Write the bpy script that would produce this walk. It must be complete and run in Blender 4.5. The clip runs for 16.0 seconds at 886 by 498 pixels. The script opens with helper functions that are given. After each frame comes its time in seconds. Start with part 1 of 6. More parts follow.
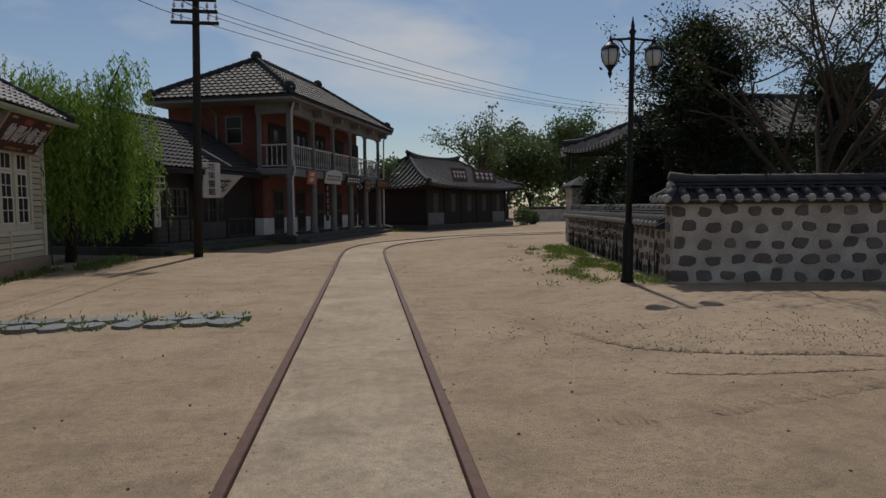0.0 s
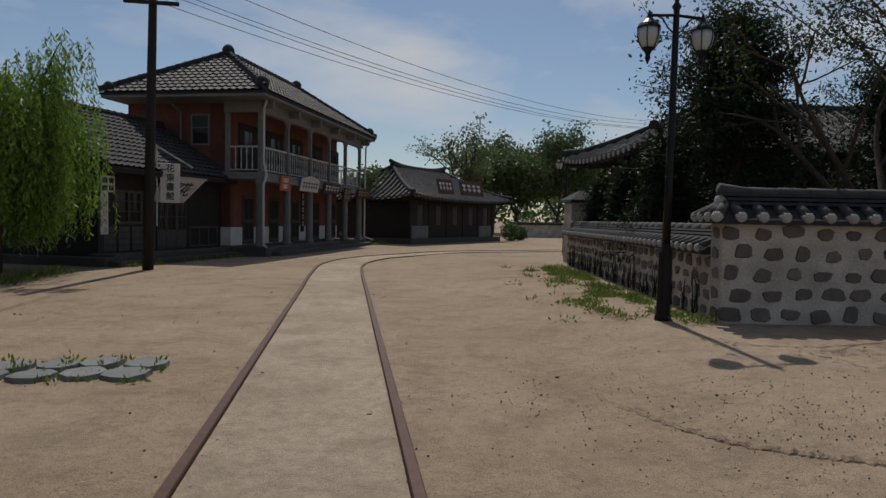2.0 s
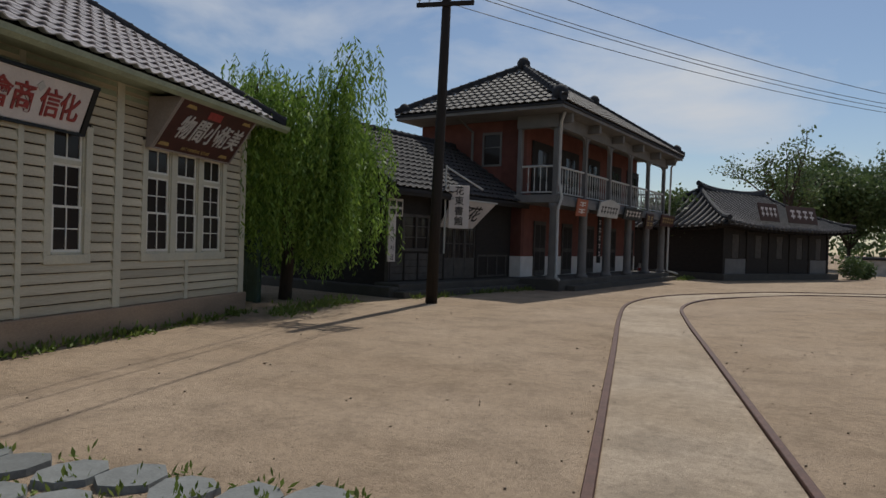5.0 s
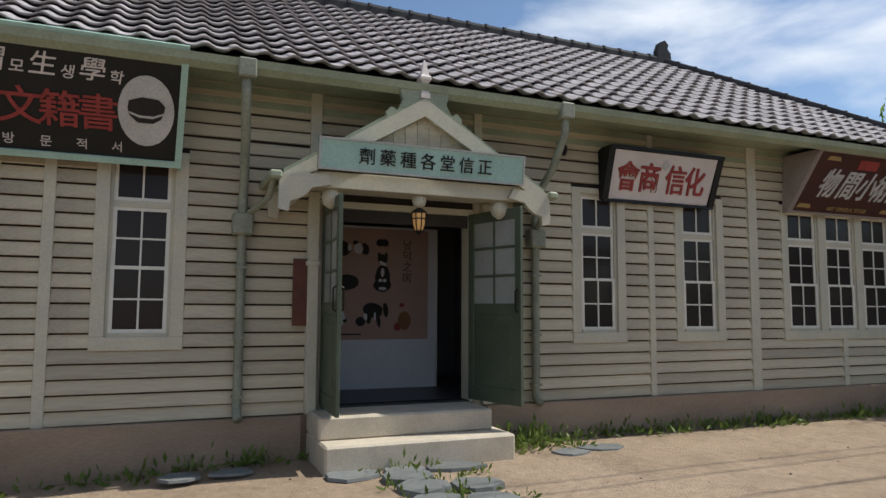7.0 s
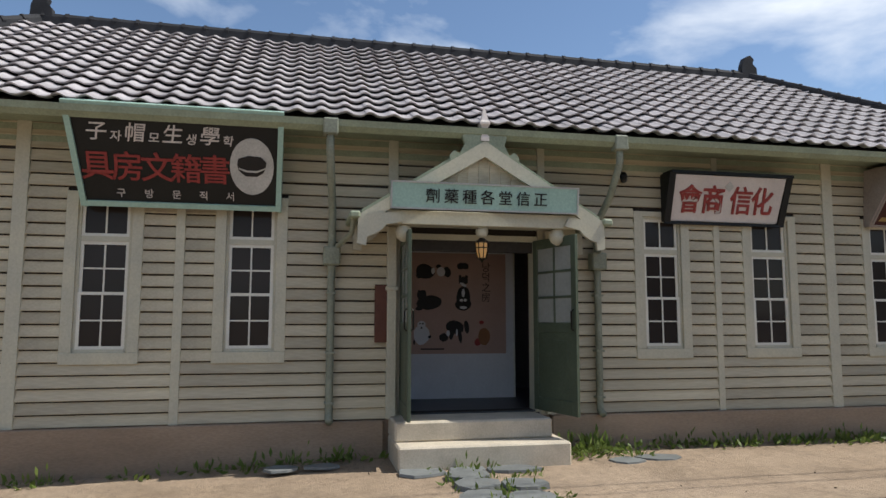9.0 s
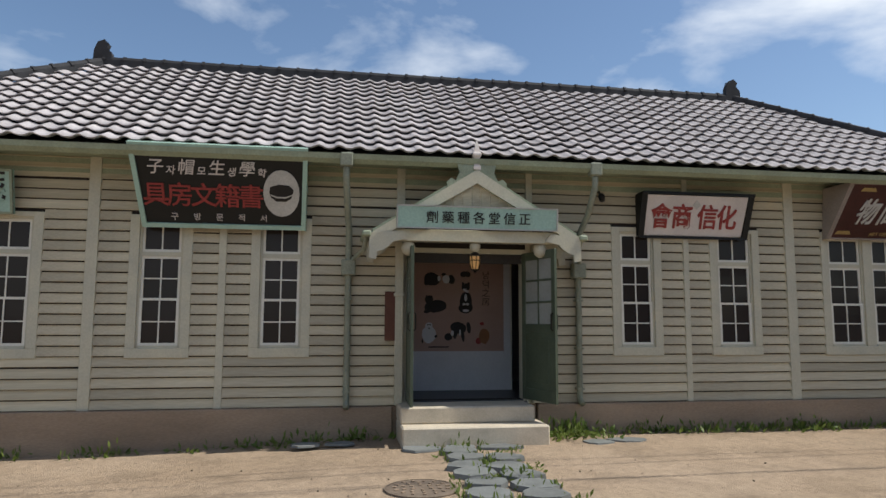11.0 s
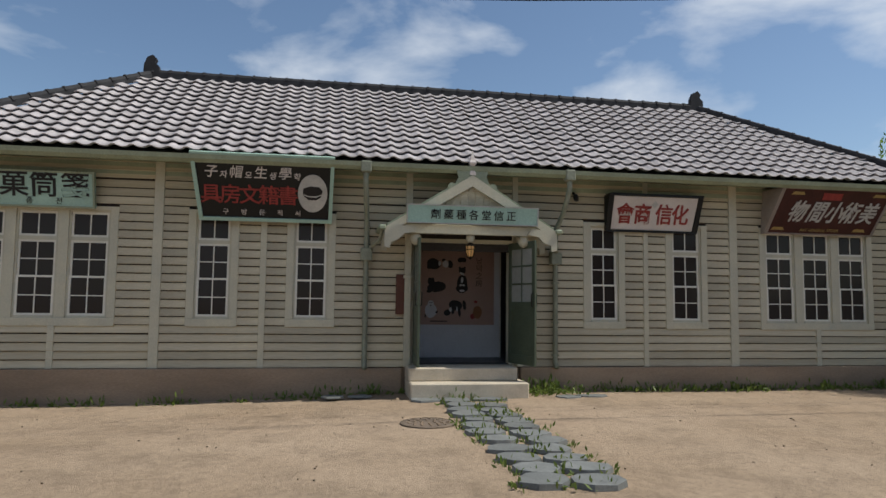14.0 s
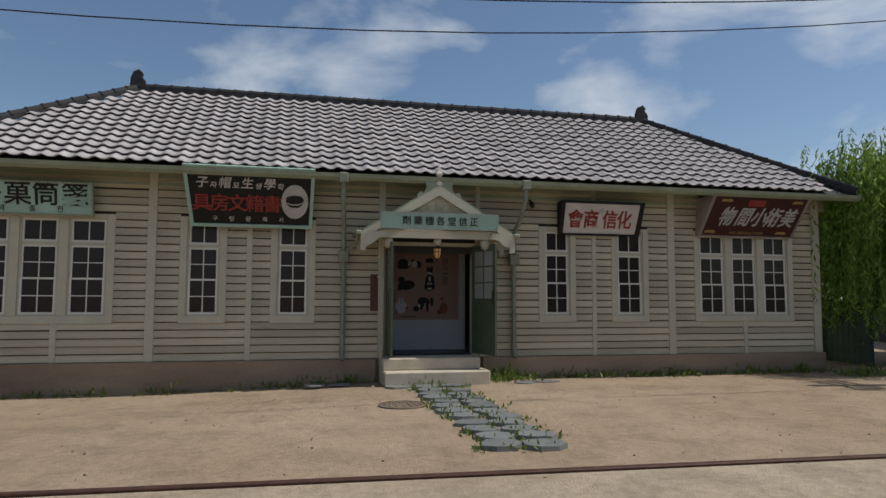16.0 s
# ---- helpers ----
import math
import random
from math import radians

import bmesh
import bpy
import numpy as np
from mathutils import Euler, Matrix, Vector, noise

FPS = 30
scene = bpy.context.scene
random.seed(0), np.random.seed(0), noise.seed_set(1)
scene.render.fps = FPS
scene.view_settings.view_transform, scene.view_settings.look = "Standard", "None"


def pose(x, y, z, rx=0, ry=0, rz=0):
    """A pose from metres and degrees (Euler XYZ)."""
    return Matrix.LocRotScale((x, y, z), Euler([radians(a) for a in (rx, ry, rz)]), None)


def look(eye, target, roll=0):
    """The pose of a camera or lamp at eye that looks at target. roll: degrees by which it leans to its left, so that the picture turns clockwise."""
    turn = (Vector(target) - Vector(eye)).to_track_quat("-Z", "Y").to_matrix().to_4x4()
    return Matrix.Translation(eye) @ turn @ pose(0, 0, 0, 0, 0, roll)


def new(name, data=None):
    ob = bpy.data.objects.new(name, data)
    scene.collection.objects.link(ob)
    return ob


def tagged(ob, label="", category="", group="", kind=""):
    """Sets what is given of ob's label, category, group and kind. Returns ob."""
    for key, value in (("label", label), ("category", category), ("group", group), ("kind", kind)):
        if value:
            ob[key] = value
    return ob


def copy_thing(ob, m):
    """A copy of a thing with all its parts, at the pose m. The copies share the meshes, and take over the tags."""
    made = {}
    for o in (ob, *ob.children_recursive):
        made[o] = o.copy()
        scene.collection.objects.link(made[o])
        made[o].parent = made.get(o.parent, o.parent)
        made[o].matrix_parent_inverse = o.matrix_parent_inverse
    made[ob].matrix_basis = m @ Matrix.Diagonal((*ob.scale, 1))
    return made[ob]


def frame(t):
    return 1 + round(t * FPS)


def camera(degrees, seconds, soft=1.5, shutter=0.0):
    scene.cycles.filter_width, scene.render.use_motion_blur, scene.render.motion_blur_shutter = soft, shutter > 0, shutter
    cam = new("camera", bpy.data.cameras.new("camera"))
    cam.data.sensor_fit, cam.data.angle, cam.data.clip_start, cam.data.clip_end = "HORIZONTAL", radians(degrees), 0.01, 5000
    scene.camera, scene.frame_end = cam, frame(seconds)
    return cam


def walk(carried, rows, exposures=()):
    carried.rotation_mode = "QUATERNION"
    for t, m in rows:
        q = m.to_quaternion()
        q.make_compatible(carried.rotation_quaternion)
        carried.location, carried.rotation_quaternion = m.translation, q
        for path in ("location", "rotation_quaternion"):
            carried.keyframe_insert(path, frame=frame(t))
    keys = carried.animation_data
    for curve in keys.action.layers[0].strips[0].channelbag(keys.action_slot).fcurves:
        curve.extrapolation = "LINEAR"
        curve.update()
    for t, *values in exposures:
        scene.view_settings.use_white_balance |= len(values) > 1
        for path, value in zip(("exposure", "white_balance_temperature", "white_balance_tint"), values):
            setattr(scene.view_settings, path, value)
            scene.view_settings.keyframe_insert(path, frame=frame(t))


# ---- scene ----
# ---- camera and walk ----
cam = camera(66.3, 16.0)
PATH = [
    (0, (0.320, 0.859, 1.603), (0.494, 2.848, 1.476), -0.5),
    (0.5, (0.396, 1.492, 1.590), (0.603, 3.477, 1.474), -0.2),
    (1, (0.397, 2.151, 1.582), (0.621, 4.135, 1.473), 0.3),
    (1.5, (0.428, 2.809, 1.585), (0.660, 4.792, 1.480), 0.5),
    (2, (0.433, 3.467, 1.594), (0.661, 5.453, 1.506), 1),
    (2.5, (0.405, 4.051, 1.629), (0.620, 6.039, 1.554), 1.3),
    (3, (0.294, 4.799, 1.630), (0.461, 6.791, 1.578), 1.4),
    (3.2, (0.282, 5.044, 1.630), (0.408, 7.040, 1.585), 1.3),
    (5.5, (-0.648, 7.704, 1.556), (-1.604, 9.461, 1.559), 1.8),
    (6, (-0.728, 7.993, 1.467), (-2.088, 9.459, 1.501), 1.4),
    (6.5, (-0.742, 8.263, 1.500), (-2.397, 9.381, 1.612), 1.38),
    (7, (-0.618, 8.454, 1.502), (-2.503, 9.098, 1.680), 0.31),
    (7.5, (-0.459, 8.588, 1.590), (-2.411, 8.984, 1.766), 0.38),
    (8, (-0.207, 8.656, 1.572), (-2.165, 9.018, 1.764), 0.12),
    (8.5, (0.110, 8.787, 1.587), (-1.850, 9.133, 1.785), -0.07),
    (9, (0.441, 8.903, 1.607), (-1.529, 9.186, 1.813), 0.11),
    (9.5, (0.796, 8.948, 1.640), (-1.178, 9.199, 1.848), 0.13),
    (12, (2.694, 9.195, 1.606), (0.711, 9.362, 1.802), 0.36),
    (12.5, (3.086, 9.149, 1.595), (1.101, 9.309, 1.782), 0.35),
    (13, (3.413, 9.091, 1.557), (1.428, 9.258, 1.736), 0.27),
    (13.5, (3.692, 8.957, 1.550), (1.707, 9.138, 1.717), 0.53),
    (14, (3.983, 8.825, 1.555), (2.001, 9.034, 1.710), 0.69),
    (14.5, (4.287, 8.781, 1.556), (2.308, 9.035, 1.702), 0.52),
    (15, (4.604, 8.748, 1.577), (2.628, 9.019, 1.721), 0.51),
    (15.5, (4.919, 8.652, 1.566), (2.945, 8.941, 1.710), 0.48),
    (16, (5.264, 8.570, 1.576), (3.295, 8.885, 1.720), 0.25),
]
EXPOSURE = [(0, -0.45, 6450, 10), (3.2, -0.4, 6450, 10), (5.5, -0.2, 6300, 9), (6.0, -0.25, 6250, 8), (6.6, 0.15, 6250, 8), (7.2, 0.56, 6250, 9), (9.5, 0.58, 6250, 9), (12, 0.38, 6400, 8), (12.5, 0.0, 6400, 8), (13.2, 0.2, 6400, 8), (14, 0.3, 6400, 8), (14.6, 0.08, 6400, 8), (16, 0.03, 6400, 8)]
walk(cam, [(t, look(e, g, r)) for t, e, g, r in PATH], EXPOSURE)

# ---- world, sun, exposure ----
SUN_AZ, SUN_EL = radians(5.3), radians(55.5)      # azimuth from +y, clockwise seen from above
world = bpy.data.worlds.new("sky")
scene.world = world
world.use_nodes = True
wn, wl = world.node_tree.nodes, world.node_tree.links
wn.clear()
w_out = wn.new("ShaderNodeOutputWorld")
w_bg = wn.new("ShaderNodeBackground")
w_sky = wn.new("ShaderNodeTexSky")
w_sky.sky_type = "NISHITA"
w_sky.sun_disc = False
w_sky.sun_elevation = SUN_EL
w_sky.sun_rotation = SUN_AZ
w_sky.air_density, w_sky.dust_density, w_sky.ozone_density = 1.0, 0.55, 2.0
w_tc = wn.new("ShaderNodeTexCoord")
w_map = wn.new("ShaderNodeMapping")
w_map.inputs["Scale"].default_value = (1.0, 1.0, 2.3)
w_noise = wn.new("ShaderNodeTexNoise")
w_noise.inputs["Scale"].default_value = 3.1
w_noise.inputs["Detail"].default_value = 9.0
w_noise.inputs["Roughness"].default_value = 0.52
w_noise.inputs["Distortion"].default_value = 0.25
w_ramp = wn.new("ShaderNodeValToRGB")
w_ramp.color_ramp.elements[0].position = 0.465
w_ramp.color_ramp.elements[1].position = 0.69
w_mix = wn.new("ShaderNodeMix")
w_mix.data_type = "RGBA"
w_mix.inputs[7].default_value = (7.6, 7.9, 8.4, 1)
wl.new(w_tc.outputs["Generated"], w_map.inputs["Vector"])
wl.new(w_map.outputs["Vector"], w_noise.inputs["Vector"])
wl.new(w_noise.outputs["Fac"], w_ramp.inputs["Fac"])
wl.new(w_ramp.outputs["Color"], w_mix.inputs[0])
wl.new(w_sky.outputs["Color"], w_mix.inputs[6])
wl.new(w_mix.outputs[2], w_bg.inputs["Color"])
w_bg.inputs["Strength"].default_value = 0.085
wl.new(w_bg.outputs["Background"], w_out.inputs["Surface"])
sun = new("sun", bpy.data.lights.new("sun", "SUN"))
sun.data.energy, sun.data.angle, sun.data.color = 3.5, radians(0.55), (1.0, 0.95, 0.86)
sun_dir = Vector((math.sin(SUN_AZ) * math.cos(SUN_EL), math.cos(SUN_AZ) * math.cos(SUN_EL), math.sin(SUN_EL)))
sun.matrix_world = look(sun_dir * 60, (0, 0, 0))

# ---- materials ----
def material(name, color, rough=0.7, var=0.25, scale=6.0, fine=60.0, bump=0.15, metal=0.0, second=None, spec=0.3,
             stretch=(1, 1, 1), per_object=0.0, sheen=None, patch=0.5):
    """A surface with variation at two scales and fine relief, in metres."""
    m = bpy.data.materials.new(name)
    m.use_nodes = True
    n, l = m.node_tree.nodes, m.node_tree.links
    b = n["Principled BSDF"]
    b.inputs["Roughness"].default_value = rough
    b.inputs["Metallic"].default_value = metal
    b.inputs["Specular IOR Level"].default_value = spec
    tc = n.new("ShaderNodeTexCoord")
    mp = n.new("ShaderNodeMapping")
    mp.inputs["Scale"].default_value = stretch
    l.new(tc.outputs["Object"], mp.inputs["Vector"])
    big, small = n.new("ShaderNodeTexNoise"), n.new("ShaderNodeTexNoise")
    big.inputs["Scale"].default_value, big.inputs["Detail"].default_value = scale, 5
    small.inputs["Scale"].default_value, small.inputs["Detail"].default_value = fine, 4
    l.new(mp.outputs["Vector"], big.inputs["Vector"])
    l.new(mp.outputs["Vector"], small.inputs["Vector"])
    c = Vector(color)
    c2 = Vector(second) if second else c * (1 - var)
    r = n.new("ShaderNodeValToRGB")
    r.color_ramp.elements[0].position, r.color_ramp.elements[1].position = 0.5 - 0.3 * patch, 0.5 + 0.4 * patch
    r.color_ramp.elements[0].color, r.color_ramp.elements[1].color = (*c2, 1), (*c, 1)
    l.new(big.outputs["Fac"], r.inputs["Fac"])
    mul = n.new("ShaderNodeMix")
    mul.data_type, mul.blend_type = "RGBA", "MULTIPLY"
    mul.inputs[0].default_value = 1.0
    l.new(r.outputs["Color"], mul.inputs[6])
    r2 = n.new("ShaderNodeMapRange")
    r2.inputs["From Min"].default_value, r2.inputs["From Max"].default_value = 0.3, 0.7
    r2.inputs["To Min"].default_value, r2.inputs["To Max"].default_value = 1 - var * 0.7, 1 + var * 0.5
    l.new(small.outputs["Fac"], r2.inputs["Value"])
    last = r2.outputs["Result"]
    if per_object:
        oi = n.new("ShaderNodeObjectInfo")
        r3 = n.new("ShaderNodeMapRange")
        r3.inputs["To Min"].default_value, r3.inputs["To Max"].default_value = 1 - per_object, 1 + per_object
        l.new(oi.outputs["Random"], r3.inputs["Value"])
        mm = n.new("ShaderNodeMath")
        mm.operation = "MULTIPLY"
        l.new(last, mm.inputs[0])
        l.new(r3.outputs["Result"], mm.inputs[1])
        last = mm.outputs["Value"]
    l.new(last, mul.inputs[7])
    l.new(mul.outputs[2], b.inputs["Base Color"])
    if bump:
        bp = n.new("ShaderNodeBump")
        bp.inputs["Strength"].default_value, bp.inputs["Distance"].default_value = bump, 0.01
        l.new(small.outputs["Fac"], bp.inputs["Height"])
        l.new(bp.outputs["Normal"], b.inputs["Normal"])
    return m


def ground_material(name, pale, warm, gravel=0.85):
    """Trodden sand: broad tints, damp stains, and patches thick with single dark and light grains."""
    m = bpy.data.materials.new(name)
    m.use_nodes = True
    n, l = m.node_tree.nodes, m.node_tree.links
    b = n["Principled BSDF"]
    b.inputs["Roughness"].default_value = 0.95
    b.inputs["Specular IOR Level"].default_value = 0.15
    tc = n.new("ShaderNodeTexCoord")
    def noi(scale, detail, rough=0.55):
        q = n.new("ShaderNodeTexNoise")
        q.inputs["Scale"].default_value, q.inputs["Detail"].default_value, q.inputs["Roughness"].default_value = scale, detail, rough
        l.new(tc.outputs["Object"], q.inputs["Vector"])
        return q.outputs["Fac"]
    def ramp(src, stops):
        r = n.new("ShaderNodeValToRGB")
        el = r.color_ramp.elements
        el[0].position, el[0].color = stops[0][0], (*stops[0][1], 1)
        el[1].position, el[1].color = stops[1][0], (*stops[1][1], 1)
        for p, c in stops[2:]:
            e = el.new(p)
            e.color = (*c, 1)
        l.new(src, r.inputs["Fac"])
        return r.outputs["Color"]
    def grey(*stops):
        return [(p, (v, v * 0.99, v * 0.98)) for p, v in stops]
    def mix(kind, fac, a, c):
        x = n.new("ShaderNodeMix")
        x.data_type, x.blend_type = "RGBA", kind
        if isinstance(fac, float):
            x.inputs[0].default_value = fac
        else:
            l.new(fac, x.inputs[0])
        l.new(a, x.inputs[6])
        l.new(c, x.inputs[7])
        return x.outputs[2]
    def grains(scale, size, stops):
        """Single grains: a tint for each cell, kept to the cell's middle."""
        v = n.new("ShaderNodeTexVoronoi")
        v.inputs["Scale"].default_value = scale
        l.new(tc.outputs["Object"], v.inputs["Vector"])
        sep = n.new("ShaderNodeSeparateColor")
        l.new(v.outputs["Color"], sep.inputs["Color"])
        tint = ramp(sep.outputs["Red"], stops)
        core = ramp(v.outputs["Distance"], grey((size, 0.0), (size + 0.12, 1.0)))
        white = n.new("ShaderNodeRGB")
        white.outputs[0].default_value = (1, 1, 1, 1)
        return mix("MIX", core, tint, white.outputs[0]), v.outputs["Distance"]
    c = ramp(noi(0.3, 6), [(0.36, warm), (0.62, pale)])
    c = mix("MULTIPLY", 1.0, c, ramp(noi(1.5, 7, 0.62), grey((0.34, 0.80), (0.54, 1.04))))
    c = mix("MULTIPLY", 0.8, c, ramp(noi(9, 7, 0.7), grey((0.36, 0.80), (0.58, 1.06))))
    c = mix("MULTIPLY", 0.7, c, ramp(noi(150, 3, 0.6), grey((0.34, 0.62), (0.62, 1.18))))
    fine, h1 = grains(95, 0.26, grey((0.14, 0.22), (0.30, 0.88), (0.78, 1.02), (0.90, 1.5)))
    coarse, h2 = grains(42, 0.17, grey((0.08, 0.16), (0.16, 0.9), (0.88, 1.0), (0.94, 1.45)))
    where = ramp(noi(0.75, 6, 0.62), grey((0.36, 0.35), (0.54, gravel)))
    c = mix("MIX", where, c, mix("MULTIPLY", 1.0, c, mix("MULTIPLY", 1.0, fine, coarse)))
    l.new(c, b.inputs["Base Color"])
    bp = n.new("ShaderNodeBump")
    bp.inputs["Strength"].default_value, bp.inputs["Distance"].default_value = 1.0, 0.02
    l.new(noi(26, 8, 0.75), bp.inputs["Height"])
    l.new(bp.outputs["Normal"], b.inputs["Normal"])
    return m


def glass_material(name, color=(0.03, 0.035, 0.04), rough=0.06):
    m = bpy.data.materials.new(name)
    m.use_nodes = True
    b = m.node_tree.nodes["Principled BSDF"]
    b.inputs["Base Color"].default_value = (*color, 1)
    b.inputs["Roughness"].default_value = rough
    b.inputs["Specular IOR Level"].default_value = 0.14
    return m


def leaf_material(name, color, second):
    m = bpy.data.materials.new(name)
    m.use_nodes = True
    n, l = m.node_tree.nodes, m.node_tree.links
    b = n["Principled BSDF"]
    b.inputs["Roughness"].default_value = 0.55
    b.inputs["Specular IOR Level"].default_value = 0.3
    g = n.new("ShaderNodeNewGeometry")
    r = n.new("ShaderNodeValToRGB")
    r.color_ramp.elements[0].color, r.color_ramp.elements[1].color = (*color, 1), (*second, 1)
    l.new(g.outputs["Random Per Island"], r.inputs["Fac"])
    l.new(r.outputs["Color"], b.inputs["Base Color"])
    t = n.new("ShaderNodeBsdfTranslucent")
    l.new(r.outputs["Color"], t.inputs["Color"])
    mx = n.new("ShaderNodeMixShader")
    mx.inputs[0].default_value = 0.36
    l.new(b.outputs["BSDF"], mx.inputs[1])
    l.new(t.outputs["BSDF"], mx.inputs[2])
    l.new(mx.outputs["Shader"], n["Material Output"].inputs["Surface"])
    return m


def glow_material(name, color, strength):
    m = bpy.data.materials.new(name)
    m.use_nodes = True
    b = m.node_tree.nodes["Principled BSDF"]
    b.inputs["Base Color"].default_value = (*color, 1)
    b.inputs["Emission Color"].default_value = (*color, 1)
    b.inputs["Emission Strength"].default_value = strength
    return m


SAND = ground_material("sandy_ground", (0.385, 0.30, 0.218), (0.325, 0.247, 0.173), 1.0)
BED = ground_material("sanded_concrete_bed", (0.455, 0.378, 0.292), (0.375, 0.30, 0.22), 0.7)
MILK = material("milky_glass", (0.30, 0.31, 0.29), 0.25, 0.1, 3, 20, 0.02)
VINE = material("dry_vine", (0.03, 0.026, 0.02), 0.9, 0.3, 8, 60, 0.2)
RAIL = material("rusty_rail", (0.095, 0.045, 0.033), 0.6, 0.35, 12, 90, 0.2, metal=0.3)
SIDING = material("cream_painted_wood", (0.54, 0.475, 0.335), 0.62, 0.18, 2.2, 30, 0.15, stretch=(1, 0.4, 2.5), per_object=0.16, second=(0.395, 0.345, 0.25))
TRIM = material("cream_trim_paint", (0.52, 0.485, 0.365), 0.6, 0.12, 3, 40, 0.08, second=(0.45, 0.43, 0.34))
SAGE = material("sage_green_paint", (0.30, 0.34, 0.24), 0.55, 0.2, 3, 40, 0.08)
PIPE = material("grey_green_pipe_paint", (0.27, 0.285, 0.215), 0.5, 0.25, 4, 40, 0.08)
PLINTH = material("brown_plinth_render", (0.36, 0.265, 0.185), 0.92, 0.16, 1.1, 45, 0.3, second=(0.20, 0.148, 0.105), stretch=(1, 0.45, 1.6), patch=0.6)
STONE = material("pale_granite", (0.57, 0.495, 0.385), 0.85, 0.18, 4, 70, 0.15)
TILE = material("grey_clay_tile", (0.45, 0.415, 0.415), 0.88, 0.28, 3.5, 50, 0.15, per_object=0.17, second=(0.31, 0.287, 0.287), spec=0.12)
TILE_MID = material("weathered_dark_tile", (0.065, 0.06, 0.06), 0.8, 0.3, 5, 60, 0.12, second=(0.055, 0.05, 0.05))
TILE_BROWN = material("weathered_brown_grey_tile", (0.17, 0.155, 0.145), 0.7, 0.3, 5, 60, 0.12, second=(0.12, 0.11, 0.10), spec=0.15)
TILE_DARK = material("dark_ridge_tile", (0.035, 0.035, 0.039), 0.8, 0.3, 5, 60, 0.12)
# Opaque panes: the dark of the room behind is put into their colour.
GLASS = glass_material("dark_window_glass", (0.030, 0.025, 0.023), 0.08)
WHITE = material("white_sash_paint", (0.68, 0.66, 0.58), 0.5, 0.08, 6, 50, 0.05)
# Near-black, with the gloom of the unlit rooms put into the colour.
DARK_IN = material("unlit_interior_dark", (0.05, 0.045, 0.042), 0.8, 0.2, 2, 20, 0.1)
INNER = material("grey_inner_plaster", (0.22, 0.21, 0.2), 0.85, 0.2, 2, 20, 0.1)
FLOOR_IN = material("dark_floor_tile", (0.07, 0.075, 0.085), 0.4, 0.2, 3, 30, 0.05)
PANEL = material("white_inner_panel", (0.62, 0.62, 0.64), 0.7, 0.06, 3, 30, 0.03)
POSTER = material("dusty_pink_poster", (0.42, 0.285, 0.235), 0.7, 0.08, 3, 60, 0.02)
INK = material("black_ink", (0.018, 0.016, 0.016), 0.6, 0.2, 10, 60, 0.03)
PLAQUE = material("dark_lacquer_red", (0.115, 0.042, 0.026), 0.5, 0.2, 8, 60, 0.05)
RED = material("dark_red_paint", (0.30, 0.045, 0.04), 0.55, 0.25, 10, 80, 0.05)
SIGN_WHITE = material("pale_sign_paint", (0.62, 0.56, 0.52), 0.6, 0.12, 3, 50, 0.05)
SIGN_BLACK = material("black_sign_board", (0.009, 0.010, 0.010), 0.5, 0.3, 4, 50, 0.05)
SIGN_MINT = material("mint_sign_paint", (0.36, 0.52, 0.44), 0.55, 0.15, 3, 40, 0.06)
SIGN_MAROON = material("maroon_sign_board", (0.06, 0.016, 0.013), 0.55, 0.3, 4, 50, 0.06)
SIGN_EDGE = material("weathered_sign_edge", (0.30, 0.255, 0.225), 0.7, 0.2, 4, 50, 0.08)
GREY_PAINT = material("grey_white_paint", (0.50, 0.49, 0.46), 0.7, 0.2, 4, 50, 0.05)
GOLD = material("faded_gold_paint", (0.36, 0.25, 0.09), 0.5, 0.2, 8, 60, 0.03)
DOOR_GREEN = material("dark_green_door_paint", (0.085, 0.105, 0.07), 0.5, 0.2, 3, 40, 0.08)
BRONZE = material("dark_bronze_metal", (0.03, 0.025, 0.02), 0.45, 0.3, 8, 60, 0.05, metal=0.6)
LAMP_GLASS = glow_material("lit_amber_glass", (0.6, 0.33, 0.11), 0.10)
FROST = material("frosted_lamp_glass", (0.44, 0.45, 0.45), 0.3, 0.05, 6, 40, 0.02)
IRON = material("black_cast_iron", (0.008, 0.008, 0.010), 0.45, 0.3, 8, 60, 0.06, metal=0.2)
POLE_WOOD = material("tarred_pole_wood", (0.028, 0.022, 0.018), 0.8, 0.3, 4, 40, 0.25, stretch=(6, 6, 0.5))
BRICK = material("red_brick", (0.165, 0.062, 0.047), 0.85, 0.25, 3, 40, 0.15, per_object=0.18)
BRICK_BASE = material("brick_mortar", (0.22, 0.095, 0.07), 0.9, 0.25, 3, 40, 0.15)
CONC = material("grey_painted_concrete", (0.185, 0.178, 0.17), 0.85, 0.2, 2, 40, 0.12)
CONC_DARK = material("dark_stone_step", (0.085, 0.078, 0.068), 0.9, 0.25, 2, 40, 0.2)
WOOD_DARK = material("dark_weathered_wood", (0.030, 0.024, 0.020), 0.8, 0.3, 4, 40, 0.2, stretch=(1, 1, 3))
WOOD_GREY = material("grey_weathered_wood", (0.095, 0.084, 0.074), 0.85, 0.3, 4, 40, 0.2)
PLASTER = material("white_plaster", (0.66, 0.63, 0.59), 0.9, 0.12, 3, 40, 0.1)
WALL_STONE = material("purple_grey_field_stone", (0.165, 0.138, 0.122), 0.85, 0.25, 5, 40, 0.3, per_object=0.25)
LIME = material("lime_mortar", (0.52, 0.475, 0.42), 0.95, 0.3, 2.0, 35, 0.4, second=(0.34, 0.305, 0.265))
SLATE = material("grey_slate_flag", (0.185, 0.192, 0.185), 0.6, 0.2, 6, 50, 0.2, per_object=0.12)
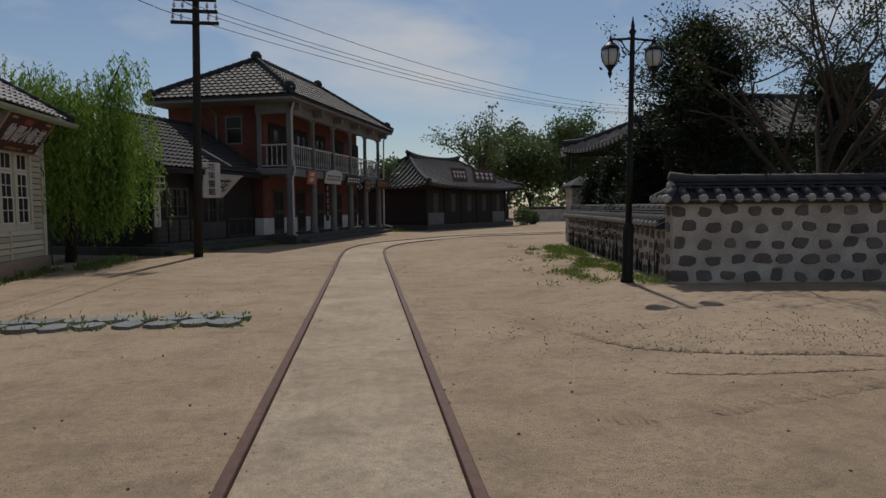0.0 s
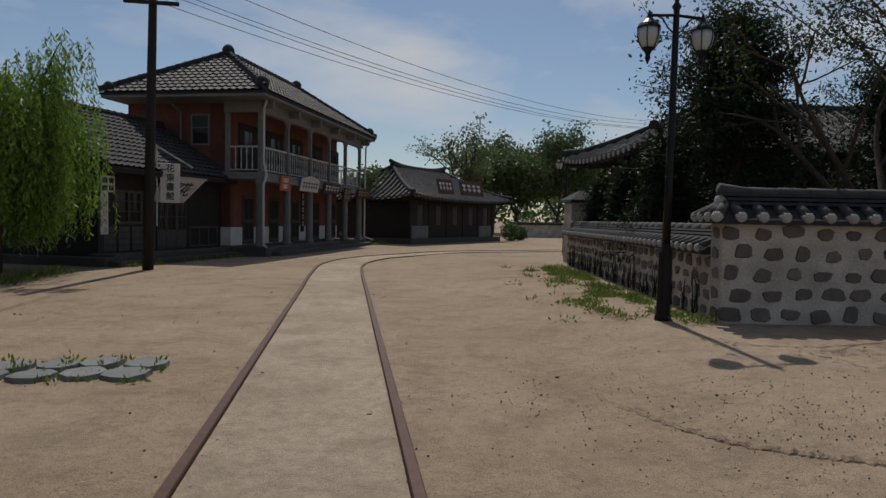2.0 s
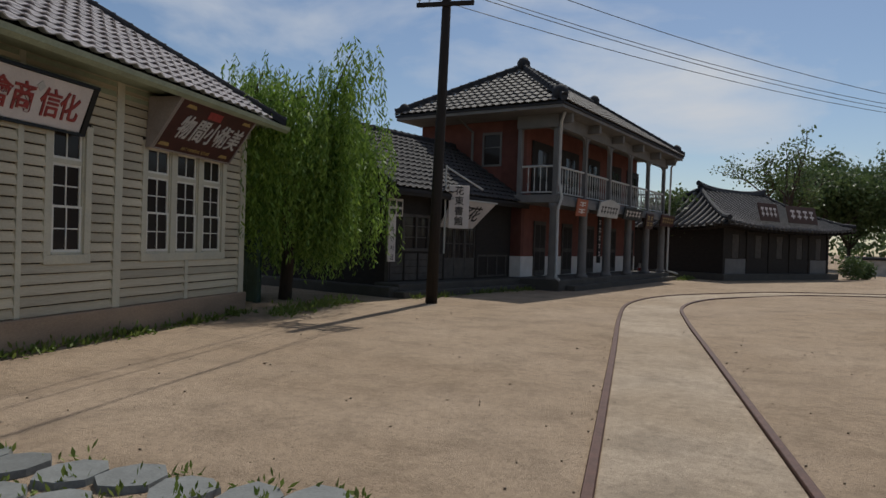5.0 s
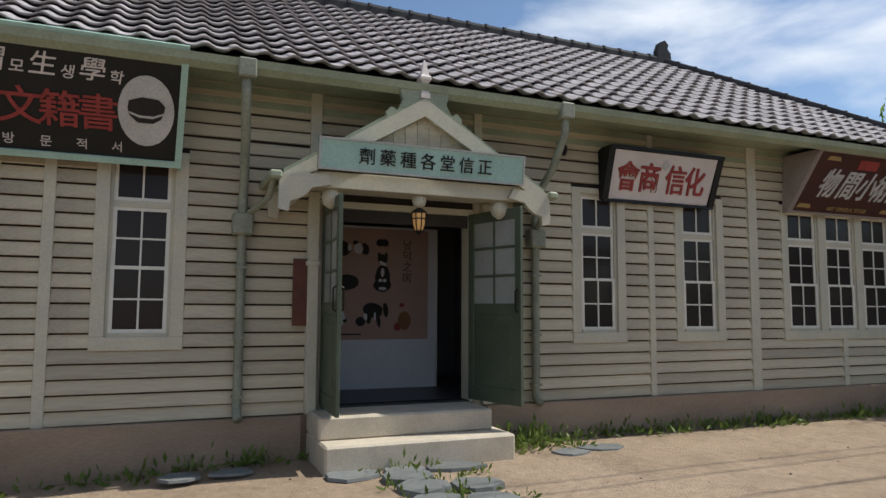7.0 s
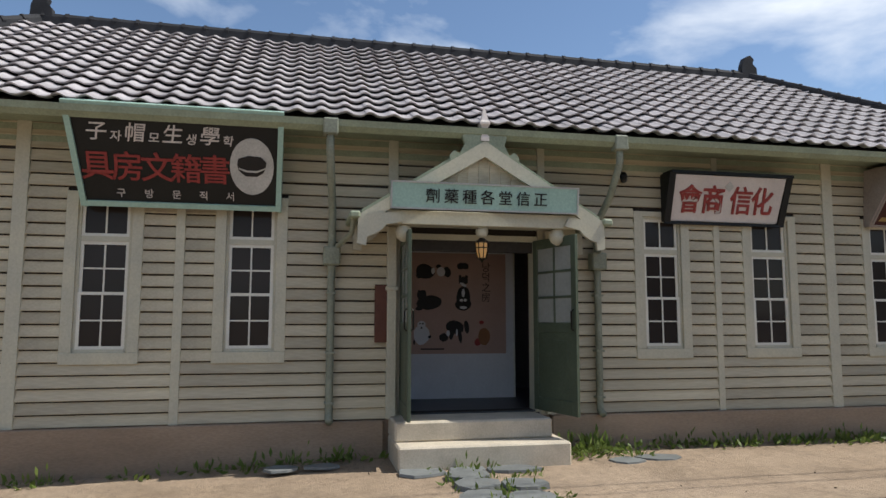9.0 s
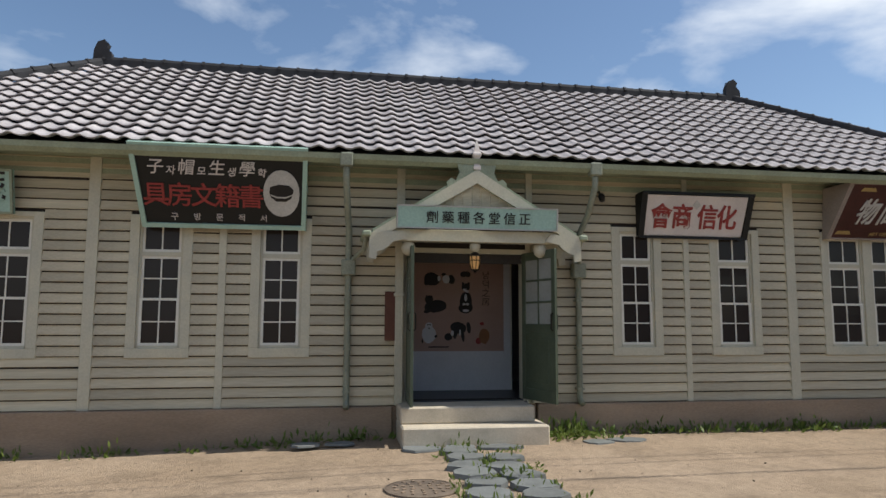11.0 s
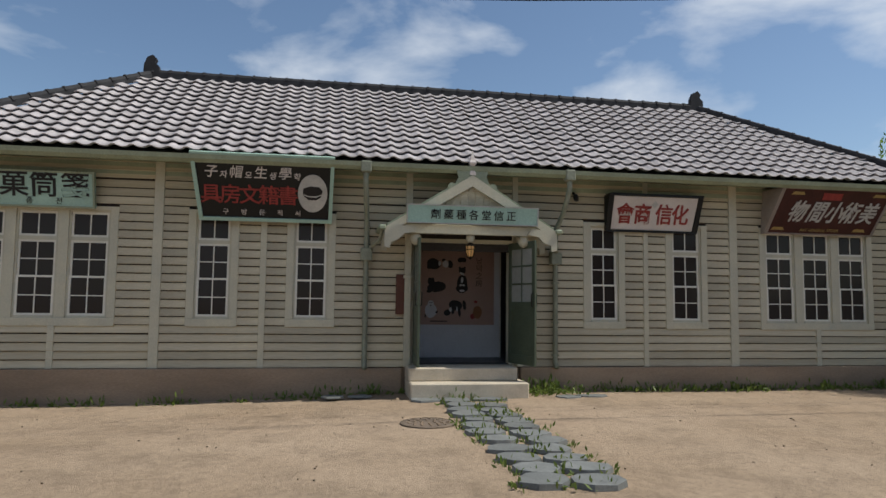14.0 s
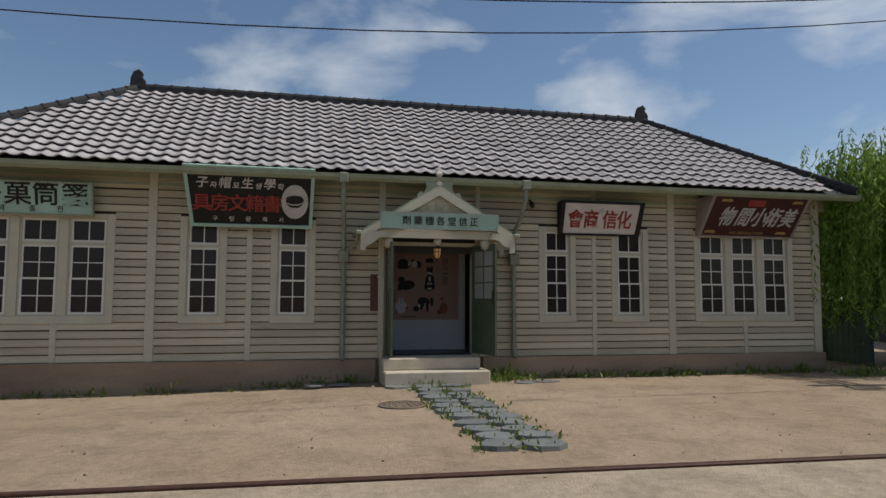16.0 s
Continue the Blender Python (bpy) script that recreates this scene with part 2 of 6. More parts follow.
DULL_WHITE = material("weathered_white_plaster", (0.40, 0.385, 0.36), 0.9, 0.2, 6, 50, 0.15)
GRIT = material("brown_grit", (0.22, 0.17, 0.125), 0.9, 0.4, 8, 60, 0.3)
BARK = material("brown_bark", (0.075, 0.055, 0.042), 0.9, 0.35, 6, 40, 0.5, stretch=(3, 3, 0.6))
WILLOW = leaf_material("willow_leaf", (0.07, 0.14, 0.018), (0.26, 0.38, 0.07))
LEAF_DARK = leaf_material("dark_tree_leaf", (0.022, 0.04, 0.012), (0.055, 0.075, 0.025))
LEAF_FAR = leaf_material("far_tree_leaf", (0.06, 0.10, 0.035), (0.12, 0.16, 0.06))
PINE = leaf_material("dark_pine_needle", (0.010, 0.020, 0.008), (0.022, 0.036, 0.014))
GRASS = leaf_material("weed_green", (0.085, 0.14, 0.022), (0.19, 0.235, 0.06))
WIRE = material("black_wire", (0.012, 0.012, 0.014), 0.5, 0.1, 5, 50, 0)
MANHOLE = material("grey_iron_cover", (0.19, 0.145, 0.108), 0.7, 0.3, 8, 60, 0.2)
GREEN_FENCE = material("dull_green_fence_paint", (0.06, 0.10, 0.075), 0.6, 0.2, 3, 40, 0.05)


# ---- mesh helpers ----
def part(name, bm, mat, parent=None, label="", smooth=False):
    """Links a bmesh as one mesh object, under a thing or a part if one is given."""
    me = bpy.data.meshes.new(name)
    bm.normal_update()
    bm.to_mesh(me)
    bm.free()
    me.materials.append(mat)
    if smooth:
        me.shade_smooth()
    ob = new(name, me)
    if parent:
        ob.parent = parent
    if label:
        ob["label"] = label
    return ob


def share(name, me, parent, m):
    ob = new(name, me)
    ob.parent = parent
    ob.matrix_basis = m
    return ob


def thing(name, label, category, group="", m=None, kind=""):
    ob = tagged(new(name), label, category, group, kind)
    ob.empty_display_size = 0.2
    if m is not None:
        ob.matrix_basis = m
    return ob


def box(bm, a, b, m=None, bevel=0.0):
    x0, y0, z0 = a
    x1, y1, z1 = b
    mm = Matrix.Translation(((x0 + x1) / 2, (y0 + y1) / 2, (z0 + z1) / 2)) @ Matrix.Diagonal((abs(x1 - x0), abs(y1 - y0), abs(z1 - z0), 1))
    vs = bmesh.ops.create_cube(bm, size=1, matrix=(m @ mm) if m is not None else mm)["verts"]
    if bevel:
        es = {e for v in vs for e in v.link_edges}
        bmesh.ops.bevel(bm, geom=list(es), offset=bevel, segments=1, affect="EDGES")
    return bm


def boxes(*ab, m=None, bevel=0.0):
    bm = bmesh.new()
    for a, b in ab:
        box(bm, a, b, m, bevel)
    return bm


def tube(bm, pts, r, seg=10, r_end=None, caps=True):
    """A round bar along points, with an even or tapering radius."""
    pts = [Vector(p) for p in pts]
    rings = []
    for i, p in enumerate(pts):
        d = (pts[min(i + 1, len(pts) - 1)] - pts[max(i - 1, 0)]).normalized()
        if i == 0:
            a = d.cross(Vector((0, 0, 1)) if abs(d.z) < 0.9 else Vector((1, 0, 0))).normalized()
        else:
            a = (a - d * a.dot(d)).normalized()
        b = d.cross(a).normalized()
        k = i / max(1, len(pts) - 1)
        rad = r if r_end is None else r + (r_end - r) * k
        rings.append([bm.verts.new(p + rad * (math.cos(q) * a + math.sin(q) * b)) for q in (2 * math.pi * j / seg for j in range(seg))])
    for u, v in zip(rings, rings[1:]):
        for j in range(seg):
            bm.faces.new((u[j], u[(j + 1) % seg], v[(j + 1) % seg], v[j]))
    if caps:
        bm.faces.new(rings[0])
        bm.faces.new(rings[-1][::-1])
    bmesh.ops.recalc_face_normals(bm, faces=bm.faces[:])
    return bm


def lathe(bm, profile, seg=16, m=None):
    """A turned body round z from (radius, height) pairs."""
    rings = []
    for r, z in profile:
        ring = []
        for j in range(seg):
            q = 2 * math.pi * j / seg
            v = Vector((r * math.cos(q), r * math.sin(q), z))
            ring.append(bm.verts.new(m @ v if m is not None else v))
        rings.append(ring)
    for u, v in zip(rings, rings[1:]):
        for j in range(seg):
            bm.faces.new((u[j], u[(j + 1) % seg], v[(j + 1) % seg], v[j]))
    bm.faces.new(rings[0][::-1])
    bm.faces.new(rings[-1])
    return bm


def prism(bm, outline, d, m=None):
    """A flat outline in 3D, pushed out by the vector d."""
    o = [Vector(p) for p in outline]
    d = Vector(d)
    if m is not None:
        o, d = [m @ p for p in o], m.to_3x3() @ d
    a, b = [bm.verts.new(p) for p in o], [bm.verts.new(p + d) for p in o]
    k = len(o)
    fs = [bm.faces.new(a[::-1]), bm.faces.new(b)]
    for i in range(k):
        fs.append(bm.faces.new((a[i], a[(i + 1) % k], b[(i + 1) % k], b[i])))
    bmesh.ops.recalc_face_normals(bm, faces=fs)
    return bm


def words(name, text, size, mat, parent, m, depth=0.004, squeeze=1.0, shear=0.0, bold=0.0):
    """Lettering in the built-in font, as a mesh, centred on m (its x to the right, y up)."""
    cu = bpy.data.curves.new("letters", "FONT")
    cu.body, cu.size, cu.align_x, cu.align_y = text, size, "CENTER", "CENTER"
    cu.extrude, cu.shear, cu.offset = depth, shear, bold
    cu.resolution_u = 3
    tmp = new("letters", cu)
    dg = bpy.context.evaluated_depsgraph_get()
    me = bpy.data.meshes.new_from_object(tmp.evaluated_get(dg))
    bpy.data.objects.remove(tmp)
    me.materials.clear()
    me.materials.append(mat)
    ob = new(name, me)
    ob.parent = parent
    ob.matrix_basis = m @ Matrix.Diagonal((squeeze, 1, 1, 1))
    return ob


def ground_z(x, y):
    k = min(1.0, max(0.0, (x - 2.2) / 2.6))
    k2 = min(1.0, max(0.0, (40 - y) / 20))
    d = min(1.0, max(0.0, (9.5 - y) / 4)) * min(1.0, max(0.0, (-3 - x) / 3))
    return 0.19 * k * k * (3 - 2 * k) * k2 - 0.14 * d


FACE = pose(0, 0, 0, 90, 0, 90)     # lettering that faces +x: its right is +y
# ---- ground, rails ----
def build_ground():
    xs = sorted({-1500, -600, -250, -120, -70, -45, 45, 70, 120, 250, 600, 1500} | {-30 + 0.75 * i for i in range(81)})
    ys = sorted({-1500, -600, -250, -120, -60, -30, 90, 130, 250, 600, 1500} | {-16 + 1.0 * i for i in range(81)})
    verts, faces = [], []
    for y in ys:
        for x in xs:
            near = 1.0 if abs(x) < 30 and -16 <= y <= 64 else 0.0
            verts.append((x, y, ground_z(x, y) + near * 0.012 * noise.noise((x * 0.5, y * 0.5, 0))))
    w = len(xs)
    for j in range(len(ys) - 1):
        for i in range(w - 1):
            faces.append((j * w + i, j * w + i + 1, (j + 1) * w + i + 1, (j + 1) * w + i))
    me = bpy.data.meshes.new("ground")
    me.from_pydata(verts, [], faces)
    me.materials.append(SAND)
    me.shade_smooth()
    return tagged(new("ground", me), "pale sandy gravel ground of the street", "ground", kind="structure")


build_ground()


def spline(pts, n=8):
    out = []
    p = [Vector(q) for q in pts]
    p = [2 * p[0] - p[1]] + p + [2 * p[-1] - p[-2]]
    for i in range(1, len(p) - 2):
        for k in range(n):
            t = k / n
            a, b, c, d = p[i - 1:i + 3]
            out.append(0.5 * ((2 * b) + (c - a) * t + (2 * a - 5 * b + 4 * c - d) * t * t + (3 * b - a - 3 * c + d) * t ** 3))
    out.append(p[-2])
    return out


TRACK = spline([(-0.10 - 0.0254 * (y - 4.5) + 0.71 - 0.5, y, 0) for y in (-16, -8, 0, 6, 12, 18, 23)] +
               [(-0.30, 26.6, 0), (0.35, 29.6, 0), (1.6, 32.0, 0), (3.9, 34.4, 0), (7.4, 36.6, 0), (13, 39.2, 0), (24, 43, 0), (40, 48, 0)], 8)


def along(path, offset):
    out = []
    for i, p in enumerate(path):
        d = (path[min(i + 1, len(path) - 1)] - path[max(i - 1, 0)]).normalized()
        out.append(p + offset * Vector((d.y, -d.x, 0)))
    return out


def sweep(name, section, mat, parent):
    """A bar of the given section (offset, height) along the track."""
    bm = bmesh.new()
    lines = [along(TRACK, o) for o, _ in section]
    rows = [[bm.verts.new((ln[i].x, ln[i].y, ground_z(TRACK[i].x, TRACK[i].y) + h)) for ln, (_, h) in zip(lines, section)] for i in range(len(TRACK))]
    k = len(section)
    for u, v in zip(rows, rows[1:]):
        for j in range(k):
            bm.faces.new((u[j], u[(j + 1) % k], v[(j + 1) % k], v[j]))
    bmesh.ops.recalc_face_normals(bm, faces=bm.faces[:])
    return part(name, bm, mat, parent)


track = thing("tram_track", "rusty narrow tram rails set in a pale concrete bed", "rail track", kind="structure")
G = 0.715
for sgn in (-1, 1):
    a = sgn * G
    sweep("rail", [(a - 0.042, -0.05), (a - 0.042, 0.028), (a - 0.034, 0.038), (a + 0.034, 0.038), (a + 0.042, 0.028), (a + 0.042, -0.05)], RAIL, track)
sweep("concrete_bed", [(-G + 0.05, -0.05), (-G + 0.05, 0.010), (0, 0.02), (G - 0.05, 0.010), (G - 0.05, -0.05)], BED, track)

# ---- the clapboard shop house ----
# built along y, then turned a little towards the street
HOUSE = pose(-8.14, 15.10, 0) @ pose(0, 0, 0, 0, 0, 3.4) @ pose(8.02, -15.0, 0)


def beside(x, y):
    """A spot on the ground given in the house's own plan."""
    return tuple((HOUSE @ Vector((x, y, 0)))[:2])


STREET = set(bpy.data.objects)
WX, Y0, Y1, PZ, EZ = -8.05, 1.50, 19.18, 0.42, 3.85     # wall face, its ends, plinth top, soffit
BX = -13.45
house = thing("shop_house", "single-storey cream clapboard shop house with a grey tiled hip roof", "house")
WINDOWS = [(2.145, 4.59, 3), (5.68, 6.50, 1), (7.28, 8.10, 1), (12.56, 13.36, 1), (14.16, 15.00, 1), (16.08, 18.51, 3)]
WZ0, WZ1 = 1.10, 3.00
DY0, DY1, DZ0, DZ1 = 9.42, 11.22, 0.46, 2.66


def build_wall_front():
    wall = part("wall_front", boxes(((-8.25, Y0, PZ), (WX - 0.012, Y1, PZ + 0.06))), WOOD_DARK, house, "front wall of cream lapped boards")
    lo = [Y0] + [w[1] - 0.1 for w in WINDOWS[:3]] + [DY1] + [w[1] - 0.1 for w in WINDOWS[3:]]
    hi = [w[0] + 0.1 for w in WINDOWS[:3]] + [DY0] + [w[0] + 0.1 for w in WINDOWS[3:]] + [Y1]
    cells = [(a, b, PZ + 0.06, EZ) for a, b in zip(lo, hi)] + [(DY0, DY1, DZ1, EZ)]
    for w in WINDOWS:
        cells += [(w[0] + 0.1, w[1] - 0.1, PZ + 0.06, WZ0 + 0.1), (w[0] + 0.1, w[1] - 0.1, WZ1 - 0.06, EZ)]
    for a, b, z0, z1 in cells:
        part("sheathing_panel", boxes(((-8.25, a, z0), (WX - 0.012, b, z1))), WOOD_DARK, wall)
    # lapped boards, each its own piece
    bm = prism(bmesh.new(), [(0, 0, 0.004), (0.044, 0, 0.0), (0.052, 0, 0.006), (0.016, 0, 0.1238), (0, 0, 0.1238)], (0, 1, 0))
    me = bpy.data.meshes.new("siding_board")
    bm.to_mesh(me)
    bm.free()
    me.materials.append(SIDING)
    rnd = random.Random(3)
    stops = [(Y0 + 0.13, 5.13), (5.28, 6.85), (6.95, 9.30), (11.32, 13.72), (13.81, 15.45), (15.61, 19.01)]
    z = PZ + 0.005
    while z < EZ - 0.05:
        h = min(1.0, (EZ - z) / 0.1238)
        for a, b in stops + ([(DY0, DY1)] if z > DZ1 + 0.12 else []):
            cuts = [(w[0], w[1]) for w in WINDOWS if WZ0 - 0.10 < z < WZ1 - 0.04 and w[1] > a and w[0] < b]
            runs, s = [], a
            for c0, c1 in cuts:
                runs.append((s, c0))
                s = c1
            runs.append((s, b))
            for u, v in runs:
                if v - u > 0.03:
                    share("siding_board", me, wall, pose(WX - 0.014 + rnd.uniform(-0.002, 0.002), u, z, rnd.uniform(-0.16, 0.16), rnd.uniform(-0.7, 0.7), 0) @ Matrix.Diagonal((1, v - u, h, 1)))
        z += 0.1405
    for a, b, lo, hi, d in [(5.13, 5.28, PZ - 0.05, EZ, 0.03), (15.45, 15.61, PZ - 0.05, EZ, 0.03), (19.01, 19.20, PZ - 0.05, EZ, 0.035), (Y0 - 0.02, Y0 + 0.13, PZ - 0.05, EZ, 0.035),
                            (6.85, 6.95, PZ - 0.03, EZ, 0.024), (13.72, 13.81, PZ - 0.03, EZ, 0.024), (17.24, 17.34, PZ - 0.03, WZ0, 0.024), (3.60, 3.70, PZ - 0.03, WZ0, 0.024),
                            (9.30, DY0, PZ, EZ, 0.03), (DY1, 11.32, PZ, EZ, 0.03)]:
        part("pilaster_board", boxes(((WX - 0.012, a, lo), (WX + d + 0.012, b, hi)), bevel=0.004), TRIM, wall)
    return wall


build_wall_front()
part("wall_back", boxes(((BX, Y0, 0), (BX + 0.2, Y1, EZ))), SIDING, house)
part("wall_side", boxes(((BX + 0.2, Y0, 0), (-8.252, Y0 + 0.2, EZ))), SIDING, house)
part("wall_side", boxes(((BX + 0.2, Y1 - 0.2, 0), (-8.252, Y1, EZ))), SIDING, house)
part("plinth", boxes(((-8.3, Y0 - 0.06, -0.3), (WX + 0.10, 9.26, PZ)), ((-8.3, 11.36, -0.3), (WX + 0.10, Y1 + 0.06, PZ)),
                     ((-8.3, 9.26, -0.3), (WX + 0.02, 11.36, PZ)), bevel=0.012), PLINTH, house, "brown cement plinth, stained near the ground")
part("floor", boxes(((BX + 0.2, Y0 + 0.2, 0.3), (-8.25, Y1 - 0.2, 0.45))), FLOOR_IN, house)
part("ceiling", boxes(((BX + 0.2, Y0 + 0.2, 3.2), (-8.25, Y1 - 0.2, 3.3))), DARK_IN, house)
for a, b in (((-11.2, 8.8, 0.45), (-11.1, 12.4, 3.2)), ((-11.1, 8.8, 0.45), (-8.26, 8.9, 3.2)), ((-11.1, 12.3, 0.45), (-8.26, 12.4, 3.2))):
    part("inner_wall", boxes((a, b)), INNER, house)


def build_window(a, b, lights):
    """Sash windows in one trim: a transom light over two sashes of four panes."""
    w = part("window", boxes(((WX - 0.01, a, WZ0), (WX + 0.035, b, WZ0 + 0.13)), bevel=0.004), TRIM, house, "cream window with white sashes and dark glass")
    for lo, hi in (((WX - 0.01, a, WZ0 + 0.13), (WX + 0.03, a + 0.125, WZ1 + 0.04)), ((WX - 0.01, b - 0.125, WZ0 + 0.13), (WX + 0.03, b, WZ1 + 0.04)), ((WX - 0.01, a + 0.125, WZ1 - 0.03), (WX + 0.028, b - 0.125, WZ1 + 0.04))):
        part("trim_board", boxes((lo, hi), bevel=0.004), TRIM, w)
    pitch = (b - a - 0.25 + 0.155) / lights
    for i in range(lights):
        u = a + 0.125 + i * pitch
        v = u + pitch - 0.155
        if i:
            part("mullion", boxes(((WX - 0.05, u - 0.155, WZ0 + 0.13), (WX + 0.022, u, WZ1 - 0.03)), bevel=0.004), TRIM, w)
        lo, hi = WZ0 + 0.13, WZ1 - 0.03
        part("casing", boxes(((WX - 0.16, u, lo), (WX - 0.005, u + 0.03, hi)), ((WX - 0.16, v - 0.03, lo), (WX - 0.005, v, hi)),
                             ((WX - 0.16, u + 0.03, lo), (WX + 0.01, v - 0.03, lo + 0.035)), ((WX - 0.16, u + 0.03, hi - 0.03), (WX - 0.005, v - 0.03, hi)),
                             ((WX - 0.16, u + 0.03, 2.475), (WX - 0.012, v - 0.03, 2.535))), TRIM, w)
        for z0, z1, x, rows in ((2.535, hi - 0.03, WX - 0.06, 1), (1.865, 2.475, WX - 0.06, 2), (lo + 0.035, 1.905, WX - 0.10 + 0.06, 2)):
            p, q = u + 0.03, v - 0.03
            s = 0.034
            fr = [((x, p, z0), (x + 0.035, p + s, z1)), ((x, q - s, z0), (x + 0.035, q, z1)), ((x, p + s, z0), (x + 0.035, q - s, z0 + s)), ((x, p + s, z1 - s), (x + 0.035, q - s, z1))]
            fr.append(((x + 0.005, (p + q) / 2 - 0.009, z0 + s), (x + 0.03, (p + q) / 2 + 0.009, z1 - s)))
            if rows == 2:
                fr.append(((x + 0.005, p + s, (z0 + z1) / 2 - 0.009), (x + 0.03, q - s, (z0 + z1) / 2 + 0.009)))
            part("sash", boxes(*fr), WHITE, w)
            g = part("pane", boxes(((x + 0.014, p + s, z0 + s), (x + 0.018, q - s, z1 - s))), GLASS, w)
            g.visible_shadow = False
    # Added dark sheet, standing in for the unlit room behind the panes.
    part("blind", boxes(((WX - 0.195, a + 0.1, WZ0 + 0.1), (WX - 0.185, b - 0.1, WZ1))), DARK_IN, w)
    return w


for a, b, k in WINDOWS:
    build_window(a, b, k)

# roof: eave, ridge, tiles
EX, EEZ, RX, RZ, EY0, EY1, RY0, RY1 = -7.42, 3.86, -10.9, 6.10, 1.06, 19.68, 4.26, 16.48
SL = Vector((RX - EX, 0, RZ - EEZ))
SLEN = SL.length
SU = SL.normalized()
SN = Vector((0, 1, 0)).cross(SU)
roof = bmesh.new()
BEX = 2 * RX - EX
rv = [roof.verts.new(v) for v in ((EX, EY0, EEZ), (EX, EY1, EEZ), (BEX, EY1, EEZ), (BEX, EY0, EEZ), (RX, RY0, RZ), (RX, RY1, RZ))]
for f in ((0, 1, 5, 4), (1, 2, 5), (2, 3, 4, 5), (3, 0, 4), (3, 2, 1, 0)):
    roof.faces.new([rv[i] for i in f])
for v in rv:
    v.co.z -= 0.02
bmesh.ops.recalc_face_normals(roof, faces=roof.faces[:])
roof = part("roof", roof, TILE_DARK, house, "hip roof of grey interlocking clay tiles")


def tile_section(w, n=15):
    """The soft S curve of a pantile: a broad roll that runs into a dished pan."""
    return [(w * i / (n - 1), 0.006 + 0.040 * (0.5 + 0.5 * math.cos(2 * math.pi * (i / (n - 1) - 0.2))) ** 1.5) for i in range(n)]


TW, TL, TROWS = 0.272, 0.0, 14
TL = SLEN / TROWS


def tile_shape(w, l):
    """Top face, blunt front edge and undercut, each with its own corners so that the lip stays sharp."""
    sec = tile_section(w)
    v, f = [], []
    k = len(sec)
    for y, h in ((0.0, 0.060), (l + 0.04, 0.006), (0.0, 0.060), (0.002, 0.043), (0.002, 0.043), (l * 0.3, 0.004)):
        v += [(x, y, z + h) for x, z in sec]
    for r in (0, 2, 4):
        for i in range(k - 1):
            q = (r * k + i, r * k + i + 1, (r + 1) * k + i + 1, (r + 1) * k + i)
            f.append(q if r == 0 else q[::-1])
    return v, f


def tile_field(origin, ux, us, inside, w, l, cols, rows, own, parent, name="roof_tile", mat=None):
    """Rows of tiles on a slope; those in own(c, r) are single pieces, the rest one joined part."""
    mat = mat or TILE
    un = ux.cross(us)
    v, f = tile_shape(w, l)
    me = bpy.data.meshes.new(name)
    me.from_pydata(v, [], f)
    me.materials.append(mat)
    me.shade_smooth()
    va = np.array(v)
    rot = np.array([[ux[i], us[i], un[i]] for i in range(3)])
    allv, allf, rnd = [], [], random.Random(5)
    for r in range(rows):
        for c in range(cols):
            if not inside((c + 0.5) * w, (r + 0.5) * l):
                continue
            p = origin + ux * (c * w) + us * (r * l)
            if own(c, r):
                m = Matrix(((ux[0], us[0], un[0], p[0]), (ux[1], us[1], un[1], p[1]), (ux[2], us[2], un[2], p[2]), (0, 0, 0, 1)))
                share(name, me, parent, m @ pose(0, rnd.uniform(-0.006, 0.006), rnd.uniform(-0.002, 0.003), rnd.uniform(-0.6, 0.6), rnd.uniform(-0.5, 0.5), rnd.uniform(-0.4, 0.4)))
            else:
                base = len(allv) * len(v)
                allv.append(va @ rot.T + np.array(p) + rot[:, 2] * rnd.uniform(-0.002, 0.003))
                allf += [tuple(base + q for q in t) for t in f]
    if allv:
        me2 = bpy.data.meshes.new("roof_tiles")
        me2.from_pydata(np.concatenate(allv).tolist(), [], allf)
        me2.materials.append(mat)
        me2.shade_smooth()
        ob = new("roof_tiles", me2)
        ob.parent = parent
        tagged(ob, kind="stuff")


def roof_cap(pts, r, mat, parent, name="ridge_cap", joints=0.32, stack=0.0):
    """A run of round cap tiles over a course of flat ones."""
    bm = bmesh.new()
    a, b = Vector(pts[0]), Vector(pts[1])
    d = (b - a)
    n = max(1, round(d.length / joints))
    if stack:
        side = d.cross(Vector((0, 0, 1))).normalized() * r * 0.95
        prism(bm, [a + side - Vector((0, 0, 0.06)), a - side - Vector((0, 0, 0.06)), a - side + Vector((0, 0, stack)), a + side + Vector((0, 0, stack))], d)
    for i in range(n):
        p, q = a + d * (i / n), a + d * ((i + 1) / n)
        up = Vector((0, 0, stack))
        tube(bm, [p + up, q + up], r, 8, r * 0.9)
        tube(bm, [p + up, p + up + d.normalized() * 0.045], r * 1.16, 8)
    return part(name, bm, mat, parent)


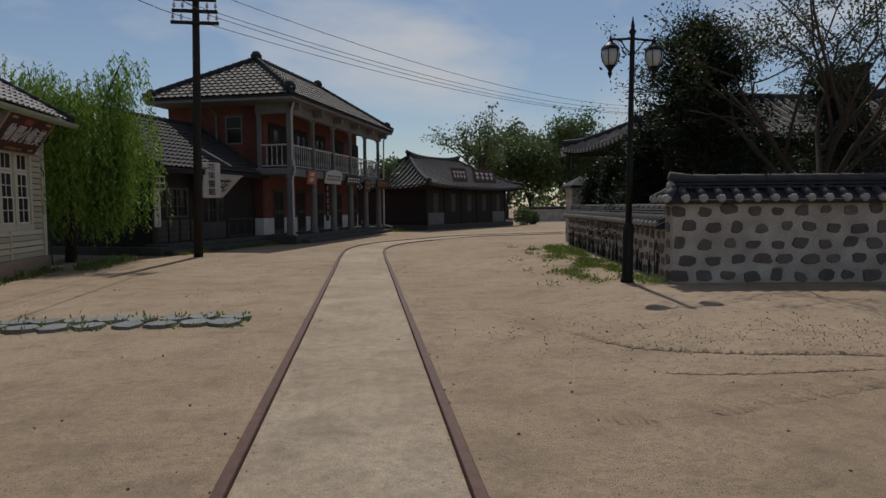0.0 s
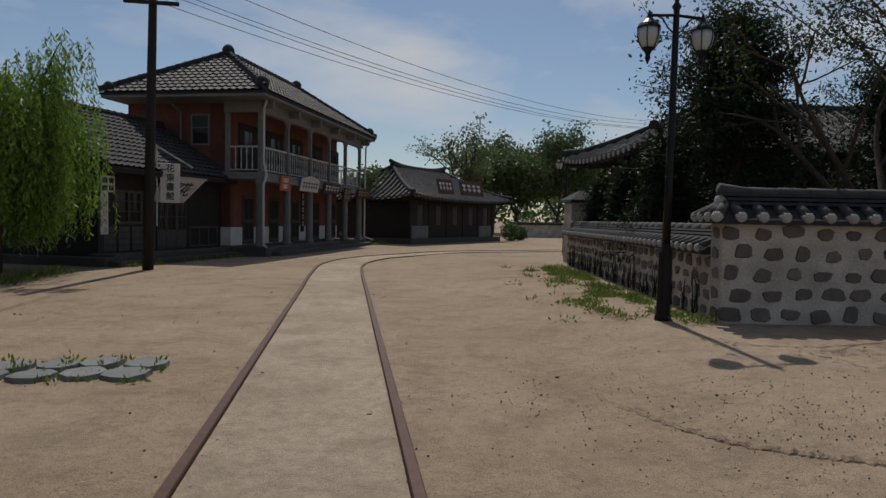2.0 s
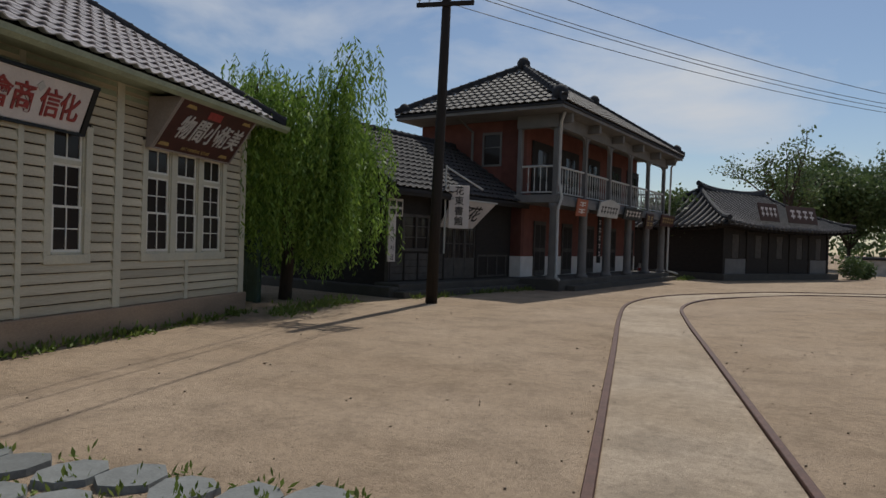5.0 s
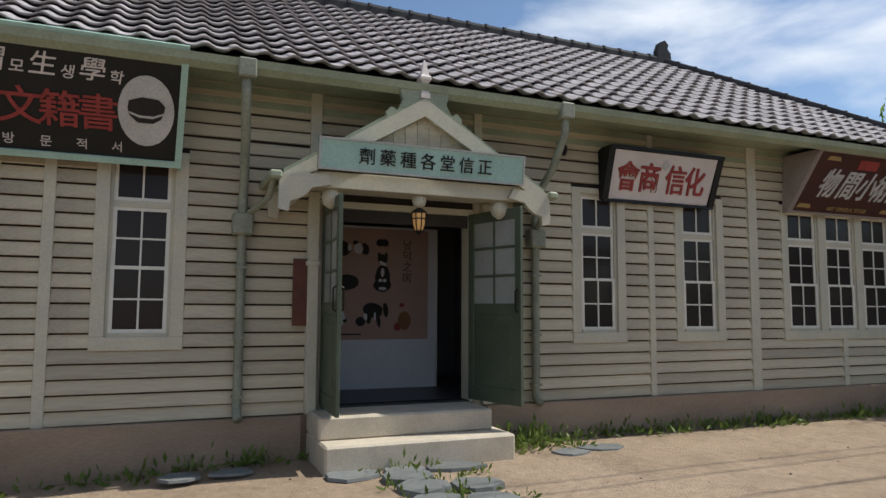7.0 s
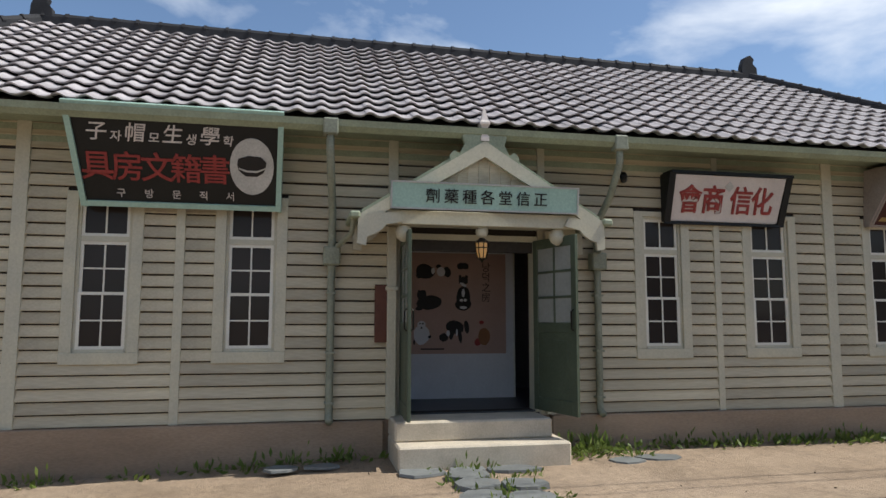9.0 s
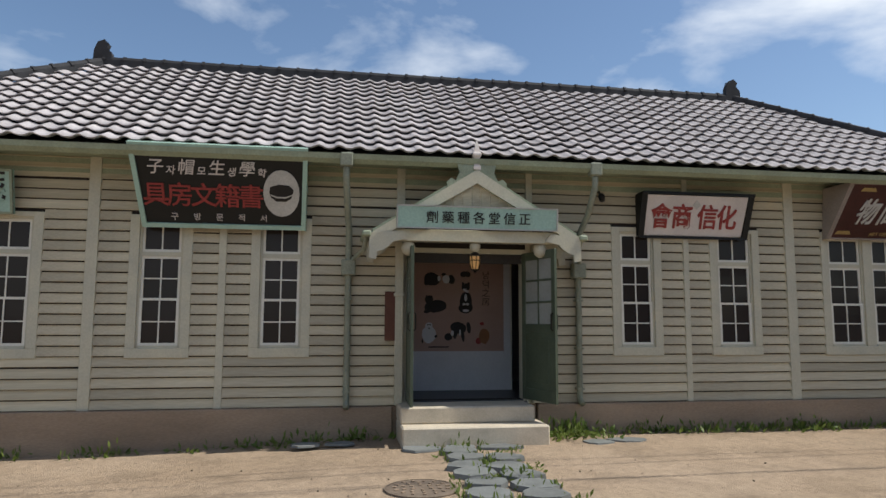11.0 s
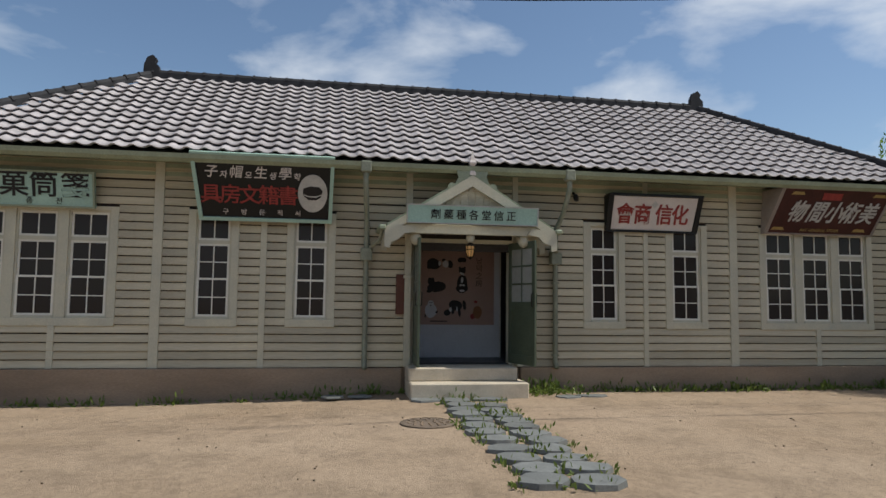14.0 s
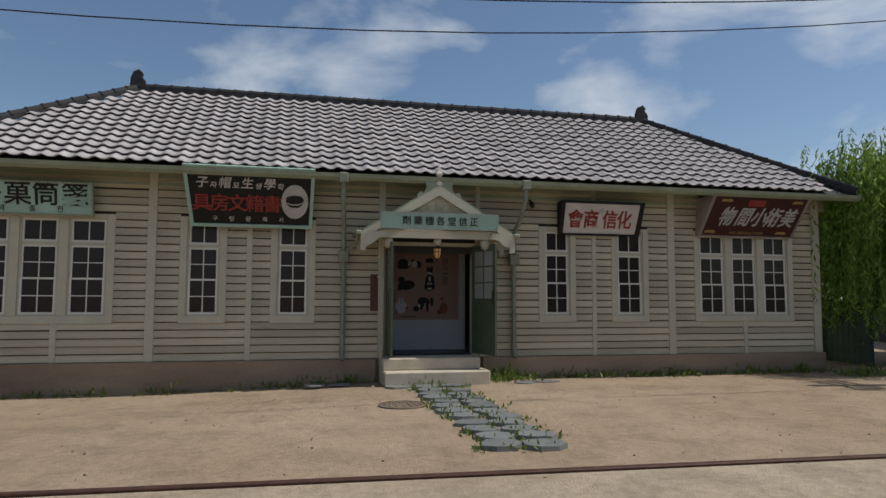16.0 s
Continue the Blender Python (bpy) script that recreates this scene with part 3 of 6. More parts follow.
roof_cap([(RX, RY0, RZ), (RX, RY1, RZ)], 0.075, TILE_DARK, roof, "ridge_cap", 0.34, 0.13)
for y, s in ((RY0, EY0), (RY1, EY1)):
    roof_cap([(EX, s, EEZ + 0.05), (RX, y, RZ + 0.06)], 0.07, TILE_DARK, roof, "hip_cap", 0.32, 0.06)
    roof_cap([(BEX, s, EEZ + 0.05), (RX, y, RZ + 0.06)], 0.07, TILE_DARK, roof, "hip_cap", 0.32, 0.06)
    bm = bmesh.new()
    prism(bm, [(RX - 0.06, y - 0.16, RZ + 0.1), (RX - 0.06, y + 0.16, RZ + 0.1), (RX - 0.06, y + 0.15, RZ + 0.26), (RX - 0.06, y + 0.07, RZ + 0.34), (RX - 0.06, y + 0.1, RZ + 0.42), (RX - 0.06, y + 0.02, RZ + 0.5), (RX - 0.06, y - 0.09, RZ + 0.45), (RX - 0.06, y - 0.15, RZ + 0.3)], (0.13, 0, 0))
    part("ridge_end_tile", bm, TILE_DARK, roof, "dark ornamental end tile")

# soffit, fascia, gutter
part("soffit", boxes(((WX - 0.02, EY0 + 0.1, EZ - 0.04), (EX - 0.02, EY1 - 0.1, EZ - 0.015)), ((WX - 0.012, EY0 + 0.3, EZ - 0.30), (WX + 0.02, EY1 - 0.3, EZ - 0.04))), SAGE, house)
bm = bmesh.new()
for a, b in ((EY0 - 0.02, EY1 + 0.02),):
    sec = [(EX - 0.03, EEZ - 0.02), (EX - 0.03, EEZ - 0.13), (EX + 0.03, EEZ - 0.15), (EX + 0.10, EEZ - 0.10), (EX + 0.12, EEZ - 0.03), (EX + 0.105, EEZ - 0.03), (EX + 0.08, EEZ - 0.09), (EX + 0.0, EEZ - 0.10), (EX - 0.015, EEZ - 0.02)]
    prism(bm, [(x, a, z) for x, z in sec], (0, b - a, 0))
part("gutter", bm, SAGE, house, "sage green half-round gutter")


def build_downpipe(y, side):
    m = house
    p = part("downpipe", tube(bmesh.new(), [(EX + 0.05, y, EEZ - 0.12), (EX + 0.04, y, EEZ - 0.36), (EX - 0.18, y + side * 0.03, EEZ - 0.72), (WX + 0.13, y + side * 0.06, EEZ - 1.0), (WX + 0.09, y + side * 0.06, 2.6), (WX + 0.09, y + side * 0.06, 0.56), (WX + 0.10, y + side * 0.06, 0.47), (WX + 0.19, y + side * 0.06, 0.43)], 0.045, 10), PIPE, m, "grey green rain pipe with a square hopper", True)
    part("hopper_head", boxes(((EX - 0.03, y - 0.085, EEZ - 0.2), (EX + 0.13, y + 0.085, EEZ - 0.015)), bevel=0.015), PIPE, p)
    part("hopper_head", boxes(((WX + 0.02, y + side * 0.06 - 0.1, 2.24), (WX + 0.18, y + side * 0.06 + 0.1, 2.46)), bevel=0.015), PIPE, p)
    for z in (1.9, 1.2, 0.62):
        part("bracket", boxes(((WX - 0.01, y + side * 0.06 - 0.055, z), (WX + 0.14, y + side * 0.06 + 0.055, z + 0.025))), PIPE, p)


build_downpipe(8.56, 1)
build_downpipe(12.06, -1)

# entrance: steps, porch hood, doors
steps = thing("entrance_steps", "two worn pale granite steps below the entrance", "steps")
part("step", boxes(((WX + 0.03, 9.32, -0.1), (-7.12, 11.27, 0.25)), bevel=0.02), STONE, steps)
part("step", boxes(((WX + 0.03, 9.32, 0.25), (-7.42, 11.16, 0.47)), bevel=0.02), STONE, steps)
part("door_sill", boxes(((-8.26, DY0, 0.44), (WX + 0.01, DY1, 0.478))), FLOOR_IN, house)

PX = -7.36      # front of the porch hood
porch = part("porch_hood", boxes(((WX, 9.16, 2.74), (PX - 0.03, 11.54, 2.80))), TRIM, house, "gabled wooden porch hood with scalloped brackets")
CY, AZ = 10.34, 3.66
for s in (-1, 1):
    bm = prism(bmesh.new(), [(WX - 0.01, CY, AZ), (WX - 0.01, CY + s * 1.42, 2.78), (WX - 0.01, CY + s * 1.42, 2.83), (WX - 0.01, CY, AZ + 0.06)], (PX - WX + 0.03, 0, 0))
    part("roof_board", bm, SAGE, porch)
    bm = prism(bmesh.new(), [(PX, CY, AZ + 0.02), (PX, CY + s * 1.42, 2.79), (PX, CY + s * 1.44, 2.64), (PX, CY, AZ - 0.17)], (0.045, 0, 0))
    part("barge_board", bm, TRIM, porch)
    o = [(1.02, 2.80), (1.46, 2.78), (1.47, 2.44), (1.37, 2.42), (1.36, 2.52), (1.27, 2.55), (1.20, 2.60), (1.15, 2.66), (1.05, 2.68), (0.96, 2.70)]
    for x in (PX + 0.01, WX + 0.03):
        part("scalloped_bracket", prism(bmesh.new(), [(x, CY + s * y, z) for y, z in o], (0.05, 0, 0)), TRIM, porch)
    part("side_plate", boxes(((WX, CY + s * 1.40 - 0.03, 2.70), (PX + 0.02, CY + s * 1.40 + 0.03, 2.78))), SAGE, porch)
    part("side_gutter", boxes(((WX, CY + s * 1.50 - 0.06, 2.72), (PX + 0.1, CY + s * 1.50 + 0.06, 2.80)), bevel=0.02), SAGE, porch)
    part("gutter_spout", tube(bmesh.new(), [(PX - 0.05, CY + s * 1.50, 2.74), (PX - 0.2, CY + s * 1.52, 2.58), (WX + 0.14, CY + s * 1.66, 2.46)], 0.032, 8), PIPE, porch)
    post = part("post", boxes(((WX + 0.03, CY + s * 1.0 - 0.055, 0.44), (WX + 0.14, CY + s * 1.0 + 0.055, 2.72)), ((WX + 0.02, CY + s * 1.0 - 0.075, 1.95), (WX + 0.16, CY + s * 1.0 + 0.075, 2.0)), bevel=0.006), TRIM, porch)
    part("ball", lathe(bmesh.new(), [(0.02, -0.11), (0.075, -0.07), (0.1, 0), (0.075, 0.07), (0.03, 0.11)], 12, pose(PX - 0.12, CY + s * 0.93, 2.60)), TRIM, porch, smooth=True)
part("tympanum", prism(bmesh.new(), [(PX - 0.06, CY - 0.75, 3.10), (PX - 0.06, CY + 0.75, 3.10), (PX - 0.06, CY, AZ - 0.1)], (0.02, 0, 0)), SIDING, porch)
for i in range(-3, 4):
    part("tympanum_slat", boxes(((PX - 0.045, CY + i * 0.13 - 0.058, 3.02), (PX - 0.03, CY + i * 0.13 + 0.058, AZ - 0.17 - abs(i) * 0.08))), SIDING, porch)
part("front_beam", boxes(((PX - 0.06, 9.2, 2.68), (PX, 11.5, 2.84)), bevel=0.006), TRIM, porch)
fin = part("finial", lathe(bmesh.new(), [(0.07, 0), (0.07, 0.05), (0.055, 0.06), (0.05, 0.16), (0.085, 0.2), (0.085, 0.225), (0.06, 0.25), (0.012, 0.41), (0.004, 0.42)], 4, pose(PX + 0.0, CY, AZ + 0.02, 0, 0, 45)), SIGN_WHITE, porch)
for s in (-1, 1):
    o = [(0, -0.02), (0.1, -0.1), (0.4, -0.27), (0.42, -0.16), (0.36, -0.1), (0.3, -0.14), (0.24, -0.02), (0.27, 0.08), (0.2, 0.14), (0.12, 0.08), (0.1, 0.16), (0, 0.16)]
    part("scroll", prism(bmesh.new(), [(PX - 0.02, CY + s * y, AZ + z) for y, z in o], (0.05, 0, 0)), SAGE, porch)


def build_door(hinge_y, angle, s):
    """A glazed, panelled leaf, hinged at its edge and standing open."""
    m = pose(WX + 0.02, hinge_y, 0.5, 0, 0, angle)
    d = part("door_leaf", boxes(((-0.02, 0, 0), (0.02, 0.09, 2.1)), ((-0.02, 0.76, 0), (0.02, 0.85, 2.1)), ((-0.02, 0.09, 0), (0.02, 0.76, 0.16)), ((-0.02, 0.09, 0.95), (0.02, 0.76, 1.07)), ((-0.02, 0.09, 1.98), (0.02, 0.76, 2.1)),
                                ((-0.014, 0.41, 1.07), (0.014, 0.44, 1.98)), ((-0.014, 0.09, 1.36), (0.014, 0.76, 1.39)), ((-0.014, 0.09, 1.67), (0.014, 0.76, 1.70)), bevel=0.004), DOOR_GREEN, house, "dark green glazed door leaf standing open")
    d.matrix_basis = m
    part("lower_panel", boxes(((-0.012, 0.09, 0.16), (0.012, 0.76, 0.95)), ((-0.016, 0.17, 0.25), (0.016, 0.68, 0.86)), bevel=0.004), DOOR_GREEN, d)
    g = part("glazing", boxes(((-0.003, 0.09, 1.07), (0.003, 0.76, 1.98))), MILK, d, "milky glass")
    for x in (-0.05, 0.05):
        part("pull_handle", tube(bmesh.new(), [(x * 0.4, 0.80, 0.98), (x, 0.80, 1.0), (x, 0.80, 1.2), (x * 0.4, 0.80, 1.22)], 0.01, 6), BRONZE, d)
    return d


build_door(DY0 + 0.05, -92, 1)
build_door(DY1 - 0.05, -74, -1)
part("door_frame", boxes(((-8.26, DY0 - 0.005, 0.46), (WX + 0.02, DY0 + 0.05, DZ1)), ((-8.26, DY1 - 0.05, 0.46), (WX + 0.02, DY1 + 0.005, DZ1)), ((-8.26, DY0 + 0.05, DZ1 - 0.07), (WX + 0.02, DY1 - 0.05, DZ1))), TRIM, house)
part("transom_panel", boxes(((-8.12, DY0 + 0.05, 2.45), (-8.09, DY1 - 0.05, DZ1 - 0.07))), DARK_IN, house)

screen_wall = thing("display_panel", "white display panel standing inside the doorway", "panel")
part("board", boxes(((-9.80, 9.1, 0.45), (-9.72, 11.42, 2.62))), PANEL, screen_wall)
part("side_edge", boxes(((-9.81, 11.42, 0.45), (-9.712, 11.445, 2.62)), bevel=0.004), WHITE, screen_wall)
poster = thing("poster", "dusty pink poster with painted cats and brush letters", "poster")
part("sheet", boxes(((-9.716, 9.35, 1.10), (-9.708, 11.30, 2.59))), POSTER, poster)
def blot(y, z, ry, rz, tilt=0, mat=INK, k=14, seed=0):
    rnd = random.Random(seed)
    o = []
    for i in range(k):
        q = 2 * math.pi * i / k
        r = 1 + rnd.uniform(-0.07, 0.07)
        a, b = ry * r * math.cos(q), rz * r * math.sin(q)
        t = radians(tilt)
        o.append((-9.7075, y + a * math.cos(t) - b * math.sin(t), z + a * math.sin(t) + b * math.cos(t)))
    part("painted_shape", prism(bmesh.new(), o, (0.002 + 0.0001 * seed, 0, 0)), mat, poster)
RUST = material("faded_orange_paint", (0.26, 0.12, 0.055), 0.7, 0.2, 8, 60, 0.02)
SHAPES = (
    (PANEL, 10.01, 1.38, 0.118, 0.146, 0),
    (PANEL, 10.01, 1.52, 0.062, 0.062, 0),
    (INK, 10.06, 2.31, 0.141, 0.112, -10),
    (INK, 9.97, 2.25, 0.051, 0.045, 0),
    (INK, 10.39, 2.31, 0.062, 0.084, 20),
    (INK, 10.26, 2.39, 0.039, 0.028, 0),
    (INK, 10.60, 2.40, 0.056, 0.051, 20),
    (INK, 10.67, 2.40, 0.056, 0.051, -20),
    (INK, 10.64, 2.18, 0.073, 0.067, 0),
    (INK, 10.59, 2.24, 0.022, 0.028, 0),
    (INK, 10.69, 2.24, 0.022, 0.028, 0),
    (INK, 10.64, 1.93, 0.107, 0.169, 0),
    (INK, 10.64, 1.83, 0.124, 0.096, 0),
    (INK, 10.12, 1.85, 0.197, 0.107, 4),
    (INK, 10.01, 1.96, 0.073, 0.073, 0),
    (INK, 9.97, 2.01, 0.020, 0.025, 0),
    (INK, 10.05, 2.01, 0.020, 0.025, 0),
    (INK, 9.97, 1.76, 0.056, 0.028, 0),
    (INK, 10.51, 1.49, 0.141, 0.101, -8),
    (INK, 10.69, 1.49, 0.037, 0.101, 8),
    (INK, 10.59, 1.35, 0.028, 0.096, 8),
    (INK, 10.46, 1.38, 0.034, 0.079, -10),
    (INK, 10.34, 1.34, 0.067, 0.062, 0),
    (INK, 9.99, 1.54, 0.014, 0.011, 0),
    (INK, 10.03, 1.54, 0.014, 0.011, 0),
    (INK, 10.01, 1.48, 0.014, 0.017, 0),
    (INK, 10.13, 1.35, 0.028, 0.022, 30),
    (INK, 9.90, 1.27, 0.014, 0.039, 0),
    (PANEL, 10.18, 2.32, 0.028, 0.051, 0),
    (PANEL, 10.30, 2.31, 0.062, 0.073, 0),
    (PANEL, 10.64, 2.00, 0.025, 0.062, 0),
    (PANEL, 10.61, 1.89, 0.028, 0.022, 0),
    (PANEL, 10.67, 1.89, 0.028, 0.022, 0),
    (PANEL, 10.64, 1.78, 0.056, 0.022, 0),
    (PANEL, 10.64, 2.12, 0.056, 0.022, -30),
    (PANEL, 10.41, 1.40, 0.025, 0.045, 0),
    (PANEL, 10.54, 1.41, 0.014, 0.051, 0),
    (RED, 10.92, 1.56, 0.037, 0.028, 0),
    (RED, 10.86, 1.27, 0.051, 0.056, -30),
    (RUST, 10.96, 1.35, 0.096, 0.129, 0),
)
for i, (mat, y, z, ry, rz, tl) in enumerate(SHAPES):
    blot(y, z, ry, rz, tl, mat, 14, i)
for i, ch in enumerate("낭덕之房"):
    words("painted_letters", ch, 0.15, INK, poster, pose(-9.704, 10.99, 2.375 - 0.15 * i) @ FACE, 0.001)
part("small_print", boxes(((-9.708, 10., 1.16), (-9.706, 10.35, 1.18))), INK, poster)

lamp = thing("porch_lamp", "bronze porch lantern with lit amber glass under the hood", "lamp")
lm = pose(PX - 0.12, CY, 2.74 * 0.2) @ Matrix.Diagonal((0.8, 0.8, 0.8, 1))
part("ceiling_rose", lathe(bmesh.new(), [(0.1, 2.70), (0.1, 2.735)], 14, lm), SIGN_WHITE, lamp)
part("globe", lathe(bmesh.new(), [(0.03, 2.70), (0.085, 2.66), (0.095, 2.60), (0.075, 2.54), (0.03, 2.51)], 14, lm), TRIM, lamp, smooth=True)
part("cap", lathe(bmesh.new(), [(0.03, 2.51), (0.10, 2.46), (0.105, 2.44)], 12, lm), BRONZE, lamp)
part("lantern_glass", lathe(bmesh.new(), [(0.09, 2.435), (0.095, 2.40), (0.085, 2.30), (0.06, 2.22)], 12, lm), LAMP_GLASS, lamp, "lit amber glass")
bm = bmesh.new()
for i in range(8):
    q = i * math.pi / 4
    tube(bm, [lm @ Vector((0.1 * math.cos(q), 0.1 * math.sin(q), 2.44)), lm @ Vector((0.09 * math.cos(q), 0.09 * math.sin(q), 2.30)), lm @ Vector((0.06 * math.cos(q), 0.06 * math.sin(q), 2.2))], 0.006, 5)
lathe(bm, [(0.1, 2.355), (0.1, 2.37)], 12, lm)
lathe(bm, [(0.07, 2.2), (0.03, 2.18), (0.01, 2.15)], 10, lm)
part("cage", bm, BRONZE, lamp)
plaque = thing("wall_plaque", "narrow dark red wooden name board beside the door", "sign")
part("board", boxes(((WX + 0.06, 9.14, 1.33), (WX + 0.10, 9.33, 2.02)), bevel=0.006), PLAQUE, plaque)


eye = thing("security_camera", "small black security camera on the wall under the eave", "camera")
part("bracket", tube(bmesh.new(), [(WX + 0.0, 12.36, 3.56), (WX + 0.07, 12.36, 3.56), (WX + 0.10, 12.37, 3.50)], 0.018, 8), IRON, eye)
part("housing", lathe(bmesh.new(), [(0.02, -0.08), (0.045, -0.06), (0.05, 0.02), (0.045, 0.07), (0.02, 0.08)], 12, pose(WX + 0.13, 12.38, 3.46, 70, 0, 60)), IRON, eye, smooth=True)

# ---- signs on the house ----
def slab(a, b, c, d, thick):
    """A board from four corners (lower left, lower right, upper right, upper left), thickened backwards."""
    n = (Vector(b) - Vector(a)).cross(Vector(d) - Vector(a)).normalized()
    return prism(bmesh.new(), [a, b, c, d], -n * thick)


def on_board(a, b, d, u, v, lift=0.006):
    """A pose on a board: u to the right and v up, in metres from the lower left corner."""
    a, b, d = Vector(a), Vector(b), Vector(d)
    x = (b - a).normalized()
    n = x.cross(d - a).normalized()
    y = n.cross(x)
    p = a + x * u + y * v + n * lift
    return Matrix(((x[0], y[0], n[0], p[0]), (x[1], y[1], n[1], p[1]), (x[2], y[2], n[2], p[2]), (0, 0, 0, 1)))


def frame_bars(name, a, b, c, d, w, mat, parent, lift=0.03):
    a, b, c, d = [Vector(q) for q in (a, b, c, d)]
    n = (b - a).cross(d - a).normalized()
    o = [a, b, c, d]
    ins = []
    for i in range(4):
        e1, e2 = (o[(i + 1) % 4] - o[i]).normalized(), (o[i - 1] - o[i]).normalized()
        ins.append(o[i] + (e1 + e2) * w)
    for i in range(4):
        j = (i + 1) % 4
        part(name, prism(bmesh.new(), [o[i] + n * lift, o[j] + n * lift, ins[j] + n * lift, ins[i] + n * lift], -n * (lift + 0.03)), mat, parent)


# stationery and bookshop sign: a black board, wider at the top
sg = thing("shop_sign", "black bookshop sign with mint frame, red and white letters", "sign", "signs on the house front")
A, B, C, D = (-7.88, 5.88, 2.86), (-7.88, 8.02, 2.86), (-7.32, 8.05, 3.88), (-7.32, 5.78, 3.88)
part("board", slab(A, B, C, D, 0.05), SIGN_BLACK, sg)
frame_bars("frame", A, B, C, D, 0.06, SIGN_MINT, sg)
part("side_board", prism(bmesh.new(), [A, (-7.45, 5.81, 3.66), (WX + 0.03, 5.83, 3.66), (WX + 0.03, 5.88, 2.86)], (0, 0.025, 0)), SIGN_MINT, sg)
part("side_board", prism(bmesh.new(), [B, (-7.45, 8.04, 3.66), (WX + 0.03, 8.03, 3.66), (WX + 0.03, 8.02, 2.86)], (0, -0.025, 0)), SIGN_MINT, sg)
for i, ch in enumerate("具房文籍書"):
    words("letters", ch, 0.35, RED, sg, on_board(A, B, D, 0.20 + i * 0.305, 0.44), 0.006, bold=0.003)
for i, ch in enumerate("子자帽모生생學학"):
    words("letters", ch, 0.22 if i % 2 == 0 else 0.13, SIGN_WHITE, sg, on_board(A, B, D, 0.21 + i * 0.193, 0.83 - (0.04 if i % 2 else 0)), 0.005, shear=0.15, bold=0.001)
for i, ch in enumerate("구방문적서"):
    words("letters", ch, 0.11, SIGN_WHITE, sg, on_board(A, B, D, 0.42 + i * 0.29, 0.15), 0.004)
mo = on_board(A, B, D, 1.82, 0.52, 0.004)
part("oval", prism(bmesh.new(), [mo @ Vector((0.24 * math.cos(q * 0.2618), 0.33 * math.sin(q * 0.2618), 0)) for q in range(24)], mo.to_3x3() @ Vector((0, 0, 0.01))), GREY_PAINT, sg, "grey oval with a painted cap")
part("painted_cap", prism(bmesh.new(), [mo @ Vector(p) for p in ((-0.16, 0.02, 0.012), (-0.15, 0.09, 0.012), (-0.04, 0.13, 0.012), (0.1, 0.12, 0.012), (0.16, 0.06, 0.012), (0.15, 0.0, 0.012), (0.13, -0.06, 0.012), (0.06, -0.11, 0.012), (-0.07, -0.11, 0.012), (-0.14, -0.05, 0.012))], mo.to_3x3() @ Vector((0, 0, 0.004))), INK, sg)

part("cap_band", prism(bmesh.new(), [mo @ Vector(p) for p in ((-0.145, -0.01, 0.0165), (-0.06, -0.04, 0.0165), (0.06, -0.04, 0.0165), (0.15, 0.0, 0.0165), (0.145, -0.02, 0.0165), (0.06, -0.062, 0.0165), (-0.06, -0.062, 0.0165), (-0.14, -0.03, 0.0165))], mo.to_3x3() @ Vector((0, 0, 0.002))), GREY_PAINT, sg)

# the trading company sign
sg = thing("shop_sign", "pale trading company sign with dark red letters and black sides", "sign", "signs on the house front")
A, B, C, D = (-7.97, 13.06, 2.92), (-7.97, 14.66, 2.92), (-7.78, 14.70, 3.51), (-7.78, 13.06, 3.51)
part("board", slab(A, B, C, D, 0.05), SIGN_WHITE, sg)
part("side_board", prism(bmesh.new(), [(-7.95, 12.96, 2.90), (-7.76, 12.96, 3.54), (WX + 0.03, 12.96, 3.54), (WX + 0.03, 12.96, 2.90)], (0, 0.09, 0)), SIGN_BLACK, sg)
part("side_board", prism(bmesh.new(), [(-7.95, 14.67, 2.90), (-7.76, 14.71, 3.54), (WX + 0.03, 14.71, 3.54), (WX + 0.03, 14.67, 2.90)], (0, 0.09, 0)), SIGN_BLACK, sg)
part("edge_strip", boxes(((-8.0, 12.98, 2.875), (-7.95, 14.76, 2.91))), SIGN_BLACK, sg)
part("edge_strip", boxes(((-7.99, 12.98, 3.52), (-7.75, 14.80, 3.56))), SIGN_BLACK, sg)
for i, (u, ch) in enumerate(((0.24, "會"), (0.58, "商"), (1.00, "信"), (1.32, "化"))):
    words("letters", ch, 0.40, RED, sg, on_board(A, B, D, u, 0.27), 0.008, squeeze=0.86, bold=0.006)
me_ = on_board(A, B, D, 0.80, 0.48, 0.004)
part("emblem", prism(bmesh.new(), [me_ @ Vector(p) for p in ((0.07, 0, 0), (0, 0.07, 0), (-0.07, 0, 0), (0, -0.07, 0))], me_.to_3x3() @ Vector((0, 0, 0.004))), GREY_PAINT, sg)

# the art store sign, tilted well forward
sg = thing("shop_sign", "maroon art store sign with grey letters, tilted forward", "sign", "signs on the house front")
A, B, C, D = (-7.93, 16.14, 2.92), (-7.93, 18.40, 2.92), (-7.42, 18.50, 3.74), (-7.42, 16.22, 3.74)
part("board", slab(A, B, C, D, 0.04), SIGN_MAROON, sg)
frame_bars("frame", A, B, C, D, 0.03, SIGN_EDGE, sg, 0.012)
part("top_strip", prism(bmesh.new(), [(-7.44, 16.19, 3.74), (-7.38, 16.19, 3.755), (-7.38, 16.19, 3.78), (-7.46, 16.19, 3.78)], (0, 2.34, 0)), GREY_PAINT, sg)
part("side_board", prism(bmesh.new(), [A, D, (WX + 0.03, 16.2, 3.74), (WX + 0.03, 16.14, 2.92)], (0, -0.03, 0)), SIGN_EDGE, sg)
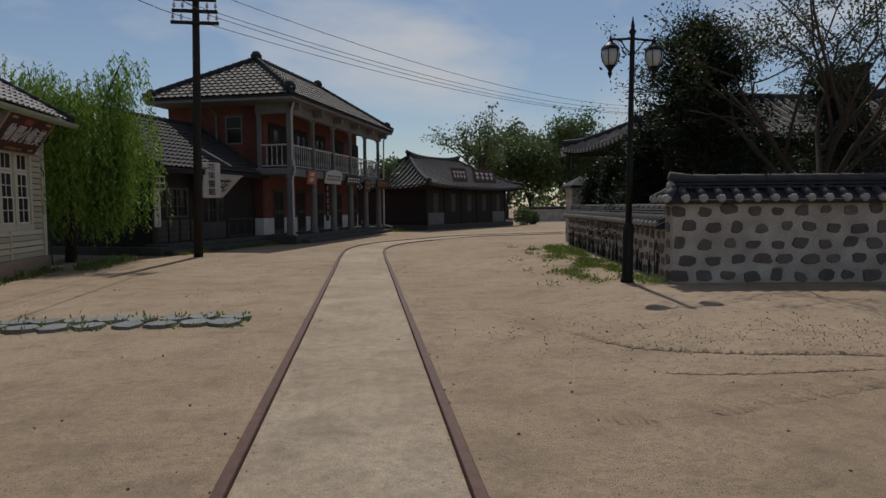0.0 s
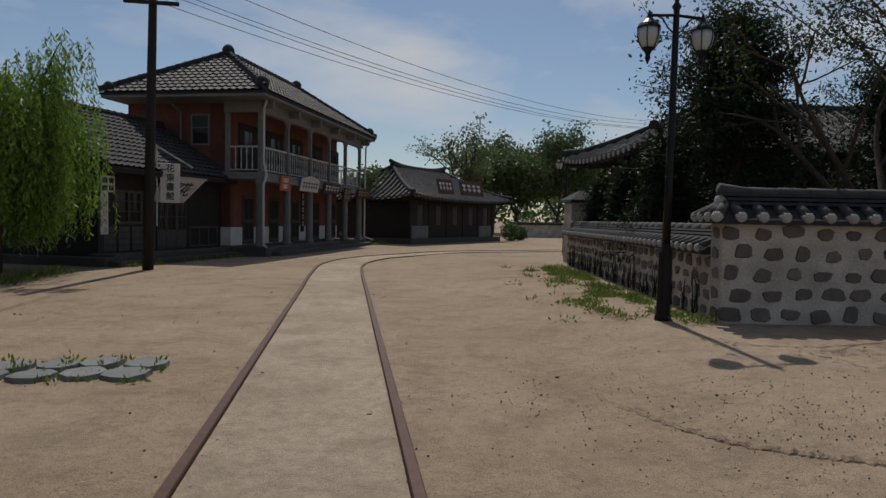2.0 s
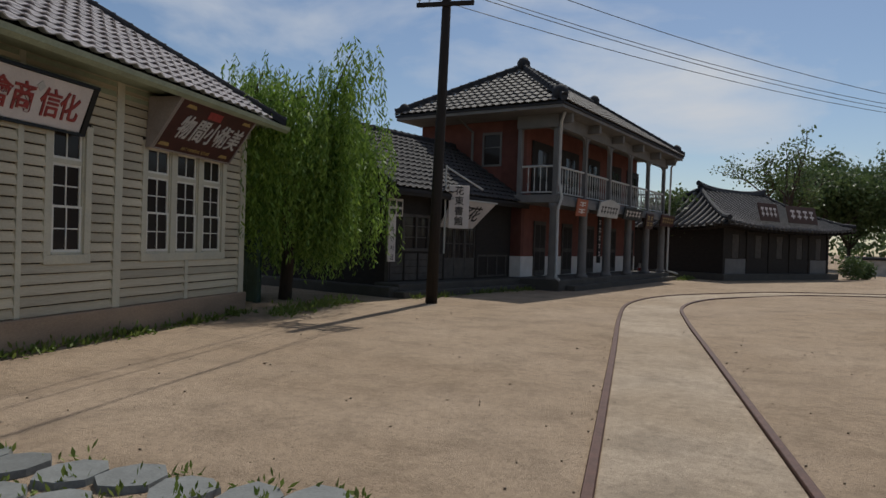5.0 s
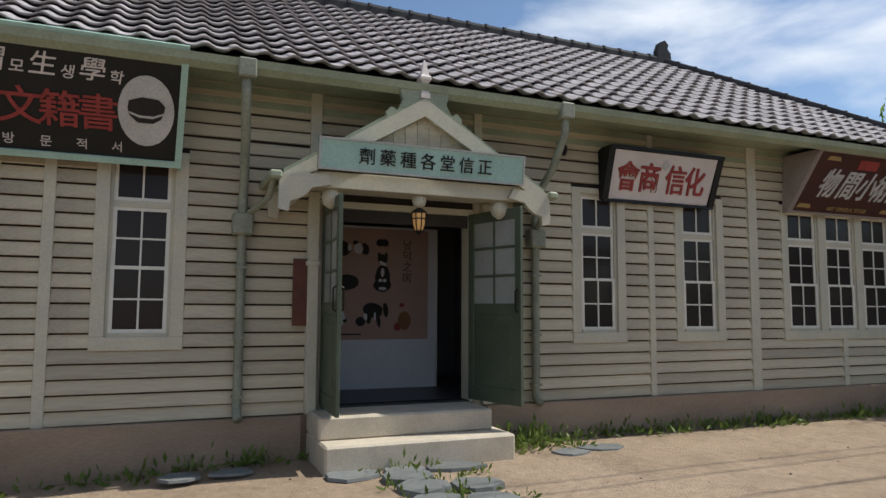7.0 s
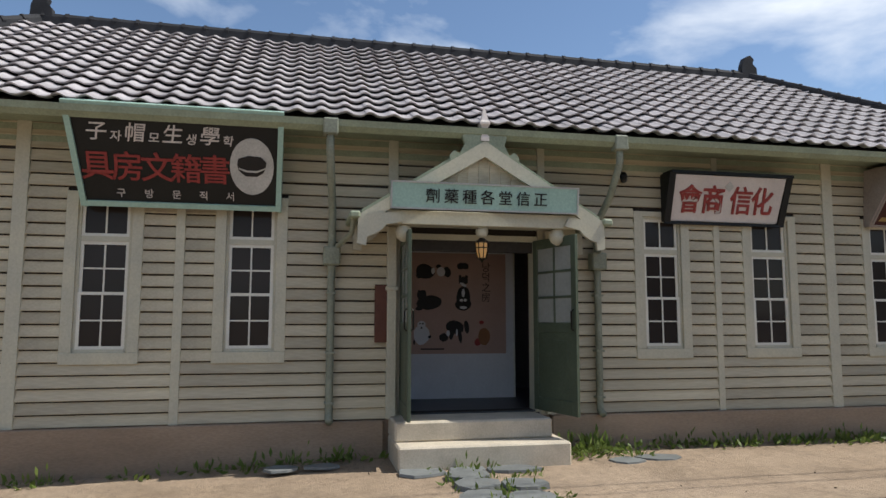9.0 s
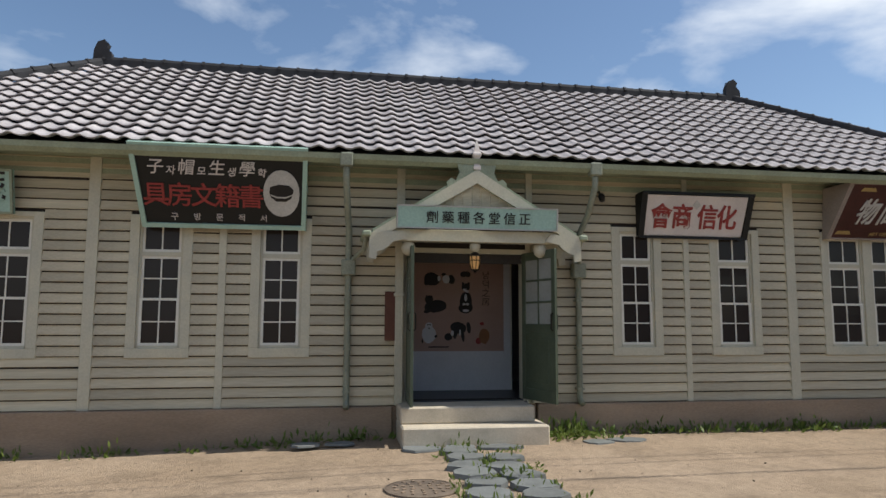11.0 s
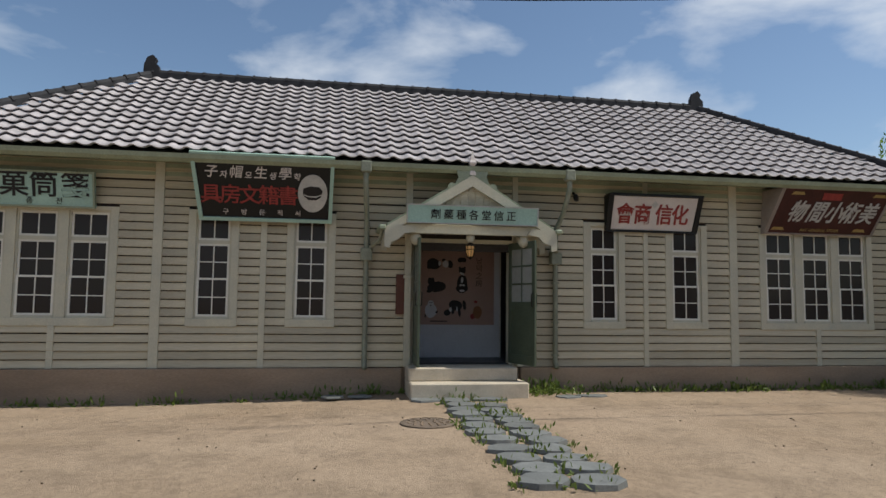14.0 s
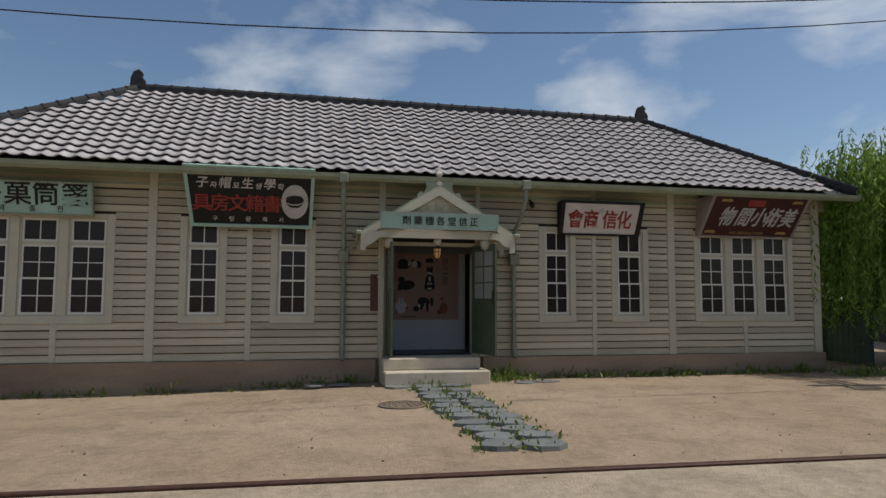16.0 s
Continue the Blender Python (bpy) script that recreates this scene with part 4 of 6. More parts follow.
part("side_board", prism(bmesh.new(), [B, C, (WX + 0.03, 18.46, 3.74), (WX + 0.03, 18.4, 2.92)], (0, 0.03, 0)), SIGN_EDGE, sg)
for u, ch in ((0.40, "物"), (0.80, "間"), (1.17, "小"), (1.50, "術"), (1.88, "美")):
    words("letters", ch, 0.46, GREY_PAINT, sg, on_board(A, B, D, u + 0.09, 0.45), 0.006, squeeze=0.78, shear=0.3, bold=0.006)
words("letters", "ART GENERAL STORE", 0.085, GOLD, sg, on_board(A, B, D, 1.1, 0.10), 0.003)
for u, v in ((0.22, 0.12), (1.95, 0.12), (0.3, 0.85), (2.0, 0.85)):
    mq = on_board(A, B, D, u + (0.1 if v > 0.5 else 0), v, 0.004)
    part("gilt_corner", prism(bmesh.new(), [mq @ Vector(p) for p in ((-0.14, -0.03, 0), (0.14, -0.03, 0), (0.10, 0.03, 0), (-0.10, 0.03, 0))], mq.to_3x3() @ Vector((0, 0, 0.003))), GOLD, sg)
mq = on_board(A, B, D, 1.12, 0.80, 0.004)
part("red_seal", prism(bmesh.new(), [mq @ Vector(p) for p in ((-0.2, -0.07, 0), (0.2, -0.07, 0), (0.2, 0.07, 0), (-0.2, 0.07, 0))], mq.to_3x3() @ Vector((0, 0, 0.003))), RED, sg)

# the sweet shop sign
sg = thing("shop_sign", "mint sweet shop sign with black brush letters", "sign", "signs on the house front")
A, B, C, D = (-7.90, 2.20, 2.98), (-7.90, 4.26, 2.98), (-7.78, 4.26, 3.55), (-7.78, 2.20, 3.55)
part("board", slab(A, B, C, D, 0.06), SIGN_MINT, sg)
frame_bars("frame", A, B, C, D, 0.03, SAGE, sg, 0.015)
for u, ch in ((0.41, "子"), (0.87, "菓"), (1.31, "筒"), (1.77, "箋")):
    words("letters", ch, 0.44, INK, sg, on_board(A, B, D, u, 0.34), 0.006, bold=0.005)
for u, ch in ((0.62, "과"), (1.09, "종"), (1.53, "전")):
    words("letters", ch, 0.12, INK, sg, on_board(A, B, D, u, 0.10), 0.004)

# the pharmacy board over the porch
sg = thing("shop_sign", "mint pharmacy name board with black letters over the porch", "sign", "signs on the house front")
A, B, C, D = (PX + 0.09, 9.23, 2.84), (PX + 0.09, 11.46, 2.84), (PX + 0.13, 11.46, 3.15), (PX + 0.13, 9.23, 3.15)
part("board", slab(A, B, C, D, 0.045), SIGN_MINT, sg)
frame_bars("frame", A, B, C, D, 0.018, GREY_PAINT, sg, 0.012)
for i, ch in enumerate("劑藥種各堂信正"):
    words("letters", ch, 0.175, INK, sg, on_board(A, B, D, 0.48 + i * 0.213, 0.145), 0.004, bold=0.001)

for ob in [o for o in bpy.data.objects if o not in STREET and o.parent is None]:
    ob.matrix_basis = HOUSE @ ob.matrix_basis

# ---- the two-storey brick building with a balcony ----
M2 = pose(-3.4, 30.4, 0, 0, 0, -16.4)
b2 = thing("brick_building", "two-storey red brick building with grey columns, balcony and tiled roof", "building", m=M2)
part("plinth", boxes(((-6.6, 0.0, -0.3), (0.0, 13.7, 0.38)), bevel=0.03), CONC_DARK, b2)
part("step", boxes(((0.0, 0.6, -0.3), (0.35, 13.9, 0.19)), bevel=0.02), CONC_DARK, b2)
WINZ = (4.40, 5.66)
for lo, hi in (((-6.3, 0.6, 0.38), (-3.51, 0.85, 6.2)), ((-2.69, 0.6, 0.38), (-1.8, 0.85, 6.2)), ((-3.51, 0.6, 0.38), (-2.69, 0.85, WINZ[0])), ((-3.51, 0.6, WINZ[1]), (-2.69, 0.85, 6.2))):
    part("wall_side", boxes((lo, hi)), BRICK, b2)
part("wall_front", boxes(((-2.05, 0.85, 0.38), (-1.8, 13.6, 6.2))), BRICK, b2)
part("wall_back", boxes(((-6.3, 0.85, 0.38), (-6.05, 13.6, 6.2))), BRICK, b2)
part("wall_side", boxes(((-6.05, 13.35, 0.38), (-2.05, 13.6, 6.2))), BRICK, b2)
part("dado", boxes(((-1.80, 0.58, 0.38), (-1.77, 13.6, 1.12)), ((-2.75, 0.565, 0.38), (-1.77, 0.60, 1.12))), PLASTER, b2, "white painted dado")
w = part("window", boxes(((-3.51, 0.57, WINZ[0]), (-3.44, 0.66, WINZ[1])), ((-2.76, 0.57, WINZ[0]), (-2.69, 0.66, WINZ[1])), ((-3.44, 0.57, WINZ[0]), (-2.76, 0.66, WINZ[0] + 0.07)), ((-3.44, 0.57, WINZ[1] - 0.09), (-2.76, 0.66, WINZ[1]))), CONC, b2)
part("pane", boxes(((-3.44, 0.62, WINZ[0] + 0.07), (-2.76, 0.63, WINZ[1] - 0.09))), GLASS, w)
part("blind", boxes(((-3.5, 0.70, WINZ[0]), (-2.7, 0.72, WINZ[1]))), PANEL, w)
part("glazing_bar", boxes(((-3.44, 0.60, 5.08), (-2.76, 0.64, 5.12))), CONC, w)
part("balcony_slab", boxes(((-1.98, 0.02, 3.02), (-0.12, 13.75, 3.30)), bevel=0.02), CONC, b2, "grey concrete balcony slab")
part("balcony_edge", boxes(((-0.12, 0.0, 2.94), (-0.06, 13.8, 3.16))), CONC, b2)
part("upper_beam", boxes(((-0.46, 0.05, 5.62), (-0.24, 13.7, 6.16)), ((-1.8, 0.05, 5.62), (-0.46, 0.25, 6.16))), CONC, b2)
part("soffit", boxes(((-6.42, -0.94, 6.06), (0.36, 14.15, 6.17)), bevel=0.01), CONC, b2)
COLS = [0.22 + 2.63 * i for i in range(6)]
for y in COLS:
    part("column", lathe(bmesh.new(), [(0.24, 0.38), (0.24, 0.46), (0.19, 0.5), (0.165, 0.6), (0.155, 2.8), (0.2, 2.88), (0.2, 3.02)], 14, pose(-0.35, y, 0)), CONC, b2, smooth=True)
    post = part("balcony_post", boxes(((-0.43, y - 0.08, 3.30), (-0.27, y + 0.08, 5.62)), bevel=0.01), CONC, b2)
    for s in (-1, 1):
        if 0.1 < y + s * 0.3 < 13.6:
            part("bracket", prism(bmesh.new(), [(-0.40, y + s * 0.08, 5.62), (-0.40, y + s * 0.5, 5.62), (-0.40, y + s * 0.22, 5.52), (-0.40, y + s * 0.08, 5.26)], (0.1, 0, 0)), CONC, post)
    part("corbel", boxes(((-0.24, y - 0.1, 5.75), (0.22, y + 0.1, 6.1)), bevel=0.02), CONC, b2)
part("balcony_post", boxes(((-1.80, 0.14, 3.30), (-1.64, 0.30, 5.62)), bevel=0.01), CONC, b2)


def build_railing(p, q):
    p, q = Vector(p), Vector(q)
    d = q - p
    r = part("railing", tube(bmesh.new(), [p + Vector((0, 0, 1.0)), q + Vector((0, 0, 1.0))], 0.04, 6), GREY_PAINT, b2, "pale balcony railing with turned balusters")
    part("bottom_rail", tube(bmesh.new(), [p + Vector((0, 0, 0.1)), q + Vector((0, 0, 0.1))], 0.03, 6), GREY_PAINT, r)
    n = max(2, round(d.length / 0.235))
    for i in range(1, n):
        c = p + d * i / n
        part("baluster", lathe(bmesh.new(), [(0.016, 0.1), (0.03, 0.3), (0.014, 0.5), (0.024, 0.75), (0.015, 1.0)], 6, pose(*c)), GREY_PAINT, r)


for a, b in zip(COLS, COLS[1:]):
    build_railing((-0.35, a + 0.1, 3.30), (-0.35, b - 0.1, 3.30))
build_railing((-1.62, 0.22, 3.30), (-0.45, 0.22, 3.30))
build_railing((-1.7, COLS[-1], 3.30), (-0.45, COLS[-1], 3.30))


def hip_roof(parent, ex0, ex1, ey0, ey1, ez, ry0, ry1, rz, tw, rows, sides, mat=None, drop=0.14):
    """A tiled hip roof; sides names the slopes that get tiles."""
    rx = (ex0 + ex1) / 2
    bm = bmesh.new()
    v = [bm.verts.new(p) for p in ((ex1, ey0, ez), (ex1, ey1, ez), (ex0, ey1, ez), (ex0, ey0, ez), (rx, ry0, rz), (rx, ry1, rz))]
    low = [bm.verts.new((p.co.x, p.co.y, ez - drop)) for p in v[:4]]
    for f in ((0, 1, 5, 4), (1, 2, 5), (2, 3, 4, 5), (3, 0, 4)):
        bm.faces.new([v[i] for i in f])
    for i in range(4):
        bm.faces.new((v[i], v[(i + 1) % 4], low[(i + 1) % 4], low[i]))
    bm.faces.new(low)
    bmesh.ops.recalc_face_normals(bm, faces=bm.faces[:])
    rf = part("roof", bm, TILE_DARK, parent, "grey tiled hip roof")
    if "x" in sides:
        s = Vector((rx - ex1, 0, rz - ez))
        L = s.length
        tile_field(Vector((ex1 + 0.03, ey0, ez)), Vector((0, 1, 0)), s.normalized(), lambda u, t: ey0 + (ry0 - ey0) * t / L < ey0 + u < ey1 - (ey1 - ry1) * t / L, tw, L / rows, int((ey1 - ey0) / tw), rows, lambda c, r: False, rf, mat=mat)
    if "y" in sides:
        s = Vector((0, ry0 - ey0, rz - ez))
        L = s.length
        tile_field(Vector((ex0, ey0 - 0.03, ez)), Vector((1, 0, 0)), s.normalized(), lambda u, t: ex0 + (rx - ex0) * t / L < ex0 + u < ex1 - (ex1 - rx) * t / L, tw, L / rows, int((ex1 - ex0) / tw), rows, lambda c, r: False, rf, mat=mat)
    roof_cap([(rx, ry0, rz), (rx, ry1, rz)], 0.1, TILE_DARK, rf, "ridge_cap", 0.4, 0.16)
    for (cx, cy), ry in (((ex1, ey0), ry0), ((ex0, ey0), ry0), ((ex1, ey1), ry1), ((ex0, ey1), ry1)):
        roof_cap([(cx, cy, ez + 0.08), (rx, ry, rz + 0.08)], 0.09, TILE_DARK, rf, "hip_cap", 0.4, 0.1)
    return rf


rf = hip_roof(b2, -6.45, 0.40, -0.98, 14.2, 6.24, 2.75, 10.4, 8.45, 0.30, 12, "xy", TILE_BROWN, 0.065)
for x, y, z, r in ((-3.02, 2.75, 8.66, 0.25), (-3.02, 10.4, 8.66, 0.25), (0.1, -0.62, 6.58, 0.26), (-6.2, -0.75, 6.5, 0.2), (0.1, 13.85, 6.56, 0.24)):
    part("end_ornament", lathe(bmesh.new(), [(r * 0.7, -r), (r, -r * 0.3), (r * 1.05, r * 0.3), (r * 0.7, r * 0.9), (r * 0.2, r * 1.15)], 10, pose(x, y, z)), TILE_DARK, rf, smooth=True)
part("rain_pipe", tube(bmesh.new(), [(0.1, -0.2, 6.05), (-0.1, 0.0, 5.75), (-0.15, 0.1, 5.5), (-0.15, 0.1, 3.7), (0.0, 0.02, 3.2), (-0.12, 0.0, 2.8), (-0.12, 0.02, 0.45), (0.05, -0.1, 0.4)], 0.05, 8), GREY_PAINT, b2, "pale rain pipe", True)
part("rain_pipe", tube(bmesh.new(), [(-3.95, -0.5, 6.1), (-3.9, 0.5, 5.7), (-3.9, 0.5, 3.2)], 0.05, 8), CONC, b2)
part("rain_pipe", tube(bmesh.new(), [(0.1, 14.0, 6.05), (-0.1, 13.8, 5.7), (-0.12, 13.75, 3.0), (-0.12, 13.75, 0.45), (0.3, 14.2, 0.3)], 0.05, 8), GREY_PAINT, b2)
for y in (1.6, 4.2, 6.7, 9.6, 12.3):
    d = part("door", boxes(((-1.79, y, 0.4), (-1.735, y + 1.0, 2.45)), bevel=0.01), WOOD_GREY, b2, "weathered wooden door")
    for k in (0, 1):
        part("door_panel", boxes(((-1.735, y + 0.09 + 0.45 * k, 0.6), (-1.722, y + 0.46 + 0.45 * k, 1.3)), ((-1.735, y + 0.09 + 0.45 * k, 1.45), (-1.722, y + 0.46 + 0.45 * k, 2.3))), WOOD_DARK, d)
    up = part("upper_window", boxes(((-1.79, y - 0.35, 3.4), (-1.74, y + 1.45, 5.4)), bevel=0.01), WOOD_DARK, b2)
    part("pane", boxes(((-1.74, y + 0.1, 4.0), (-1.735, y + 0.5, 5.1)), ((-1.74, y + 0.6, 4.0), (-1.735, y + 1.0, 5.1))), GLASS, up)


def street_sign(name, label, m, w, h, board, ink, rows=1, n=5):
    s = thing(name, label, "sign", "signs on the brick building", m)
    part("board", boxes(((0, -w / 2, -h / 2), (0.05, w / 2, h / 2)), bevel=0.01), board, s)
    for r in range(rows):
        for i in range(n):
            y = (i - (n - 1) / 2) * w * 0.86 / n
            z = h * (0.5 - (r + 0.5) / rows) * 0.8
            ww, hh = w * 0.55 / n, h * 0.52 / rows
            part("writing", boxes(((0.05, y - ww / 2, z + hh * 0.25), (0.056, y + ww / 2, z + hh * 0.5)), ((0.05, y - ww * 0.12, z - hh * 0.5), (0.056, y + ww * 0.12, z + hh * 0.25)), ((0.05, y - ww / 2, z - hh * 0.3), (0.056, y + ww / 2, z - hh * 0.1))), ink, s)
    return s


ORANGE = material("faded_orange_sign", (0.34, 0.10, 0.05), 0.6, 0.2, 4, 40, 0.05)
BROWN = material("dark_brown_board", (0.07, 0.035, 0.025), 0.7, 0.2, 4, 40, 0.05)
street_sign("hanging_sign", "faded orange hanging board on the balcony edge", M2 @ pose(0.0, 1.75, 2.95, 0, 8, -4), 0.85, 0.62, ORANGE, SIGN_WHITE, 2, 1)
arch = street_sign("balcony_sign", "pale grey sign board with a peaked top and brush writing", M2 @ pose(0.02, 4.5, 3.0, 0, 12, 0), 2.2, 0.55, GREY_PAINT, INK, 1, 6)
part("arch_top", prism(bmesh.new(), [(0.0, 1.1 * math.cos(q * math.pi / 10), 0.27 + 0.16 * math.sin(q * math.pi / 10) ** 3) for q in range(11)], (0.05, 0, 0)), GREY_PAINT, arch)
street_sign("balcony_sign", "black sign board with big white letters", M2 @ pose(0.02, 7.5, 3.0, 0, 12, 0), 2.4, 0.5, SIGN_BLACK, SIGN_WHITE, 1, 5)
street_sign("balcony_sign", "small dark brown board", M2 @ pose(0.02, 9.9, 2.8, 0, 6, 0), 1.1, 0.7, BROWN, GOLD, 2, 2)
street_sign("balcony_sign", "long maroon sign board with gilt writing", M2 @ pose(0.02, 12.9, 2.95, 0, 10, 0), 2.3, 0.55, SIGN_MAROON, GOLD, 1, 5)
street_sign("door_sign", "narrow black banner board between two columns", M2 @ pose(-0.6, 5.2, 1.9), 0.35, 2.0, SIGN_BLACK, SIGN_WHITE, 5, 1)
bucket = thing("red_white_barrel", "small red and white striped barrel on the plinth", "barrel", m=M2 @ pose(-0.9, 12.2, 0.38))
part("body", lathe(bmesh.new(), [(0.2, 0), (0.22, 0.2), (0.2, 0.42)], 12), SIGN_WHITE, bucket)
part("red_band", lathe(bmesh.new(), [(0.225, 0.05), (0.235, 0.13), (0.23, 0.19)], 12), RED, bucket)

# ---- the dark wooden photo shop ----
M3 = pose(-7.6, 25.3, 0, 0, 0, -20)
sh = thing("wooden_shop", "low dark weathered wooden shop with a grey tiled roof", "shop", m=M3)
for lo, hi in (((-0.15, 0, 0.36), (0, 0.55, 3.0)), ((-0.15, 1.85, 0.36), (0, 2.6, 3.0)), ((-0.15, 0.55, 0.36), (0, 1.85, 1.25)), ((-0.15, 0.55, 2.35), (0, 1.85, 3.0)), ((-0.15, 2.6, 2.45), (0, 4.4, 3.0)), ((-0.15, 4.4, 0.36), (0, 6.6, 3.0))):
    part("wall_front", boxes((lo, hi)), WOOD_DARK, sh)
part("wall_side", boxes(((-5.2, 0, 0), (-0.15, 0.15, 3.0))), WOOD_DARK, sh)
part("wall_back", boxes(((-5.2, 0.15, 0), (-5.05, 6.6, 3.0))), WOOD_DARK, sh)
part("floor", boxes(((-5.05, 0.15, 0.2), (-0.15, 6.6, 0.36))), WOOD_DARK, sh)
part("terrace", boxes(((-0.2, -0.35, -0.3), (0.75, 6.4, 0.36)), bevel=0.03), CONC_DARK, sh, "low grey stone terrace")
part("terrace_step", boxes(((0.75, -0.6, -0.3), (1.15, 6.2, 0.18)), bevel=0.03), CONC_DARK, sh)
part("terrace_wing", boxes(((-6, -0.75, -0.3), (0.75, -0.35, 0.28)), bevel=0.03), CONC_DARK, sh)
rf3 = bmesh.new()
prism(rf3, [(0.6, -0.5, 3.02), (0.6, -0.5, 2.94), (-2.6, -0.5, 5.0), (-5.8, -0.5, 2.94), (-5.8, -0.5, 3.02), (-2.6, -0.5, 5.13)], (0, 7.4, 0))
rf3 = part("roof", rf3, TILE_DARK, sh, "grey tiled gable roof")
s3 = Vector((-3.2, 0, 2.11))
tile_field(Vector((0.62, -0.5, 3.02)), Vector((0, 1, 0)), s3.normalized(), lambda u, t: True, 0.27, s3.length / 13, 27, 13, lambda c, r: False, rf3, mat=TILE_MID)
part("wing_wall", boxes(((-13, 0.0, 0), (-5.2, 0.15, 2.7))), WOOD_DARK, sh)
roof_cap([(-2.6, -0.55, 5.13), (-2.6, 6.95, 5.13)], 0.09, TILE_DARK, rf3, "ridge_cap", 0.35, 0.12)
roof_cap([(0.6, -0.5, 3.07), (-2.6, -0.5, 5.19)], 0.08, TILE_DARK, rf3, "verge_cap", 0.35, 0.04)
part("eave_board", boxes(((0.52, -0.5, 2.84), (0.58, 6.9, 2.96))), WOOD_DARK, sh)
for j in range(4):
    for i in range(4):
        part("dado_board", boxes(((0, 0.04 + i * 0.64, 0.40 + 0.2 * j), (0.02, 0.64 + i * 0.64, 0.585 + 0.2 * j)), bevel=0.004), WOOD_GREY, sh)
for i in range(5):
    part("dado_rail", boxes(((0.02, 0.0 + i * 0.64, 0.38), (0.045, 0.05 + i * 0.64, 1.2))), WOOD_DARK, sh)
w = part("window", boxes(((-0.02, 0.55, 1.25), (0.04, 0.65, 2.35)), ((-0.02, 1.75, 1.25), (0.04, 1.85, 2.35)), ((-0.02, 0.65, 1.25), (0.06, 1.75, 1.34)), ((-0.02, 0.65, 2.26), (0.04, 1.75, 2.35)), ((-0.01, 1.17, 1.34), (0.03, 1.23, 2.26)), ((-0.01, 0.65, 1.65), (0.02, 1.75, 1.68)), ((-0.01, 0.65, 1.98), (0.02, 1.75, 2.01))), WOOD_GREY, sh)
part("pane", boxes(((-0.035, 0.65, 1.34), (-0.03, 1.75, 2.26))), GLASS, w)
# Another added dark sheet in place of the shop's unlit inside.
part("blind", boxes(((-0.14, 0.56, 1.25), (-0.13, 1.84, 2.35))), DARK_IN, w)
for k in range(3):
    y = 2.62 + 0.6 * k
    d = part("sliding_door", boxes(((-0.08, y, 0.38), (-0.03, y + 0.06, 2.45)), ((-0.08, y + 0.52, 0.38), (-0.03, y + 0.58, 2.45)), ((-0.08, y + 0.06, 0.38), (-0.03, y + 0.52, 1.05)), ((-0.08, y + 0.06, 2.38), (-0.03, y + 0.52, 2.45)), ((-0.07, y + 0.27, 1.05), (-0.04, y + 0.30, 2.38)), ((-0.07, y + 0.06, 1.5), (-0.04, y + 0.52, 1.53)), ((-0.07, y + 0.06, 1.95), (-0.04, y + 0.52, 1.98))), WOOD_GREY, sh)
    part("pane", boxes(((-0.065, y + 0.06, 1.05), (-0.06, y + 0.52, 2.38))), GLASS, d)
part("corner_post", boxes(((-0.1, -0.03, 0.36), (0.04, 0.1, 2.95))), WOOD_GREY, sh)
part("lattice_wall", boxes(((0, 4.5, 0.40), (0.03, 6.4, 0.46)), ((0, 4.5, 1.1), (0.03, 6.4, 1.16)), ((0, 4.5, 0.46), (0.02, 4.56, 1.1)), ((0, 5.1, 0.46), (0.02, 5.16, 1.1)), ((0, 5.7, 0.46), (0.02, 5.76, 1.1)), ((0, 6.3, 0.46), (0.02, 6.36, 1.1))), WOOD_GREY, sh)
vs = thing("vertical_shop_sign", "narrow white vertical sign with black letters by the shop corner", "sign", "signs on the wooden shop", M3 @ pose(0.06, 0.02, 0, 0, 0, -8))
part("board", boxes(((0, -0.13, 0.95), (0.05, 0.13, 2.75)), ((0, 0.13, 2.25), (0.05, 0.38, 2.75))), SIGN_WHITE, vs)
for i, ch in enumerate("자인치금"):
    words("letters", ch, 0.17, INK, vs, pose(0.056, 0, 1.85 - 0.26 * i) @ FACE, 0.002)
part("writing", boxes(((0.05, 0.16, 2.3), (0.055, 0.34, 2.45)), ((0.05, 0.16, 2.52), (0.055, 0.34, 2.68)), ((0.05, -0.1, 2.3), (0.055, 0.1, 2.45)), ((0.05, -0.1, 2.52), (0.055, 0.1, 2.68))), INK, vs)
bn = thing("hanging_banner", "white hanging shop banner with black brush letters on a bracket", "sign", "signs on the wooden shop", M3 @ pose(0.72, 2.35, 0, 0, 0, -42))
part("cloth", boxes(((0, -0.32, 1.98), (0.035, 0.32, 3.3)), bevel=0.01), SIGN_WHITE, bn)
for i, ch in enumerate("花東書館"):
    words("letters", ch, 0.29, INK, bn, pose(0.04, 0, 3.12 - 0.31 * i) @ FACE, 0.002, bold=0.004)
part("bracket_bar", tube(bmesh.new(), [(0.0, -0.42, 1.2), (0.0, -0.42, 3.9)], 0.03, 6), GREY_PAINT, bn)
part("bracket_bar", tube(bmesh.new(), [(0.0, -0.42, 3.85), (0.0, 0.75, 3.2)], 0.03, 6), GREY_PAINT, bn)
ob_ = thing("slanted_shop_sign", "pale slanted sign board with black brush letters over the shop door", "sign", "signs on the wooden shop", M3)
A, B, C, D = (0.12, 2.2, 2.02), (0.12, 4.0, 2.02), (0.62, 4.6, 2.86), (0.62, 2.2, 2.86)
part("board", slab(A, B, C, D, 0.04), SIGN_WHITE, ob_)
for u, ch in ((0.9, "寫"), (1.45, "花")):
    words("letters", ch, 0.6, INK, ob_, on_board(A, B, D, u, 0.5), 0.003, shear=0.2, bold=0.008)
